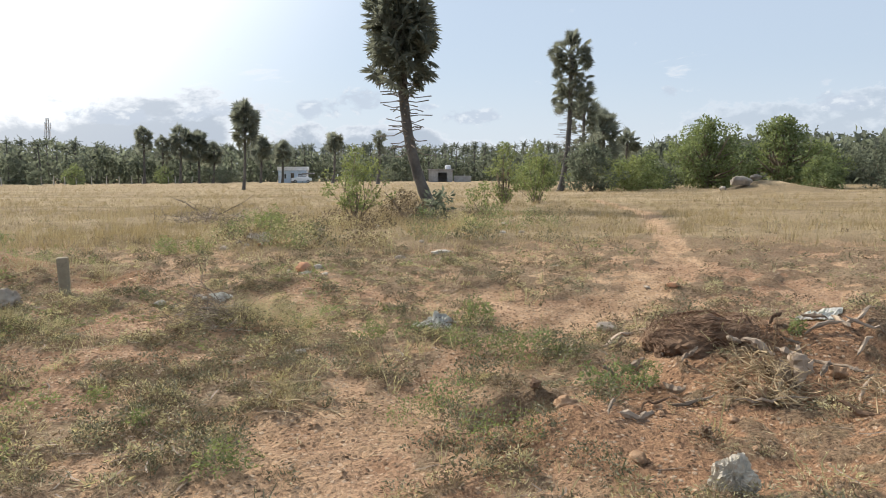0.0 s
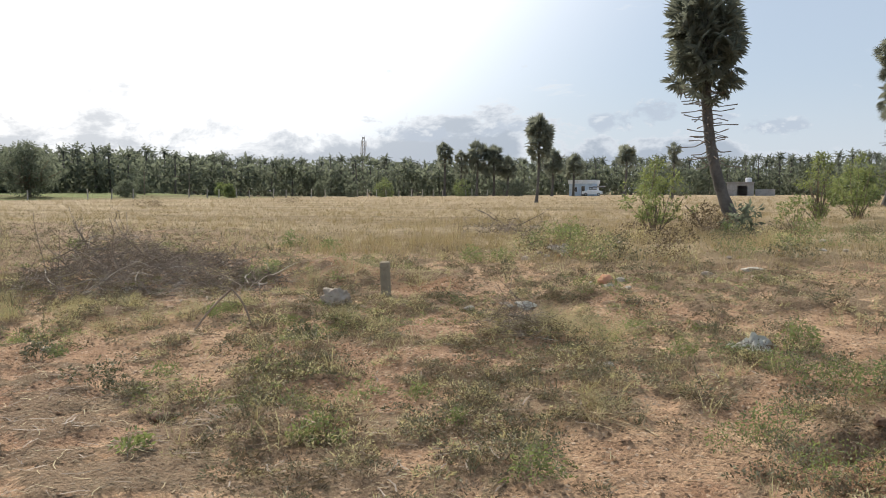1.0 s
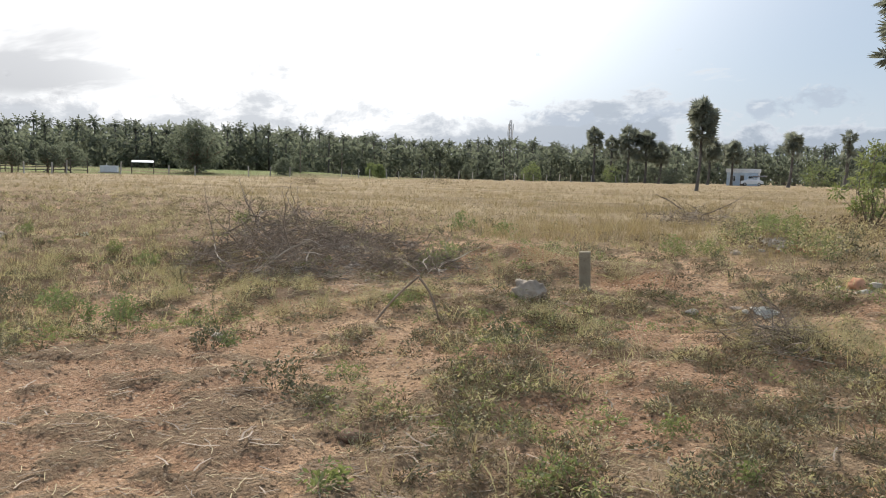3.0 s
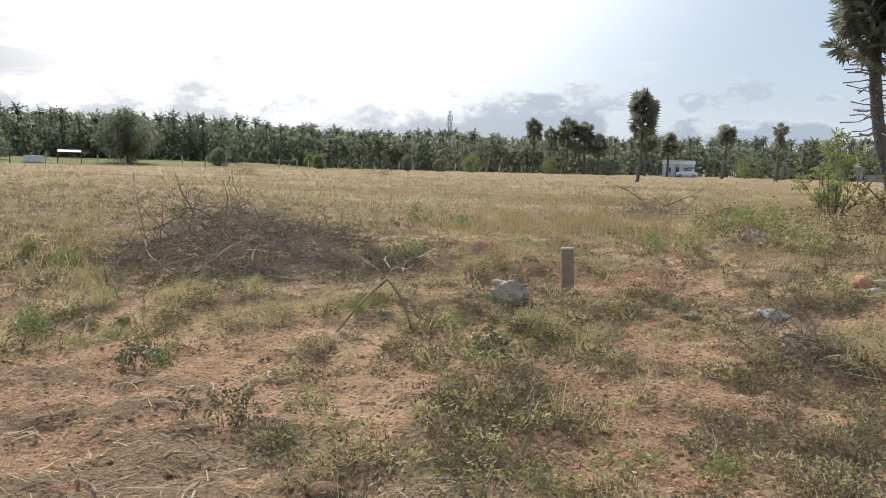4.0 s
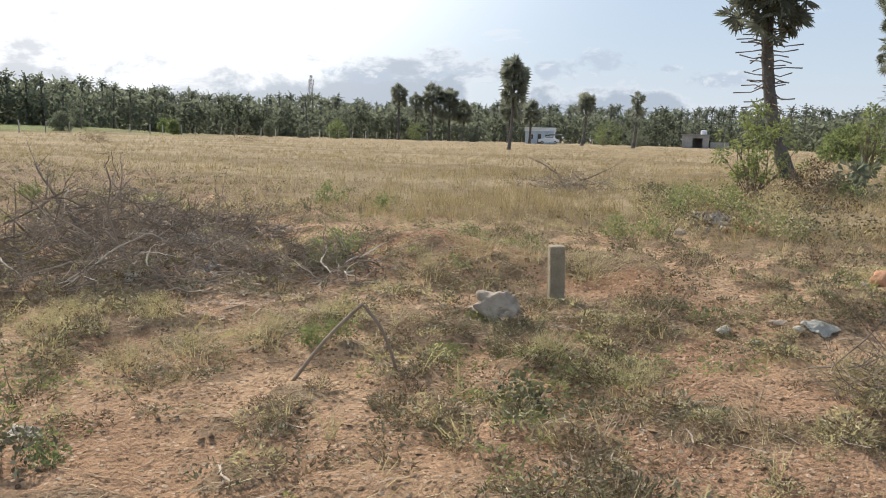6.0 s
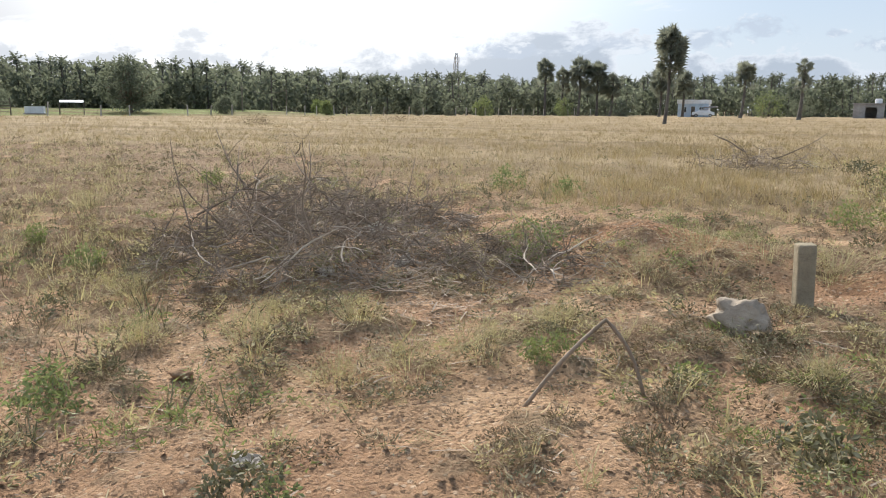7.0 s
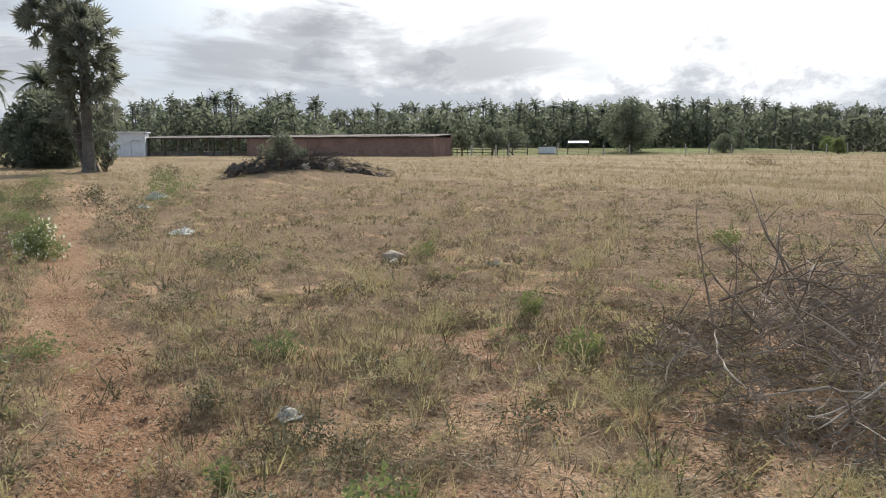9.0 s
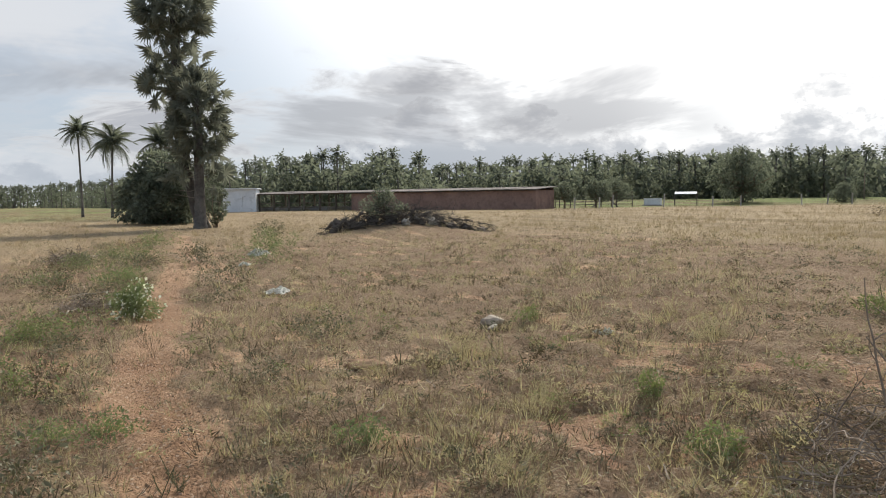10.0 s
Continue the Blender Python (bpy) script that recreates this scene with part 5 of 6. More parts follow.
def brush_heap(name, x, y, sx, sy, tall, count, label, seed, thick=0.006, tops=(), yaw=0.0, branches=14, mat=None, reach=1.0, bend=0.28, peak=0.8):
    """A heap of cut thorny branches: many forked twigs lying over one another."""
    rng = np.random.default_rng(seed)
    heap = root(name, x, y, ground_at(x, y), yaw, label, "brushwood")
    turn = radians(yaw)

    def one(th_scale, long):
        r, a = rng.random() ** 0.62, rng.uniform(0, 2 * math.pi)
        dome = max(0.0, 1 - r) ** peak
        px, py = r * math.cos(a) * sx / 2, r * math.sin(a) * sy / 2
        wx, wy = x + px * math.cos(turn) - py * math.sin(turn), y + px * math.sin(turn) + py * math.cos(turn)
        floor = ground_at(wx, wy) - ground_at(x, y)
        pz = floor + tall * dome * rng.random() ** 0.9 + 0.01
        yaw_t = rng.uniform(0, 2 * math.pi)
        way = np.array((math.cos(yaw_t), math.sin(yaw_t), rng.normal(0.06, 0.20)))
        length = rng.uniform(0.25, 0.75) * long * reach
        pts = twig_path(rng, (px, py, pz), way, length, bend) - way * length * 0.4
        pts[:, 2] = np.maximum(pts[:, 2], floor + 0.006)
        th = thick * rng.uniform(0.4, 1.3) * th_scale
        out = [tube(pts, np.linspace(th, th * 0.3, len(pts)), 4, cap=False)]
        for s in range(2):
            side = twig_path(rng, pts[rng.integers(1, 5)], way + rng.normal(0, 0.8, 3), length * rng.uniform(0.25, 0.5), 0.28, 4)
            side[:, 2] = np.maximum(side[:, 2], floor + 0.004)
            out.append(tube(side, np.linspace(th * 0.6, th * 0.2, 5), 3, cap=False))
        return out

    pieces = []
    for n in range(count):
        pieces += one(1.0, 0.9)
    v, f = join(pieces)
    child(tagged(mesh_object("tangle", v, f, mat or TWIG), kind="stuff"), heap, "tangle of fine dead twigs")
    for n in range(branches):
        v, f = join(one(1.5, 1.15))
        child(mesh_object("branch", v, f, mat or (TWIG_PALE if n % 3 == 0 else TWIG)), heap)
    for start, way, length, th in tops:
        pts = twig_path(rng, start, way, length, 0.10, 8)
        v, f = tube(pts, np.linspace(th, th * 0.35, 9), 5, cap=False)
        b = [(v, f)]
        for s in range(3):
            side = twig_path(rng, pts[3 + s], np.array(way) + rng.normal(0, 0.6, 3), length * 0.25, 0.2, 4)
            b.append(tube(side, np.linspace(th * 0.5, th * 0.15, 5), 4, cap=False))
        v, f = join(b)
        child(mesh_object("branch", v, f, TWIG), heap)
    return heap


def boundary_post():
    bm = bmesh.new()
    box(bm, 0.110, 0.095, 0.60, pose(0, 0, 0.09), 0.012)
    for v in bm.verts:
        v.co += Vector((noise.noise(v.co * 9), noise.noise(v.co * 9 + Vector((5, 0, 0))), 0)) * 0.006
    p = part("boundary_post", bm, POST_CEMENT, None)
    p.matrix_basis = pose(-3.9, 8.3, ground_at(-3.9, 8.3), 1.5, -2, 20)
    tagged(p, "short squared tan cement boundary post set in the ground", "post")


def bent_stick():
    a, b, c = np.array((-4.93, 6.20, 0)), np.array((-4.62, 6.40, 0)), np.array((-4.45, 6.46, 0))
    a[2], c[2], b[2] = ground_at(*a[:2]), ground_at(*c[:2]), ground_at(*b[:2]) + 0.40
    ts = np.linspace(0, 1, 9)[:, None]
    up = (1 - ts) * a + ts * b + np.sin(ts * np.pi) * (0.0, 0.0, 0.03)
    down = (1 - ts[1:]) * b + ts[1:] * c + np.sin(ts[1:] * np.pi) * (0.02, 0, 0.03)
    v, f = tube(np.vstack([up, down]), np.linspace(0.010, 0.009, 17), 7)
    ob = mesh_object("bent_stick", v, f, PALE_WOOD, True)
    tagged(ob, "snapped dry stick bent over like an arch", "stick")


def deadwood(name, x, y, length, thick, yaw, lift, label, seed, mat=None, curve=0.15, category="dead wood", group="dead wood pieces", rise=0.0):
    """A split, bleached piece of root or stalk."""
    rng = np.random.default_rng(seed)
    ts = np.linspace(-0.5, 0.5, 9)
    c, s = math.cos(radians(yaw)), math.sin(radians(yaw))
    bow = curve * length * (0.25 - ts * ts) + rng.normal(0, 0.012 * length, 9)
    pts = np.stack([x + c * ts * length - s * bow, y + s * ts * length + c * bow, 0 * ts], 1)
    pts[:, 2] = height(pts[:, 0], pts[:, 1]) + thick * 0.35 + lift + rise * (ts + 0.5)
    rad = thick * 0.40 * (1 - 0.85 * np.abs(2 * ts) ** 3) * rng.uniform(0.55, 1.4, 9)
    v, f = tube(pts, rad, 6)
    v = v + rng.normal(0, 0.05 * thick, v.shape)
    return tagged(mesh_object(name, v, f, mat or PALE_WOOD), label, category, group)


def plant(x, y, wide, tall, mat, label, seed, leaf=0.035, leaves=260, long_leaf=False, flowers=0, group="weed plants", name="weed_plant"):
    return bush(name, x, y, tall, wide, leaves, leaf, mat, label, seed, "plant", 4, STALK, clumps=12, low=0.10, long_leaf=long_leaf, flowers=flowers, group=group, ragged=0.5)


def grass_tuft(x, y, wide, tall, label, seed, mat=None, blades=260, group="straw tufts"):
    rng = np.random.default_rng(seed)
    v, f = tuft(rng, blades // 2, tall * 0.7, 0.003, wide / 2, 2.2)
    px, py = v[:, 0] + x, v[:, 1] + y
    v[:, 2] += height(px, py) - ground_at(x, y) - 0.01
    lv, lf = leaf_cloud(rng, np.stack([rng.normal(0, wide * 0.22, 14), rng.normal(0, wide * 0.22, 14), rng.uniform(0.25, 0.7, 14) * tall], 1), np.full(14, wide * 0.16), 700, 0.016, LONG_LEAF_V, -0.3, 0.1)
    lv[:, 2] = np.maximum(lv[:, 2], 0.01) + height(lv[:, 0] + x, lv[:, 1] + y) - ground_at(x, y)
    v, f = np.vstack([v, lv]), np.vstack([f, lf + len(v)])
    ob = mesh_object("grass_tuft", v, f, mat or FEATHER)
    ob.matrix_basis = pose(x, y, ground_at(x, y))
    return tagged(ob, label, "grass", group)


def root_stump(x, y, seed):
    """The fibrous rotting foot of a palm, on its side in the rubbish heap."""
    rng = np.random.default_rng(seed)
    s = root("palm_stump", x, y, ground_at(x, y) - 0.13, 0, "rotting dark fibrous palm stump half buried in earth", "stump")
    bm = bmesh.new()
    bmesh.ops.create_icosphere(bm, subdivisions=5, radius=1.0)
    for v in bm.verts:
        p = v.co.copy()
        groove = noise.noise(Vector((p.x * 2.0, p.y * 24, p.z * 24))) * 0.07 + noise.noise(p * 1.7) * 0.30 + noise.noise(p * 6) * 0.08
        v.co = Vector((p.x * 0.42, p.y * 0.34, p.z * 0.24)) * (1 + groove)
    part("core", bm, DARK_WOOD, s)
    pieces = []
    for n in range(620):
        a, b = rng.uniform(0, 2 * math.pi), rng.uniform(0.1, 1.3)
        p = np.array((0.46 * math.cos(a) * math.sin(b + 0.3), 0.33 * math.sin(a) * math.sin(b + 0.3), 0.25 * math.cos(b)))
        pts = twig_path(rng, p * 1.02, np.cross(p, (0, rng.normal(0, 0.4), 1)) * rng.choice([-1, 1]) + rng.normal(0, 0.05, 3), rng.uniform(0.06, 0.2), 0.15, 4, 0.12)
        pieces.append(tube(pts, np.linspace(0.0035, 0.0015, 5), 3, cap=False))
    v, f = join(pieces)
    child(tagged(mesh_object("fibre", v, f, DARK_WOOD), kind="stuff"), s, "loose brown fibres")


boundary_post()
bent_stick()
lump("rock", -4.18, 7.62, (0.35, 0.28, 0.24), ROCK, "rough grey stone lying beside the boundary post", "rock", 3, ragged=0.26, faces=5)
loose = random.Random(19)
sticking_out = tuple(((loose.uniform(-1.0, 0.9), loose.uniform(-0.6, 0.8), loose.uniform(0.15, 0.4)), (loose.uniform(-0.8, 0.6), loose.uniform(-0.4, 0.4), loose.uniform(0.35, 0.95)), loose.uniform(0.45, 0.85), loose.uniform(0.006, 0.0095)) for _ in range(16))
brush_heap("brush_heap", -7.5, 8.1, 2.8, 2.2, 0.82, 900, "wide heap of cut grey thorn branches on the ground", 11, 0.0042, branches=96, reach=0.85, bend=0.36, peak=1.0,
           tops=(((-0.5, 0.2, 0.35), (-0.9, 0.1, 0.8), 0.65, 0.009), ((-0.1, 0.3, 0.4), (-0.05, 0.1, 1), 0.55, 0.008), ((0.25, 0.2, 0.4), (-0.7, 0.3, 0.75), 0.75, 0.009), ((-0.85, -0.1, 0.15), (0.05, 0, 1), 0.55, 0.007), ((-0.3, -0.3, 0.3), (0.4, 0.2, 0.8), 0.6, 0.006), ((0.4, -0.2, 0.3), (0.5, 0.1, 0.7), 0.5, 0.006), ((-0.6, 0.3, 0.3), (-0.5, 0.3, 0.9), 0.5, 0.006), ((0.1, -0.4, 0.2), (-0.6, -0.3, 0.6), 0.6, 0.006), ((0.6, 0.1, 0.2), (0.3, 0.4, 0.9), 0.45, 0.006)) + sticking_out)
for n, (x, y, length, yaw, rise) in enumerate([(-7.0, 7.5, 0.7, 60, 0.25), (-6.8, 7.8, 0.6, 110, 0.22), (-7.3, 7.3, 0.55, 20, 0.16), (-7.8, 7.4, 0.6, 150, 0.2), (-6.5, 8.3, 0.5, 80, 0.12), (-8.2, 7.6, 0.5, 35, 0.12), (-5.6, 8.2, 0.5, 120, 0.1), (-5.4, 8.5, 0.45, 50, 0.08)]):
    deadwood("bleached_branch", x, y, length, 0.013, yaw, 0.10, "crooked bleached branch lying on the brushwood", 620 + n, TWIG_PALE, curve=0.5, group="bleached branches", rise=rise)
brush_heap("brush_heap", -5.0, 17.2, 2.2, 1.4, 0.32, 130, "low heap of dry branches at the edge of the field", 12, tops=(((-0.2, 0, 0.3), (-0.9, 0, 0.5), 0.6, 0.015), ((0.2, 0, 0.2), (1, 0, 0.2), 0.9, 0.012)))
brush_heap("brush_heap", -5.85, 8.45, 1.5, 1.1, 0.20, 260, "low scatter of dark twigs beside the larger heap", 13, 0.0045, branches=24, reach=0.7, bend=0.4)
brush_heap("brush_heap", -7.55, 9.75, 1.7, 0.9, 0.24, 240, "strip of grey twigs behind the larger heap", 14, 0.006, branches=20, reach=0.8, bend=0.36)
brush_heap("brush_heap", -2.0, 6.85, 0.7, 0.6, 0.22, 110, "small dry thorn bush matted on the soil", 15, 0.003, branches=4)

brush_heap("brush_heap", -0.4, 18.6, 1.4, 0.9, 0.4, 70, "dead forked branches near the palm", 19, 0.009, branches=8, tops=(((-0.5, 0, 0.1), (-0.5, 0, 0.8), 0.7, 0.03),))
brush_heap("brush_heap", -28.3, 3.6, 1.6, 1.0, 0.3, 90, "brown dead branches beside the footpath", 20, 0.01, branches=8)
brush_heap("brush_heap", -20.5, 4.2, 0.9, 0.6, 0.12, 60, "pale dry rubbish and twigs beside the path", 23, 0.005, branches=6, mat=VINE)
brush_heap("dead_stalks", -0.98, 4.92, 0.5, 0.3, 0.06, 22, "bleached dry stalks lying on bare soil", 24, 0.004, branches=4, mat=VINE)

# the rubbish and earth heap
root_stump(1.88, 5.62, 21)
for n, (x, y, length, thick, yaw, lift, rise) in enumerate([(1.28, 5.85, 0.34, 0.05, 25, 0.0, 0.06), (2.05, 5.2, 0.26, 0.06, -30, 0.04, 0.0), (2.28, 5.2, 0.28, 0.06, -35, 0.02, 0.0), (2.62, 5.5, 0.40, 0.035, 12, 0.02, 0.03),
                                                            (2.80, 5.3, 0.26, 0.04, 35, 0.02, 0.03), (2.45, 5.05, 0.35, 0.04, -60, 0.02, 0.1), (2.1, 4.95, 0.22, 0.05, 80, 0.0, 0.0), (2.9, 5.6, 0.36, 0.035, 20, 0.02, 0.03),
                                                            (1.5, 4.75, 0.40, 0.03, 10, 0.0, 0.03), (1.9, 4.6, 0.5, 0.022, -15, 0.02, 0.04), (2.55, 4.8, 0.4, 0.03, 50, 0.0, 0.06), (1.05, 4.35, 0.22, 0.06, 15, 0.0, 0.0)]):
    deadwood("dead_wood", x, y, 0.8 * length, thick, yaw, lift, "bleached splintered piece of palm wood on the heap", 300 + n, rise=rise)
debris = random.Random(77)
for n in range(34):
    x, y = debris.uniform(0.9, 3.2), debris.uniform(4.2, 5.7)
    deadwood("dead_wood", x, y, debris.uniform(0.08, 0.30), debris.uniform(0.02, 0.055), debris.uniform(0, 180), debris.uniform(0, 0.04), "short splintered piece of palm debris on the heap", 340 + n, (PALE_WOOD, DARK_WOOD, PALE_WOOD, TWIG)[n % 4], rise=debris.uniform(0, 0.06))
for n in range(26):
    x, y = debris.uniform(0.5, 3.0), debris.uniform(3.9, 5.6)
    s = debris.uniform(0.04, 0.12)
    lump("clod", x, y, (s, s * 0.8, s * 0.7), (EARTH, DARK_WOOD, EARTH)[n % 3], "crumbling lump of turned earth on the heap", "clod", 800 + n, group="stones and clods", yaw=31 * n, ragged=0.35)
for n, (x, y, length, thick, yaw, rise) in enumerate([(2.16, 4.84, 0.10, 0.12, 80, 0.22), (2.21, 4.86, 0.12, 0.08, 20, 0.18), (2.10, 4.86, 0.10, 0.08, 140, 0.16)]):
    deadwood("palm_butt", x, y, length, thick, yaw, 0.0, "pale torn palm stalk butt standing in rubbish", 330 + n, rise=rise)
brush_heap("dry_vines", 1.95, 4.85, 0.7, 0.5, 0.26, 150, "tangle of straw-coloured dead vine stems", 16, 0.004, branches=12, mat=VINE, reach=0.5, bend=0.42)
brush_heap("dry_vines", 2.6, 4.65, 0.7, 0.5, 0.18, 80, "tangle of pale dead vine stems at the heap", 17, 0.0035, branches=8, mat=VINE, reach=0.5, bend=0.42)
bag(1.31, 3.56, (0.18, 0.20, 0.23), "crumpled dirty white plastic bag on the soil", 8, 70)
crumpled("plastic_sheet", -0.08, 6.78, (0.38, 0.26, 0.10), "torn white plastic sheet lying on the path", 6, 10)
crumpled("plastic_sheet", 2.72, 5.85, (0.34, 0.2, 0.08), "white plastic scrap on the rubbish heap", 7, 0)
crumpled("plastic_sheet", -25.8, 7.9, (0.7, 0.5, 0.24), "white plastic rubbish beside the footpath", 9, 0)
crumpled("plastic_sheet", -18.2, 6.85, (0.5, 0.35, 0.10), "pale plastic sheet in the dry grass", 10, 30)
crumpled("plastic_sheet", -9.1, 5.38, (0.16, 0.13, 0.03), "small white plastic scrap in the weeds", 12, 30)
crumpled("plastic_sheet", -19.8, 4.6, (0.35, 0.25, 0.10), "torn pale plastic among weeds beside the path", 16, 10)
crumpled("plastic_sheet", -23.6, 7.2, (0.3, 0.25, 0.12), "white plastic scrap caught in weeds", 17, 70)
brush_heap("brush_heap", -18.6, 4.05, 1.2, 0.7, 0.14, 90, "low brown litter of dead twigs beside the path", 25, 0.006, branches=8)
crumpled("plastic_sheet", -11.9, 8.6, (0.18, 0.15, 0.10), "white plastic scrap in the dry weeds", 13, 60)
crumpled("torn_sack", -2.72, 12.05, (0.42, 0.3, 0.13), "crumpled grey torn sack on a heap of clods", 31, 15, mat=BAG, category="sack")
crumpled("plastic_sheet", -2.22, 8.0, (0.20, 0.13, 0.035), "flat pale plastic scrap on the soil", 14, 5)
crumpled("plastic_sheet", -7.5, 9.3, (0.26, 0.16, 0.06), "white plastic scrap beside the brushwood", 15, 20)
crumpled("plastic_sheet", -6.62, 8.25, (0.20, 0.16, 0.08), "torn grey plastic caught in the brushwood", 21, 50, mat=BAG)
crumpled("plastic_sheet", -7.0, 7.75, (0.22, 0.14, 0.07), "pale torn plastic under dead twigs", 22, 80, mat=BAG)
crumpled("plastic_sheet", -5.72, 5.3, (0.15, 0.11, 0.03), "crumpled grey plastic scrap on bare soil", 23, 35, mat=BAG)
for n, (x, y, sx, sy, sz, mat) in enumerate([(1.36, 6.72, 0.20, 0.16, 0.14, ROCK), (-1.53, 8.94, 0.17, 0.13, 0.08, CONCRETE), (-1.3, 8.85, 0.10, 0.07, 0.05, CONCRETE), (-1.75, 9.15, 0.09, 0.07, 0.05, ROCK), (-2.35, 7.9, 0.09, 0.07, 0.04, CONCRETE), (-2.45, 8.05, 0.12, 0.08, 0.04, ROCK), (-2.6, 7.7, 0.07, 0.05, 0.03, CONCRETE), (1.34, 9.7, 0.28, 0.18, 0.07, ROCK), (2.4, 8.4, 0.14, 0.12, 0.06, CLAY), (2.15, 8.5, 0.09, 0.08, 0.04, ROCK), (-1.07, 5.98, 0.09, 0.07, 0.05, CONCRETE),
                                             (-2.78, 7.9, 0.15, 0.10, 0.06, CONCRETE), (-1.6, 9.3, 0.24, 0.17, 0.15, CLAY), (-1.45, 9.4, 0.14, 0.10, 0.07, CONCRETE), (-2.45, 12.0, 0.16, 0.12, 0.10, CLAY), (-2.9, 12.15, 0.14, 0.11, 0.09, ROCK), (-2.62, 11.75, 0.12, 0.09, 0.07, CONCRETE), (-2.3, 11.85, 0.2, 0.15, 0.13, CLAY), (-2.98, 11.8, 0.1, 0.08, 0.06, ROCK), (-2.2, 12.15, 0.13, 0.1, 0.08, CLAY), (-2.8, 11.55, 0.09, 0.07, 0.05, CONCRETE),
                                             (-12.3, 6.4, 0.34, 0.22, 0.11, EARTH), (-13.3, 8.15, 0.30, 0.2, 0.12, ROCK), (-13.0, 8.0, 0.18, 0.12, 0.09, CONCRETE), (-6.62, 5.9, 0.13, 0.10, 0.05, EARTH),
                                             (0.02, 10.9, 0.34, 0.2, 0.07, CONCRETE), (-0.55, 10.3, 0.2, 0.14, 0.08, ROCK), (0.95, 3.85, 0.11, 0.08, 0.06, EARTH), (0.40, 4.78, 0.22, 0.12, 0.05, BLACK_MATTER), (0.52, 4.80, 0.19, 0.10, 0.05, BLACK_MATTER), (0.32, 4.80, 0.15, 0.10, 0.05, BLACK_MATTER), (0.49, 4.86, 0.20, 0.10, 0.05, BLACK_MATTER), (0.36, 4.84, 0.18, 0.10, 0.05, BLACK_MATTER), (0.58, 4.84, 0.13, 0.08, 0.05, BLACK_MATTER), (-3.6, 4.16, 0.18, 0.12, 0.07, DARK_WOOD)]):
    lump("stone" if mat in (ROCK, CONCRETE) else "clod", x, y, (sx, sy, sz), mat, {"grey stone": "rough grey stone lying on dry soil", "weathered concrete": "pale broken piece of concrete on the soil", "white plastic": "small white stone on bare soil",
         "loose earth": "hard lump of red earth in the weeds", "rotting palm stump": "dark lump of rotten debris on the soil", "baked red clay": "broken lump of red baked clay on the soil", "black matter": "black lump in a hollow of the soil"}[mat.name], "stone" if mat in (ROCK, CONCRETE) else "clod", 40 + n, group="stones and clods", yaw=37 * n, ragged=0.3 if mat is BLACK_MATTER else 0.16, sink=0.5 if mat is BLACK_MATTER else 0.25, faces=0 if mat in (EARTH, DARK_WOOD, BLACK_MATTER) else 8)
for n, (x, y, sx, sy, sz) in enumerate([(16.9, 46.0, 1.15, 0.9, 0.65), (17.9, 46.6, 0.7, 0.6, 0.4), (16.0, 46.4, 0.5, 0.4, 0.3)]):
    lump("boulder", x, y, (sx, sy, sz), BOULDER, "weathered rounded boulder beside an earth bank", "rock", 70 + n, group="boulders", yaw=50 * n, ragged=0.15, faces=4)

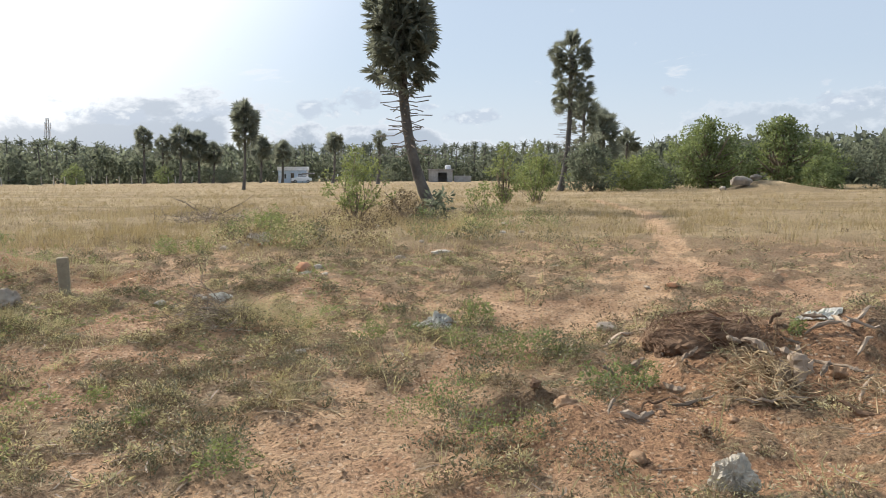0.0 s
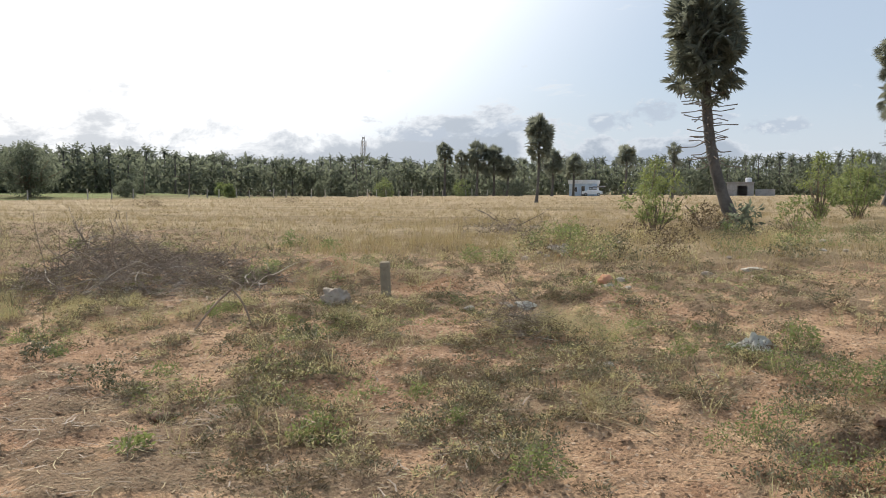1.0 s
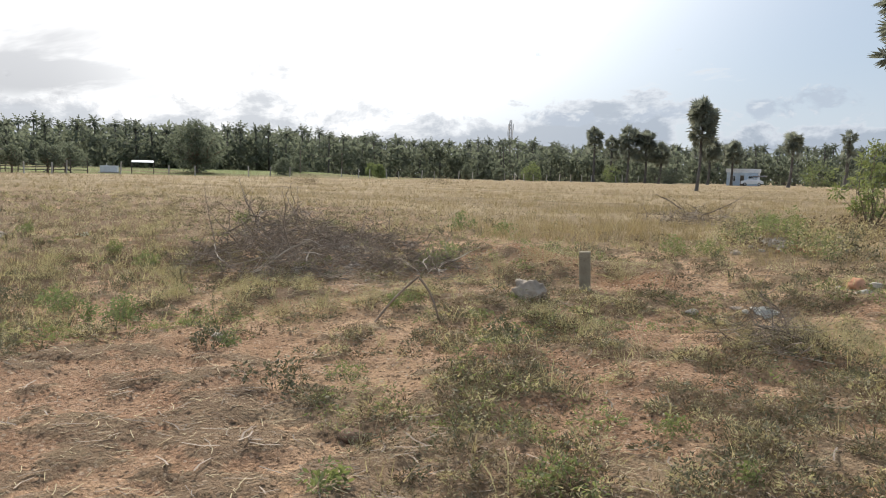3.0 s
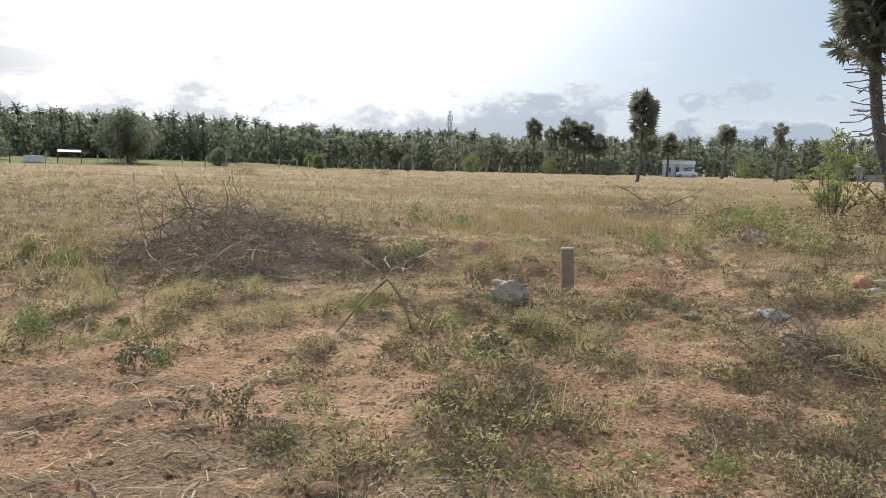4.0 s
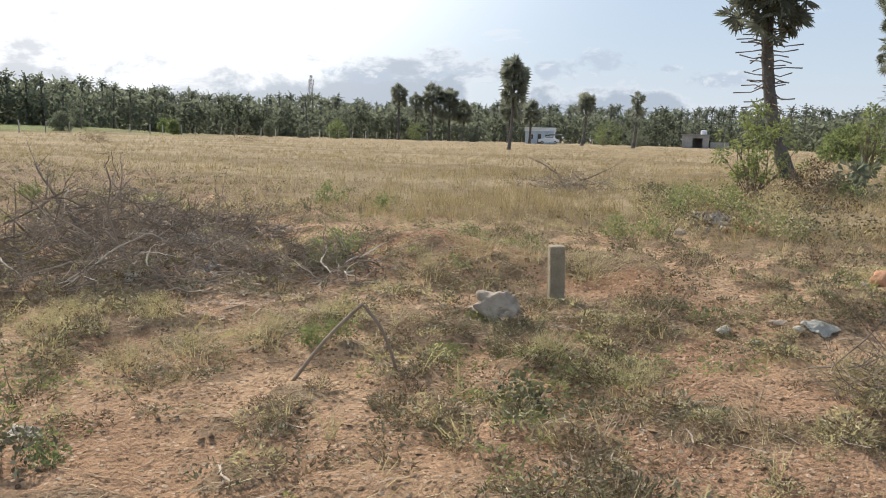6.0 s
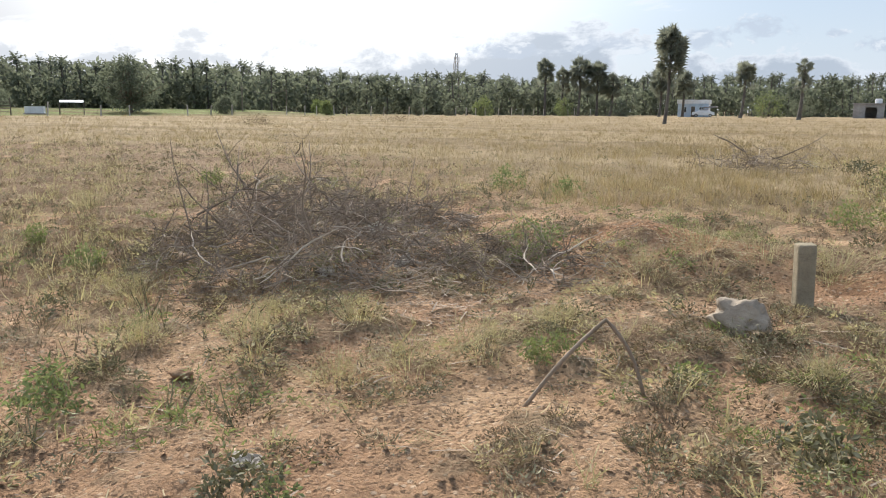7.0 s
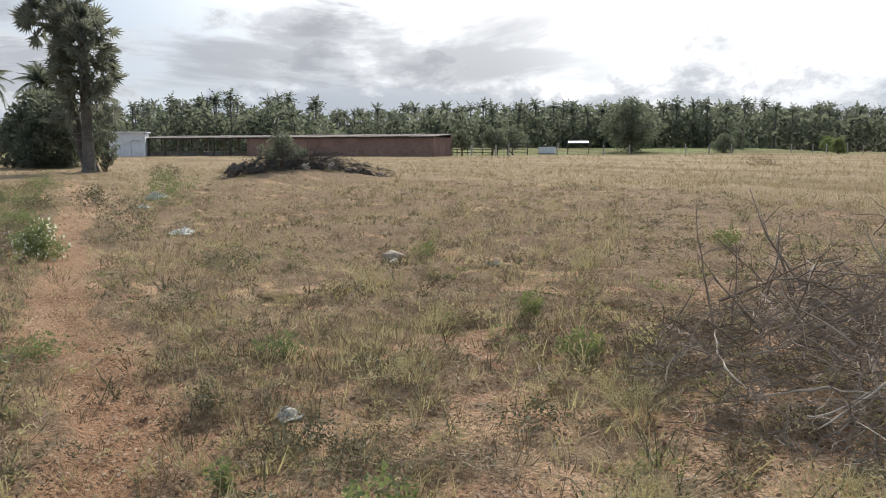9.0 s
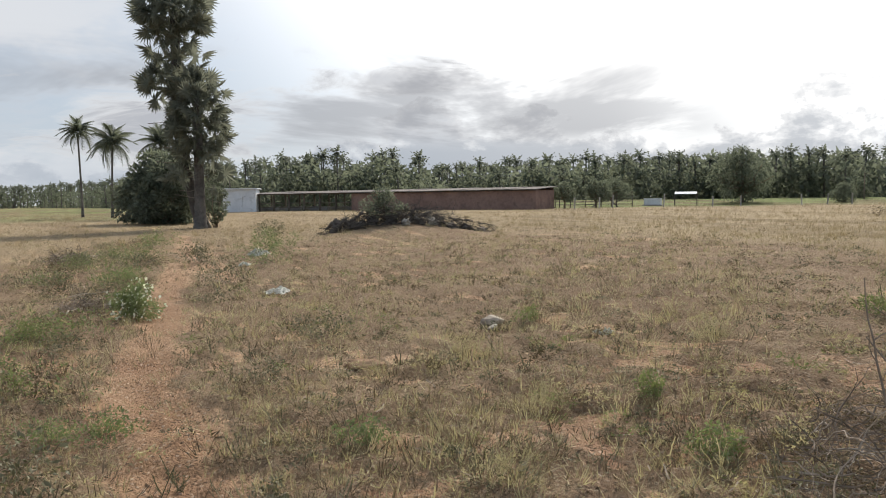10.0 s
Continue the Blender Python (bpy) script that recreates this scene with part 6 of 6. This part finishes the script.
# plants that stand out from the low weeds
PLANTS = [(-15.0, 3.9, 0.6, 0.2, WEED, 0.05, 360), (-14.0, 3.3, 0.6, 0.2, SHRUB, 0.045, 360), (-19.0, 4.4, 0.9, 0.3, WEED, 0.06, 420), (-22.5, 4.7, 1.0, 0.35, SHRUB, 0.07, 420), (-13.0, 3.6, 0.5, 0.18, GREEN, 0.045, 300), (-24.5, 5.0, 1.1, 0.4, WEED, 0.07, 420), (-27.0, 5.2, 1.2, 0.4, SHRUB, 0.08, 420), (-12.2, 3.1, 0.5, 0.16, WEED, 0.04, 300), (-32.0, 5.8, 1.4, 0.5, SHRUB, 0.09, 420), (-21.0, 3.6, 0.9, 0.3, WEED, 0.06, 420),
          (0.45, 5.9, 0.5, 0.22, GREEN, 0.04, 420), (0.85, 5.75, 0.5, 0.2, WEED, 0.04, 420), (0.15, 6.1, 0.45, 0.2, GREEN, 0.035, 360), (0.0, 4.3, 0.5, 0.18, WEED, 0.035, 420), (0.3, 4.05, 0.5, 0.16, GREEN, 0.03, 360), (3.1, 4.6, 0.6, 0.3, WEED, 0.045, 500), (2.9, 4.1, 0.4, 0.2, SHRUB, 0.04, 300), (-0.2, 4.75, 0.4, 0.18, GREEN, 0.03, 300), (0.7, 3.75, 0.4, 0.14, WEED, 0.03, 300),
          (0.28, 6.95, 0.36, 0.30, GREEN, 0.045, 420), (-0.58, 6.45, 0.30, 0.18, GREEN, 0.035, 300), (-2.19, 5.0, 0.24, 0.12, GREEN, 0.03, 300), (-1.1, 3.9, 0.30, 0.17, GREEN, 0.035, 300),
          (0.35, 6.15, 0.55, 0.24, WEED, 0.035, 500), (0.75, 6.0, 0.45, 0.22, SHRUB, 0.035, 420), (1.09, 5.1, 0.48, 0.22, SHRUB, 0.05, 420), (1.32, 5.1, 0.2, 0.22, GREEN, 0.03, 260), (2.42, 5.5, 0.18, 0.16, GREEN, 0.04, 160),
          (-2.66, 12.4, 0.9, 0.42, GREEN, 0.06, 600), (-3.33, 11.0, 0.42, 0.24, GREEN, 0.05, 320), (-3.67, 10.7, 0.42, 0.26, GREEN, 0.05, 320), (-3.0, 13.8, 0.6, 0.42, GREEN, 0.06, 420), (-2.2, 11.4, 0.6, 0.3, SHRUB, 0.05, 360),
          (-3.25, 3.5, 0.22, 0.13, GREEN, 0.06, 90), (-4.42, 4.5, 0.34, 0.25, WEED, 0.05, 200), (-2.45, 4.05, 0.38, 0.20, GREEN, 0.04, 420), (-1.72, 4.48, 0.16, 0.12, GREEN, 0.035, 120),
          (-5.53, 5.0, 0.34, 0.2, WEED, 0.05, 300), (-5.38, 5.06, 0.12, 0.16, SHRUB, 0.04, 120), (-3.76, 6.2, 0.30, 0.22, WEED, 0.06, 260), (-5.03, 6.68, 0.26, 0.16, GREEN, 0.035, 300), (-9.97, 7.66, 0.26, 0.22, GREEN, 0.04, 380),
          (-13.0, 8.4, 0.34, 0.2, GREEN, 0.045, 300), (-8.91, 7.25, 0.26, 0.2, SHRUB, 0.04, 240), (-9.49, 5.05, 0.2, 0.19, WEED, 0.04, 200), (-8.65, 5.36, 0.3, 0.17, WEED, 0.045, 260), (-8.41, 4.85, 0.16, 0.18, SHRUB, 0.045, 160),
          (-8.22, 6.4, 0.38, 0.17, WEED, 0.04, 300), (-11.0, 11.05, 0.36, 0.26, GREEN, 0.05, 300), (-6.9, 5.35, 0.42, 0.26, SHRUB, 0.05, 420), (-7.7, 5.3, 0.40, 0.28, SHRUB, 0.05, 420), (-7.2, 5.25, 0.14, 0.2, SHRUB, 0.045, 150),
          (-7.4, 12.1, 0.5, 0.3, SHRUB, 0.06, 300), (-6.6, 12.0, 0.4, 0.25, SHRUB, 0.06, 240), (-5.9, 8.9, 0.5, 0.24, SHRUB, 0.05, 320), (-20.4, 6.4, 1.3, 0.55, WEED, 0.07, 600), (-23, 7.6, 1.2, 0.6, SHRUB, 0.07, 520),
          (-11.3, 3.95, 0.5, 0.2, SHRUB, 0.04, 360), (-16.2, 3.4, 0.5, 0.3, GREEN, 0.05, 320), (0.95, 4.7, 0.3, 0.16, WEED, 0.03, 240), (0.1, 4.6, 0.4, 0.2, WEED, 0.03, 320), (2.9, 4.4, 0.5, 0.3, WEED, 0.04, 420), (-16.0, 3.6, 0.7, 0.32, GREEN, 0.05, 500), (-25.2, 6.4, 1.1, 0.5, WEED, 0.08, 600), (-27.1, 8.4, 1.2, 0.6, SHRUB, 0.08, 600),
          (-34.5, 9.9, 1.4, 0.7, WEED, 0.09, 600), (-18.0, 5.9, 0.6, 0.26, WEED, 0.05, 360), (-13.8, 6.35, 0.8, 0.26, WEED, 0.045, 600), (-12.2, 5.55, 0.7, 0.2, WEED, 0.04, 500), (-11.4, 4.3, 0.6, 0.22, SHRUB, 0.045, 500),
          (-10.2, 5.75, 0.4, 0.2, SHRUB, 0.045, 320), (-8.96, 7.32, 0.3, 0.16, GREEN, 0.04, 260), (-5.75, 8.55, 0.4, 0.22, GREEN, 0.045, 300), (-4.95, 6.75, 0.3, 0.14, GREEN, 0.03, 300), (-4.33, 6.87, 0.24, 0.08, GREEN, 0.03, 240), (-0.9, 5.75, 0.6, 0.12, WEED, 0.03, 600),
          (-4.27, 4.95, 0.28, 0.08, GREEN, 0.03, 260), (0.2, 5.5, 0.5, 0.2, WEED, 0.035, 500), (-0.2, 6.5, 0.5, 0.14, SHRUB, 0.03, 400), (0.05, 5.0, 0.45, 0.22, SHRUB, 0.035, 420), (3.2, 4.9, 0.5, 0.3, SHRUB, 0.04, 420), (-1.2, 4.1, 0.5, 0.16, WEED, 0.035, 420), (-1.9, 4.4, 0.4, 0.14, WEED, 0.035, 360)]
for n, (x, y, wide, tall, mat, leaf, leaves) in enumerate(PLANTS):
    what = {"fresh green leaves": "fresh green leafy weed growing on dry soil", "grey green weed leaves": "grey-green downy weed on the dry soil", "shrub leaves": "dark green leafy weed among dry litter"}[mat.name]
    plant(x, y, wide * 0.9, tall * 0.85, mat, what, 400 + n, leaf * 0.62, int(leaves * 1.5))
plant(-17.2, 4.7, 0.75, 0.46, SHRUB, "rounded bush dotted with white flowers beside the path", 480, 0.04, 3000, flowers=210, name="flowering_bush", group="")
for n, (x, y, wide, tall) in enumerate([(-5.6, 6.4, 0.40, 0.22), (-5.35, 6.75, 0.34, 0.22), (-6.73, 6.7, 0.28, 0.22), (-1.75, 6.9, 0.5, 0.28), (-1.5, 6.85, 0.55, 0.30), (-1.25, 6.95, 0.45, 0.26), (-1.6, 7.15, 0.5, 0.28), (-2.2, 7.0, 0.3, 0.22), (-0.98, 4.95, 0.3, 0.16), (-3.3, 6.6, 0.3, 0.2), (-3.75, 6.9, 0.22, 0.2), (-6.2, 6.9, 0.3, 0.2), (-4.6, 8.9, 0.4, 0.24), (-4.9, 8.4, 0.4, 0.22), (-5.9, 6.2, 0.3, 0.2), (-6.5, 6.3, 0.35, 0.2), (-5.1, 7.3, 0.3, 0.18), (-4.2, 9.0, 0.5, 0.25), (-3.75, 8.9, 0.4, 0.22), (-7.2, 6.2, 0.3, 0.2), (-8.0, 6.9, 0.3, 0.2), (-9.2, 6.2, 0.35, 0.22), (-10.3, 7.0, 0.35, 0.22), (-8.6, 8.4, 0.3, 0.2), (-12.0, 7.3, 0.4, 0.25), (-11.1, 9.2, 0.4, 0.25)]):
    grass_tuft(x, y, wide, tall, "pale straw-coloured tuft of dry grass", 500 + n)
# low bushes, dry and green, on the rough ground before the palm
rough = random.Random(58)
for n in range(40):
    x, y = rough.uniform(-4.2, 2.4), rough.uniform(11.0, 19.5)
    mat, what = ((WEED, "low grey-green bush on rough ground"), (DEAD, "low dead brown bush on rough ground"), (SHRUB, "small green leafy bush on rough ground"), (FEATHER, "pale dry feathery bush on rough ground"))[n % 4]
    plant(x, y, rough.uniform(0.45, 1.0), rough.uniform(0.16, 0.36), mat, what, 900 + n, rough.uniform(0.028, 0.045), 420, group="low bushes before the palm", name="low_bush")
for n in range(46):
    x = rough.uniform(-34.0, -9.0)
    y = rough.uniform(1.6, 4.0) + 0.10 * max(0.0, -12 - x)
    mat, what = ((WEED, "low grey-green bush beside the footpath"), (DEAD, "low dead brown bush beside the footpath"), (SHRUB, "small dark green bush beside the footpath"))[n % 3]
    plant(x, y, rough.uniform(0.6, 1.3), rough.uniform(0.16, 0.36), mat, what, 1000 + n, rough.uniform(0.03, 0.045), 420, group="low bushes beside the footpath", name="low_bush")
for n in range(16):
    x, y = rough.uniform(-3.2, 1.6), rough.uniform(9.5, 16.0)
    size = rough.uniform(0.07, 0.18)
    lump("stone", x, y, (size, size * 0.8, size * 0.5), (ROCK, CONCRETE, CLAY)[n % 3], ("rough grey stone among weeds", "pale broken piece of concrete among weeds", "red clay lump among weeds")[n % 3], "stone", 960 + n, group="stones and clods", yaw=53 * n, ragged=0.2, faces=6)

# the heap of stumps and rubble in the field, a long bank across the view
def along_bank(u, off=0.0):
    return -32.1 + 2.2 * u + 0.91 * off, 11.3 + 4.8 * u - 0.42 * off


for n, (u, off, sx, sy, sz, mat) in enumerate([(0.06, 0.1, 0.6, 0.5, 0.62, RUBBLE), (0.15, 0.0, 0.7, 0.55, 0.5, RUBBLE), (0.22, 0.3, 0.8, 0.5, 0.4, RUBBLE), (0.30, 0.2, 0.6, 0.5, 0.42, RUBBLE), (0.42, 0.4, 0.7, 0.6, 0.38, RUBBLE),
                                               (0.51, 0.7, 0.46, 0.36, 0.34, CONCRETE), (0.58, 0.3, 0.7, 0.5, 0.36, RUBBLE), (0.67, 0.5, 0.42, 0.36, 0.36, CONCRETE), (0.70, 0.4, 0.3, 0.26, 0.3, CONCRETE), (0.78, 0.1, 0.8, 0.6, 0.4, RUBBLE), (0.88, 0.2, 0.6, 0.5, 0.34, RUBBLE), (0.97, 0.3, 0.42, 0.34, 0.28, ROCK)]):
    x, y = along_bank(u, off)
    lump("rubble_lump", x, y, (sx * 0.66, sy * 0.66, sz * 0.8), mat, "pale broken block lying in a heap of stumps" if mat is not RUBBLE else "dark lump of stump and rubble in a heap", "rubble", 90 + n, group="rubble heap in the field", yaw=40 * n, ragged=0.4, faces=3)
brush_heap("brush_heap", -31.0, 13.7, 5.8, 1.6, 0.62, 760, "dark heap of brushwood and stumps in the field", 18, 0.012, mat=RUBBLE, reach=1.1, branches=30, yaw=65, peak=0.5)
bush("shrub", -31.3, 13.0, 1.05, 1.3, 2600, 0.08, HAZED_LEAF, "dark green shrub growing out of a rubble heap", 481, clumps=18, low=0.1, ragged=0.8)
for n, (u, off, lean, yaw) in enumerate([(0.03, 0.0, 0.3, 30), (0.10, 0.2, 0.25, 100), (0.19, -0.1, 0.3, 70), (0.62, 0.1, 0.3, 50)]):
    x, y = along_bank(u, off)
    deadwood("dead_wood", x, y, 0.5, 0.15, yaw, 0.12, "dark jagged end of a stump in the heap", 700 + n, RUBBLE, rise=lean)


# ---------------------------------------------------------------- grass, weeds and litter
SPRIG_V = np.array([(0, 0.17, 0), (0, -0.17, 0), (1, 0, 0.06)])
SPRIG_F = np.array([(0, 1, 2)])


def weed(rng, leaves, tall, wide, leaf):
    """A low spreading weed: short stems with small leaves."""
    a, r = rng.uniform(0, 2 * np.pi, leaves), wide / 2 * np.sqrt(rng.random(leaves))
    z = tall * (1 - (2 * r / wide) ** 2 * 0.7) * rng.uniform(0.2, 1.0, leaves)
    way = np.stack([np.cos(a), np.sin(a), rng.normal(0.35, 0.5, leaves)], 1) + rng.normal(0, 0.4, (leaves, 3))
    rot = aim_frames(way, rng) * (leaf * rng.uniform(0.6, 1.3, leaves))[:, None, None]
    return spread_copies(SPRIG_V, SPRIG_F, rot, np.stack([np.cos(a) * r, np.sin(a) * r, z], 1))


def stalk_weed(rng, stems, leaves, tall, leaf):
    """An upright weed: a few bent stems set with small leaves."""
    verts, faces, n = [], [], 0
    for _ in range(stems):
        pts = twig_path(rng, (rng.normal(0, 0.02), rng.normal(0, 0.02), -0.01), (rng.normal(0, 0.35), rng.normal(0, 0.35), 1), tall * rng.uniform(0.5, 1.15), 0.16, 3)
        w = np.array((rng.normal(0, 1), rng.normal(0, 1), 0))
        w *= 0.0022 / (np.linalg.norm(w) + 1e-6)
        verts.append(np.vstack([pts - w, pts + w]))
        faces.append(np.array([(i, i + 1, i + 5) for i in range(3)] + [(i, i + 5, i + 4) for i in range(3)]) + n)
        n += 8
        u = rng.uniform(0.15, 1.0, leaves)
        at = np.stack([np.interp(u, np.linspace(0, 1, 4), pts[:, c]) for c in range(3)], 1)
        v, f = spread_copies(SPRIG_V, SPRIG_F, aim_frames(rng.normal(0, 1, (leaves, 3)) + (0, 0, 0.5), rng) * (leaf * rng.uniform(0.5, 1.3, leaves) * (1.2 - 0.6 * u))[:, None, None], at)
        verts.append(v), faces.append(f + n)
        n += len(v)
    return np.vstack(verts), np.vstack(faces)


def strew(name, label, category, templates, x, y, size, mat, rng, tilt=0.12, lift=0.0):
    pick = rng.integers(0, len(templates), len(x))
    vs, fs, n = [], [], 0
    z = height(x, y) + lift
    for i, (tv, tf) in enumerate(templates):
        sel = pick == i
        v, f = spread_copies(tv, tf, turns(rng, sel.sum(), size[sel], tilt), np.stack([x[sel], y[sel], z[sel]], 1))
        vs.append(v), fs.append(f + n)
        n += len(v)
    return tagged(mesh_object(name, np.vstack(vs), np.vstack(fs), mat), label, category, kind="stuff")


def scatter_polar(rng, count, near, far, yaw_lo=-40, yaw_hi=106, power=1.0):
    """Points round the walk, thinner with distance."""
    u = rng.random(count)
    d = near * (far / near) ** (u ** power)
    a = np.radians(rng.uniform(yaw_lo, yaw_hi, count))
    cx = rng.uniform(-4.5, 0.3, count)
    cy = 0.2 - cx * 0.75
    return cx - np.sin(a) * d, cy + np.cos(a) * d, d


def inside(x, y):
    """Leaves clear the line that is walked."""
    t = np.clip((-x * 5.6 + y * 4.4) / (5.6 ** 2 + 4.4 ** 2), 0, 1)
    return np.hypot(x + 5.6 * t, y - 4.4 * t) > 0.9


def build_growth():
    rng = np.random.default_rng(101)
    keep_off = lambda x, y: (rng.random(len(x)) > 0.8 * np.exp(-(track_distance(x, y) ** 4) * 0.7)) & (rng.random(len(x)) > 0.66 * open_soil(x, y))
    # dry grass of the field
    x, y, d = scatter_polar(rng, 52000, 8.0, 130.0)
    ok = (rng.random(len(x)) < field_amount(x, y) * (0.35 + 0.65 * smooth(0.38, 0.58, fbm(x, y, 0.5, 4)))) & keep_off(x, y)
    x, y, d = x[ok], y[ok], d[ok]
    tufts = [tuft(rng, 11, 0.17, 0.009, 0.17, 0.7, True) for _ in range(8)]
    strew("dry_grass", "tan dry grass covering the wide field", "grass", tufts, x, y, rng.uniform(0.5, 1.15, len(x)) * (1 + 0.35 * smooth(30, 110, d)), STRAW, rng, 0.25)
    # thin dry stems and tufts on the near ground
    x, y, d = scatter_polar(rng, 34000, 2.9, 34.0)
    ok = inside(x, y) & (rng.random(len(x)) < 0.02 + 0.15 * cover_amount(x, y) + 0.28 * smooth(-6, -9, x)) & keep_off(x, y) & (rng.random(len(x)) > 0.75 * field_amount(x, y))
    x, y = x[ok], y[ok]
    tufts = [tuft(rng, 14, 0.06, 0.0035, 0.07, 1.2, True) for _ in range(8)]
    strew("dry_weed_stems", "thin dry stems standing among low weeds", "grass", tufts, x, y, 0.35 + 1.5 * rng.random(len(x)) ** 2.2, STRAW_NEAR, rng, 0.45)
    # low mats of weed with bare soil between: close by with small leaves, further off with fewer and larger ones
    for close, count, near, far, leaves, leaf in ((True, 17000, 2.9, 9.0, 84, 0.024), (False, 19000, 9.0, 40.0, 40, 0.031)):
        weeds = [weed(rng, leaves, 0.05 + 0.03 * (n % 3), 0.16 + 0.03 * (n % 4), leaf) for n in range(9)]
        for name, label, mat, share in (("low_weeds", "low grey-green creeping weeds in patches", WEED, 0.38), ("dead_weeds", "dead brown weeds matted on the soil", DEAD, 0.40), ("pale_weeds", "bleached straw-coloured weeds matted on the soil", FEATHER, 0.22)):
            x, y, d = scatter_polar(rng, int(count * share), near, far)
            mat_here = smooth(0.525, 0.555, 0.78 * fbm(x + 19, y - 33, 4.6, 2) + 0.22 * fbm(x - 8, y + 3, 1.7, 2) + 0.22 * (cover_amount(x, y) - 0.5))
            ok = inside(x, y) & (rng.random(len(x)) < 0.025 + 0.95 * mat_here) & keep_off(x, y) & (rng.random(len(x)) > 0.85 * field_amount(x, y))
            x, y = x[ok], y[ok]
            strew(name, label, "weeds", weeds, x, y, 0.35 + 0.95 * rng.random(len(x)) ** 1.6, mat, rng, 0.2)
    # dry fluffy weeds on the wide ground beside the long footpath
    tufts = [tuft(rng, 12, 0.10, 0.006, 0.10, 1.3, True) for _ in range(8)]
    for name, label, mat, count in (("dry_weeds", "fluffy dry weeds thick on the wide ground", FEATHER, 11000), ("brown_weeds", "brown dead weeds thick on the wide ground", DEAD, 12000)):
        x, y, d = scatter_polar(rng, count, 6.0, 48.0, 48, 104)
        ok = inside(x, y) & (rng.random(len(x)) < smooth(-6, -9, x) * (0.35 + 0.65 * smooth(0.42, 0.56, fbm(x + 7, y + 3, 1.2, 3)))) & keep_off(x, y) & (rng.random(len(x)) > 0.8 * field_amount(x, y))
        x, y = x[ok], y[ok]
        strew(name, label, "weeds", tufts, x, y, 0.35 + 0.9 * rng.random(len(x)) ** 1.5, mat, rng, 0.35)
    # upright weeds, thick beside the long footpath and sparse elsewhere
    stalks = [stalk_weed(rng, 3 + n % 4, 12, 0.16, 0.022) for n in range(10)]
    for name, label, mat, count in (("upright_weeds", "thin grey-green upright weeds", WEED, 6500), ("dry_stalks", "thin straw-coloured upright weed stalks", FEATHER, 6500)):
        x, y, d = scatter_polar(rng, count, 3.2, 30.0)
        ok = inside(x, y) & (rng.random(len(x)) < (0.12 + 0.5 * smooth(-5.5, -8, x)) * (0.3 + 0.7 * smooth(0.45, 0.6, fbm(x - 14, y + 8, 0.9, 3)))) & keep_off(x, y) & (rng.random(len(x)) > 0.9 * field_amount(x, y))
        x, y = x[ok], y[ok]
        strew(name, label, "weeds", stalks, x, y, 0.4 + 1.0 * rng.random(len(x)) ** 1.4, mat, rng, 0.2)
    # greener mats here and there
    x, y, d = scatter_polar(rng, 6000, 2.9, 20.0)
    ok = inside(x, y) & (fbm(x + 70, y - 20, 1.1, 3) > 0.63) & keep_off(x, y) & (rng.random(len(x)) > field_amount(x, y))
    x, y = x[ok], y[ok]
    strew("green_weeds", "small mats of fresh green weeds", "weeds", weeds, x, y, rng.uniform(0.5, 1.1, len(x)), GREEN, rng, 0.2)
    # straw litter lying flat
    x, y, d = scatter_polar(rng, 44000, 2.9, 20.0)
    ok = (rng.random(len(x)) < 0.10 + 0.6 * cover_amount(x, y)) & keep_off(x, y)
    x, y = x[ok], y[ok]
    bits = []
    for n in range(6):
        pts = twig_path(rng, (-0.03, 0, 0.004), (1, 0, 0), 0.06, 0.3, 2)
        pts[:, 2] = 0.15 * np.abs(pts[:, 2]) + 0.004
        w = np.array((0, 0.0015, 0))
        v = np.vstack([pts - w, pts + w])
        f = [(i, i + 1, i + 4) for i in range(2)] + [(i, i + 4, i + 3) for i in range(2)]
        bits.append((v, np.array(f)))
    strew("straw_litter", "dry straw and fine twigs littering the soil", "litter", bits, x, y, rng.uniform(0.4, 1.9, len(x)), STRAW_NEAR, rng, 0.15)
    x, y, d = scatter_polar(rng, 7000, 2.0, 22.0)
    ok = (rng.random(len(x)) < 0.1 + 0.8 * cover_amount(x, y)) & keep_off(x, y)
    x, y = x[ok], y[ok]
    strew("twig_litter", "dark dead twigs littering the soil", "litter", bits, x, y, 1.0 + 2.5 * rng.random(len(x)) ** 2, TWIG, rng, 0.06)
    x, y = rng.normal(-6.7, 0.95, 3600), rng.normal(8.3, 0.75, 3600)
    strew("bark_litter", "grey twig ends and bark shed round the brushwood", "litter", bits, x, y, 0.8 + 2.2 * rng.random(len(x)) ** 2, TWIG, rng, 0.10)
    # clods and pebbles
    x, y, d = scatter_polar(rng, 52000, 2.9, 13.0)
    ok = rng.random(len(x)) < 0.9 - 0.45 * cover_amount(x, y)
    x, y = x[ok], y[ok]
    peak_v = np.array([(1, 0, -0.15), (0.1, 1, -0.15), (-0.9, 0.2, -0.15), (-0.1, -0.95, -0.15), (0.15, 0.1, 0.55)], float)
    peak_f = np.array([(0, 1, 4), (1, 2, 4), (2, 3, 4), (3, 0, 4)])
    strew("soil_clods", "small crumbs and clods of red soil", "soil", [(peak_v * rng.uniform(0.6, 1.3, 3), peak_f) for _ in range(6)], x, y, 0.004 + 0.020 * rng.random(len(x)) ** 3, EARTH, rng, 0.2)


build_growth()
